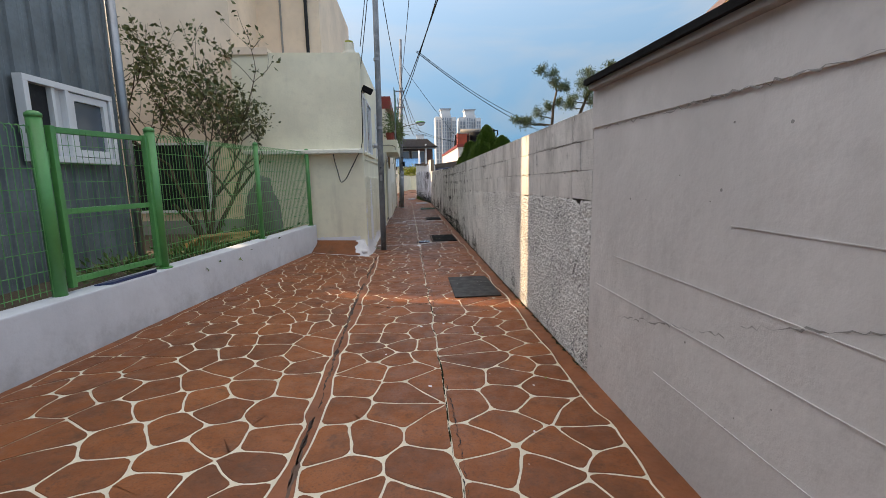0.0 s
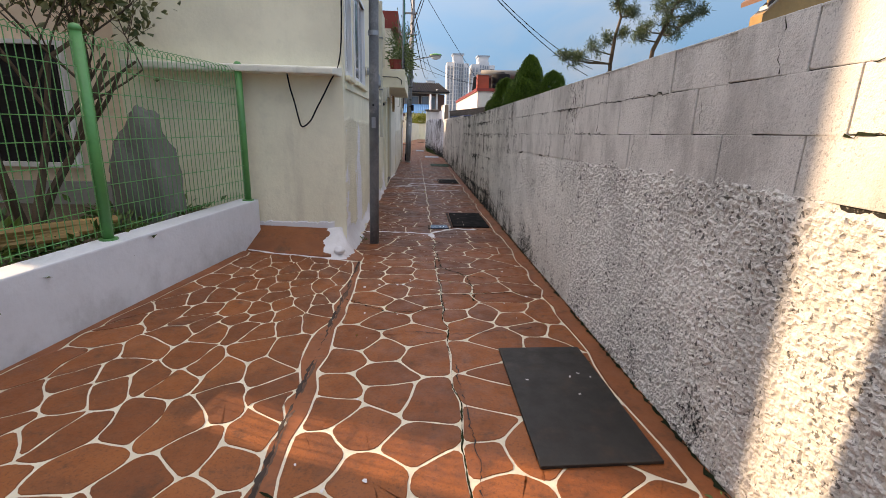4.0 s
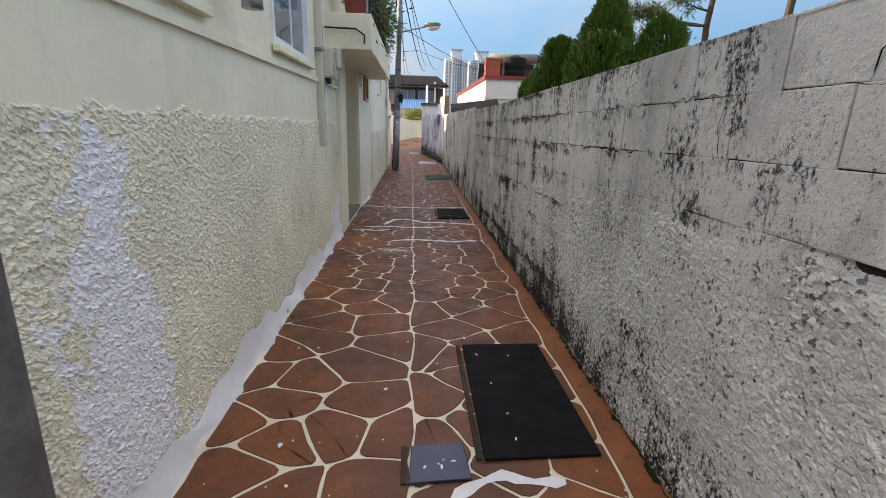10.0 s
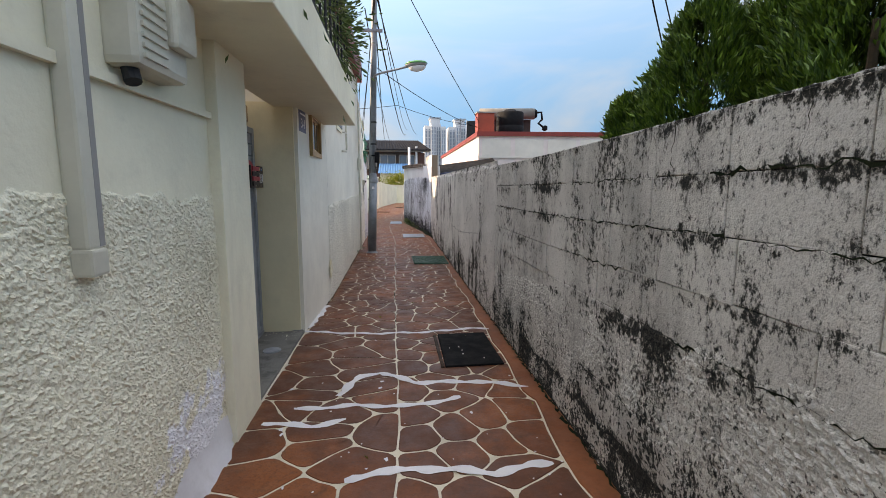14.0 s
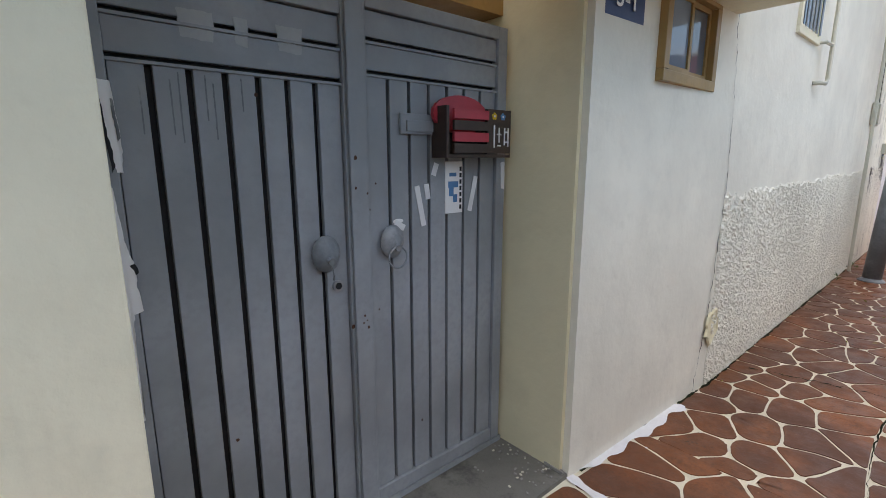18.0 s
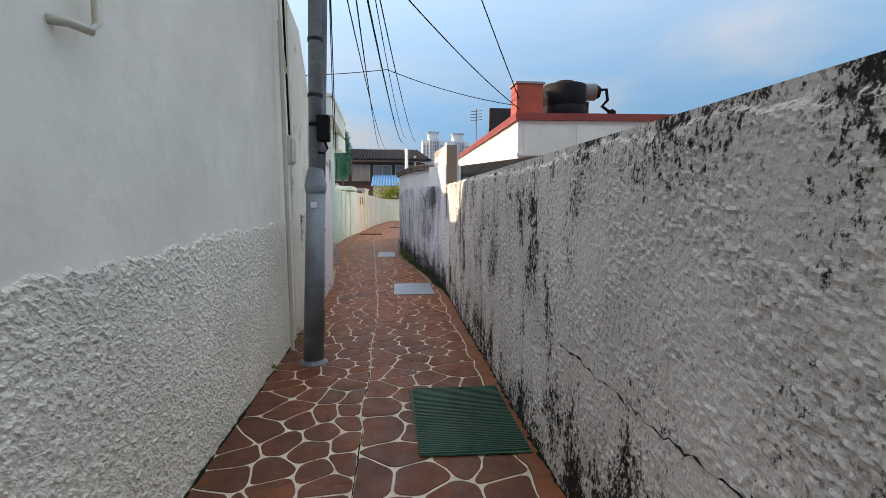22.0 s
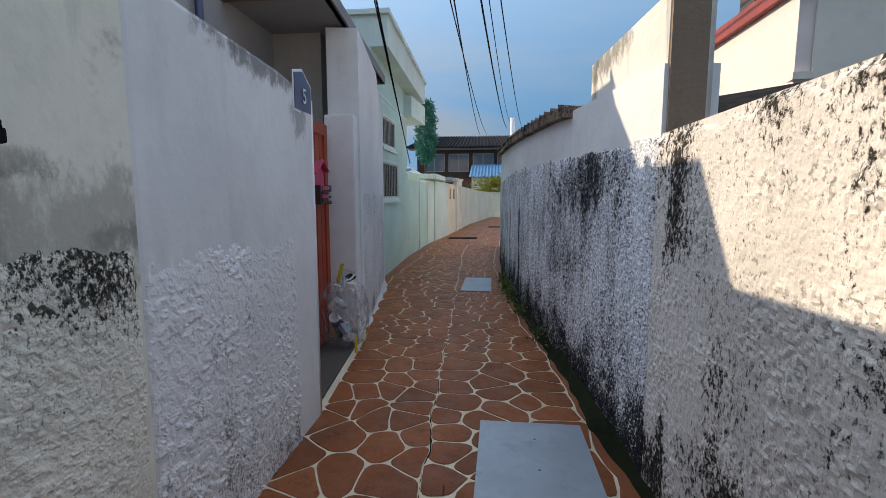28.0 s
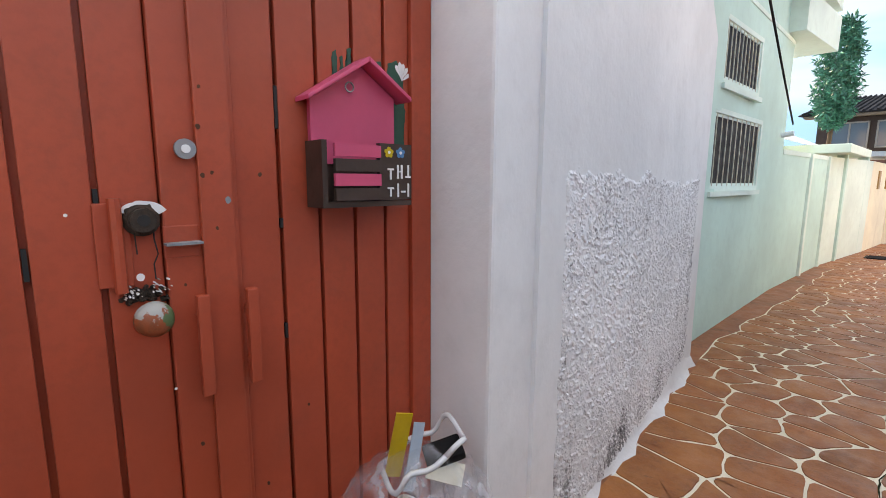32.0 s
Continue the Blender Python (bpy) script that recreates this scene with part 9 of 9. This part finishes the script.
for k in range(150):
    y = 24.6 + 0.05 * k
    xr = along(RIGHT, y) - 0.01
    f = min(1.0, (y - 24.6) / 1.2) * (1.0 if y < 30.5 else max(0.1, (32.1 - y) / 1.6))
    o = f * (0.10 + 0.045 * noise.noise(Vector((y * 1.7, 0.3, 0))) + 0.03 * noise.noise(Vector((y * 6.1, 1.3, 0)))) + 0.006
    h = 0.05 + 0.035 * noise.noise(Vector((y * 3.1, 4.0, 0))) + 0.02 * noise.noise(Vector((y * 11, 5.0, 0)))
    cur = [moss_bm.verts.new((xr, y, max(0.02, h * 1.2))), moss_bm.verts.new((xr - o * 0.35, y, 0.012 + h * 0.35)), moss_bm.verts.new((xr - o * 0.8, y, 0.013)), moss_bm.verts.new((xr - o, y, 0.004))]
    if prev:
        for q in range(3):
            moss_bm.faces.new((prev[q], cur[q], cur[q + 1], prev[q + 1]))
    prev = cur
part("moss", moss_bm, M["moss"], pavement, "black-green moss along the wall foot", smooth=True)
for k, (y, n) in enumerate(((27.6, 60), (28.5, 110), (29.3, 160), (29.9, 220), (30.5, 120))):
    tuft("wall_foot_weeds", n, (along(RIGHT, y) - 0.08, y, 0.05), (0.035, 0.16, 0.05), M["leaf"], 0.05, "small dark green weeds at the wall foot", 130 + k)

# ---- paint flecks, fallen leaves and weeds on the paving ----
rf = random.Random(55)
fleck_bm = bmesh.new()
for k in range(190):
    y = rf.choice((rf.uniform(9.0, 17.0), rf.uniform(13.2, 15.2), rf.uniform(9.2, 10.4), rf.uniform(2.0, 9.0)))
    x = rf.uniform(along(LEFT, y) + 0.08, 1.1)
    n, r = rf.randint(5, 8), rf.choice((0.004, 0.006, 0.008, 0.014))
    ph = rf.uniform(0, 6)
    ring = [fleck_bm.verts.new((x + r * rf.uniform(0.5, 1.3) * math.cos(ph + 2 * math.pi * i / n), y + r * rf.uniform(0.6, 1.8) * math.sin(ph + 2 * math.pi * i / n), 0.0088)) for i in range(n)]
    fleck_bm.faces.new(ring)
tagged(part("paint_fleck", fleck_bm, M["white_paint"], pavement, "scattered white paint flecks"), kind="stuff")
brush_bm = bmesh.new()
for k in range(34):
    y, x = 13.55 + rf.gauss(0, 0.05), 0.02 + rf.gauss(0, 0.14)
    l, w = rf.uniform(0.02, 0.09), rf.uniform(0.002, 0.007)
    a = rf.uniform(-0.3, 0.3)
    u, v = Vector((math.cos(a), math.sin(a), 0)) * l, Vector((-math.sin(a), math.cos(a), 0)) * w
    c = Vector((x, y, 0.0086 + 0.00001 * k))
    brush_bm.faces.new([brush_bm.verts.new(q) for q in (c - u - v, c + u - v * 0.5, c + u * 0.9 + v * 0.5, c - u * 0.8 + v)])
tagged(part("dry_brush_mark", brush_bm, M["white_paint"], pavement, "dry white brush marks"), kind="stuff")
litter = [(rf.uniform(along(LEFT, y) + 0.05, 1.15), y, 0.012) for y in [rf.uniform(3.0, 31.0) for _ in range(70)]]
fallen = tagged(new("fallen_leaves"), "few small dry leaves lying on the paving", "leaves", kind="stuff")
leaves(litter, 0.028, M["yellow_leaf"], "leaf", fallen, 77, slim=0.5, curl=0.1)
for k, (x, y, n) in enumerate(((-0.66, 9.32, 40), (-0.70, 11.6, 14), (1.19, 5.0, 14), (1.2, 12.4, 18), (-0.57, 21.7, 26), (-0.55, 22.6, 30))):
    tuft("wall_foot_weeds", n, (x, y, 0.02), (0.015, 0.06, 0.02), M["leaf"], 0.032, "small green weeds growing at the wall foot", 160 + k)
# bare red cement beside the mint house
bare_bm = bmesh.new()
prev = None
for k in range(84):
    y = 27.35 + 0.2 * k
    x = along(LEFT, y)
    cur = [bare_bm.verts.new((x - 0.55, y, 0.004)), bare_bm.verts.new((x + 0.02 + 0.012 * math.sin(y * 5.1), y, 0.0045))]
    if prev:
        bare_bm.faces.new((prev[0], prev[1], cur[1], cur[0]))
    prev = cur
part("bare_edge", bare_bm, M["red_floor"], pavement, "bare red cement edge")

# ---- paving stones ----
def clip(poly, n, d):
    """The part of a polygon where n . p <= d."""
    out = []
    for i in range(len(poly)):
        p, q = poly[i], poly[(i + 1) % len(poly)]
        a, b = n[0] * p[0] + n[1] * p[1] - d, n[0] * q[0] + n[1] * q[1] - d
        if a <= 0:
            out.append(p)
        if a * b < 0:
            k = a / (a - b)
            out.append((p[0] + (q[0] - p[0]) * k, p[1] + (q[1] - p[1]) * k))
    return out


def cells(width, y0, y1, size, rng, gap):
    """Crazy-paving outlines in a strip of that width: cells of freely scattered centres, shrunk by half a joint."""
    count = int(width * (y1 - y0) / (size * size))
    pts = np.zeros((0, 2))
    for k in range(count):
        c = np.stack([rng.uniform(0.05, width - 0.05, 11), rng.uniform(y0, y1, 11)], 1)
        if len(pts):
            near = (((c[:, None] - pts[None]) * (1.0, 1.12)) ** 2).sum(2).min(1)
            c = c[near.argmax()][None]
        pts = np.concatenate([pts, c[:1]])
    res = []
    for c in pts:
        d = ((pts - c) ** 2).sum(1)
        poly = [(0.0, max(y0, c[1] - 3 * size)), (width, max(y0, c[1] - 3 * size)), (width, min(y1, c[1] + 3 * size)), (0.0, min(y1, c[1] + 3 * size))]
        for q in np.argsort(d)[1:19]:
            o = pts[q]
            ln = math.sqrt(d[q])
            n = ((o[0] - c[0]) / ln, (o[1] - c[1]) / ln)
            poly = clip(poly, n, n[0] * (o[0] + c[0]) / 2 + n[1] * (o[1] + c[1]) / 2 - gap / 2)
            if len(poly) < 3:
                break
        if len(poly) >= 3:
            res.append(poly)
    return res


def rounded(poly, r):
    """Corners cut in two short steps, long edges split once so that they can bow."""
    out = []
    n = len(poly)
    for i in range(n):
        p, a, b = Vector(poly[i]), Vector(poly[i - 1]), Vector(poly[(i + 1) % n])
        la, lb = (a - p).length, (b - p).length
        ka, kb = min(r, la * 0.4), min(r, lb * 0.4)
        pa, pb = p + (a - p) * (ka / max(la, 1e-6)), p + (b - p) * (kb / max(lb, 1e-6))
        out += [pa, (pa + pb + p * 1.2) / 3.2, pb]
        if lb > 0.09:
            out += [pb.lerp(b, 0.38), pb.lerp(b, 0.70)]
    return out


def stone_mesh(outline, place):
    """A thin stone with a worn slanted rim; outline in strip metres, place() lays it into the world."""
    c = sum(outline, Vector((0, 0))) / len(outline)
    top = [place(c + (p - c) * 0.985) for p in outline]
    rim = [place(p) for p in outline]
    n = len(outline)
    mid = place(c)
    vs = [Vector((x, y, z + 0.0036)) for x, y, z in top] + [Vector((x, y, z + 0.0005)) for x, y, z in rim] + [Vector((mid[0], mid[1], mid[2] + 0.0038))]
    fs = [(2 * n, i, (i + 1) % n) for i in range(n)] + [(n + i, n + (i + 1) % n, (i + 1) % n, i) for i in range(n)]
    return Vector(mid), vs, fs


rng = np.random.default_rng(7)


def wob(p):
    return Vector((p[0] + noise.noise(Vector((p[0] * 5.5, p[1] * 5.5, 3.1))) * 0.024, p[1] + noise.noise(Vector((p[0] * 5.5, p[1] * 5.5, 9.7))) * 0.024))


def jag(seed, amp):
    """A broken line along the alley: random offsets at uneven steps."""
    r = random.Random(seed)
    ys, xs = [-6.0], [0.0]
    while ys[-1] < 56:
        ys.append(ys[-1] + r.uniform(0.10, 0.30))
        xs.append(r.uniform(-amp, amp))
    return lambda y: float(np.interp(y, ys, xs))


JAG_SEAM, JAG_A, JAG_B, JAG_C, JAG_D, JAG_E = (jag(300 + k, amp) for k, amp in enumerate((0.022, 0.05, 0.05, 0.03, 0.02, 0.04)))


def seam(y):
    return 0.21 + JAG_SEAM(y) + min(0.0, (24.0 - y) * 0.045) * (1 if y < 34 else 0) - (0.45 if y >= 34 else 0)


def left_edge(y):
    bare = float(np.interp(y, [-6, 8.3, 8.8, 16.4, 17.5, 22.5, 26.0, 30.1, 30.6, 32.0, 35.0, 36.0, 50], [0.045, 0.045, 0.02, 0.02, 0.0, 0.0, 0.0, 0.0, 0.06, 0.15, 0.19, 0.19, 0.19]))
    return along(LEFT, y) + bare + JAG_B(y) * min(1.0, bare * 14)


def right_edge(y):
    return along(RIGHT, y) - 0.135 + JAG_C(y)


def garden_edge(y):
    return along(LOW, y) + 0.07 + JAG_E(y) if y < 8.4 else -1.03


def band_edge(y):
    return -0.672 + JAG_A(y)


def strip(xl, xr, y0, y1, size, ends, width):
    """Stones between two edge lines; ends: half joints left free along each."""
    out = []
    for poly in cells(width, y0, y1, size, rng, 0.013):
        def place(p):
            q = wob(p)
            k = min(1.0, max(0.0, p[0] / width if p[0] < 0.004 or p[0] > width - 0.004 else q[0] / width))
            a, b = xl(q[1]) + ends[0], xr(q[1]) - ends[1]
            x = a + (b - a) * k
            return (x, q[1], lie(x, q[1]))
        out.append(stone_mesh(rounded(poly, 0.036), place))
    return out


stones = strip(left_edge, seam, -4.0, 17.0, 0.28, (0.006, 0.006), 0.8)
stones += strip(seam, right_edge, -4.0, 17.0, 0.28, (0.006, 0.006), 0.88)
stones += strip(left_edge, seam, 17.0, 36.0, 0.24, (0.006, 0.006), 0.9)
stones += strip(seam, right_edge, 17.0, 36.0, 0.24, (0.006, 0.006), 0.86)
stones += strip(garden_edge, band_edge, -4.0, 8.38, 0.285, (0.006, 0.006), 2.15)
stones += strip(lambda y: along(LEFT, y), lambda y: along(RIGHT, y) - 0.05, 36.0, 52.0, 0.33, (0.0, 0.0), 1.9)


def plain_band(xl, xr, y0, y1, label):
    """A smooth red painted band between two edge lines."""
    bm = bmesh.new()
    prev = None
    for k in range(int((y1 - y0) / 0.04) + 1):
        y = y0 + 0.04 * k
        a, b = xl(y), xr(y)
        cur = [bm.verts.new((x, y, lie(x, y) + z)) for x, z in ((a, 0.0005), (a + 0.005, 0.0034), (b - 0.005, 0.0036), (b, 0.0005))]
        if prev:
            for q in range(3):
                bm.faces.new((prev[q], prev[q + 1], cur[q + 1], cur[q]))
        prev = cur
    part("plain_band", bm, M["red_floor"], pavement, label)


plain_band(lambda y: band_edge(y) + 0.006, lambda y: left_edge(y) - 0.006, -4.0, 8.36, "plain red band along the old joint")
plain_band(lambda y: along(LOW, y) - 0.05, lambda y: garden_edge(y) - 0.006, -4.0, 8.36, "plain red edge along the low wall")
plain_band(lambda y: -0.97, lambda y: left_edge(y) - 0.006, 8.40, 9.32, "plain red patch at the house corner")
plain_band(lambda y: along(LEFT, y) - 0.1, lambda y: left_edge(y) - 0.006, 30.2, 36.0, "plain orange-red strip along the mint wall")
ragged(lambda y: along(LEFT, y) + 0.012, 16.5, 25.6, 0.03, 61.0, M["moss"], "wall_foot_gap", 0.006)
near = [s for s in stones if 7.5 < s[0].y < 15.6 and s[0].x > -1.0][:300]
keep = {id(s) for s in near}
far_v, far_f = [], []
for s in stones:
    mid, vs, fs = s
    if id(s) in keep:
        me = bpy.data.meshes.new("stone")
        me.from_pydata([tuple(v - mid) for v in vs], [], fs)
        me.materials.append(M["flag"])
        ob = new("stone", me)
        ob.parent, ob.location = pavement, mid
    else:
        k = len(far_v)
        far_v += [tuple(v) for v in vs]
        far_f += [tuple(i + k for i in f) for f in fs]
me = bpy.data.meshes.new("stones")
me.from_pydata(far_v, [], far_f)
me.materials.append(M["flag_far"])
tagged(new("stones", me), kind="stuff").parent = pavement
# plain red edge strip beside the right wall
edge_bm = bmesh.new()
prev = None
for k in range(int(41 / 0.08)):
    y = -5 + 0.08 * k
    xr = along(RIGHT, y)
    inner = right_edge(y) + 0.006
    cur = [edge_bm.verts.new((inner, y, 0.0005)), edge_bm.verts.new((inner + 0.006, y, 0.007)), edge_bm.verts.new((xr + 0.03, y, 0.010))]
    if prev:
        for q in range(2):
            edge_bm.faces.new((prev[q], prev[q + 1], cur[q + 1], cur[q]))
    prev = cur
part("edge_strip", edge_bm, M["red_floor"], pavement, "plain red painted edge strip")
# dark crack within the middle joint
ragged(seam, -3.0, 9.4, 0.014, 41.0, M["moss"], "middle_crack", 0.0018)
ragged(seam, 16.6, 33.0, 0.009, 44.0, M["moss"], "middle_crack", 0.0018)
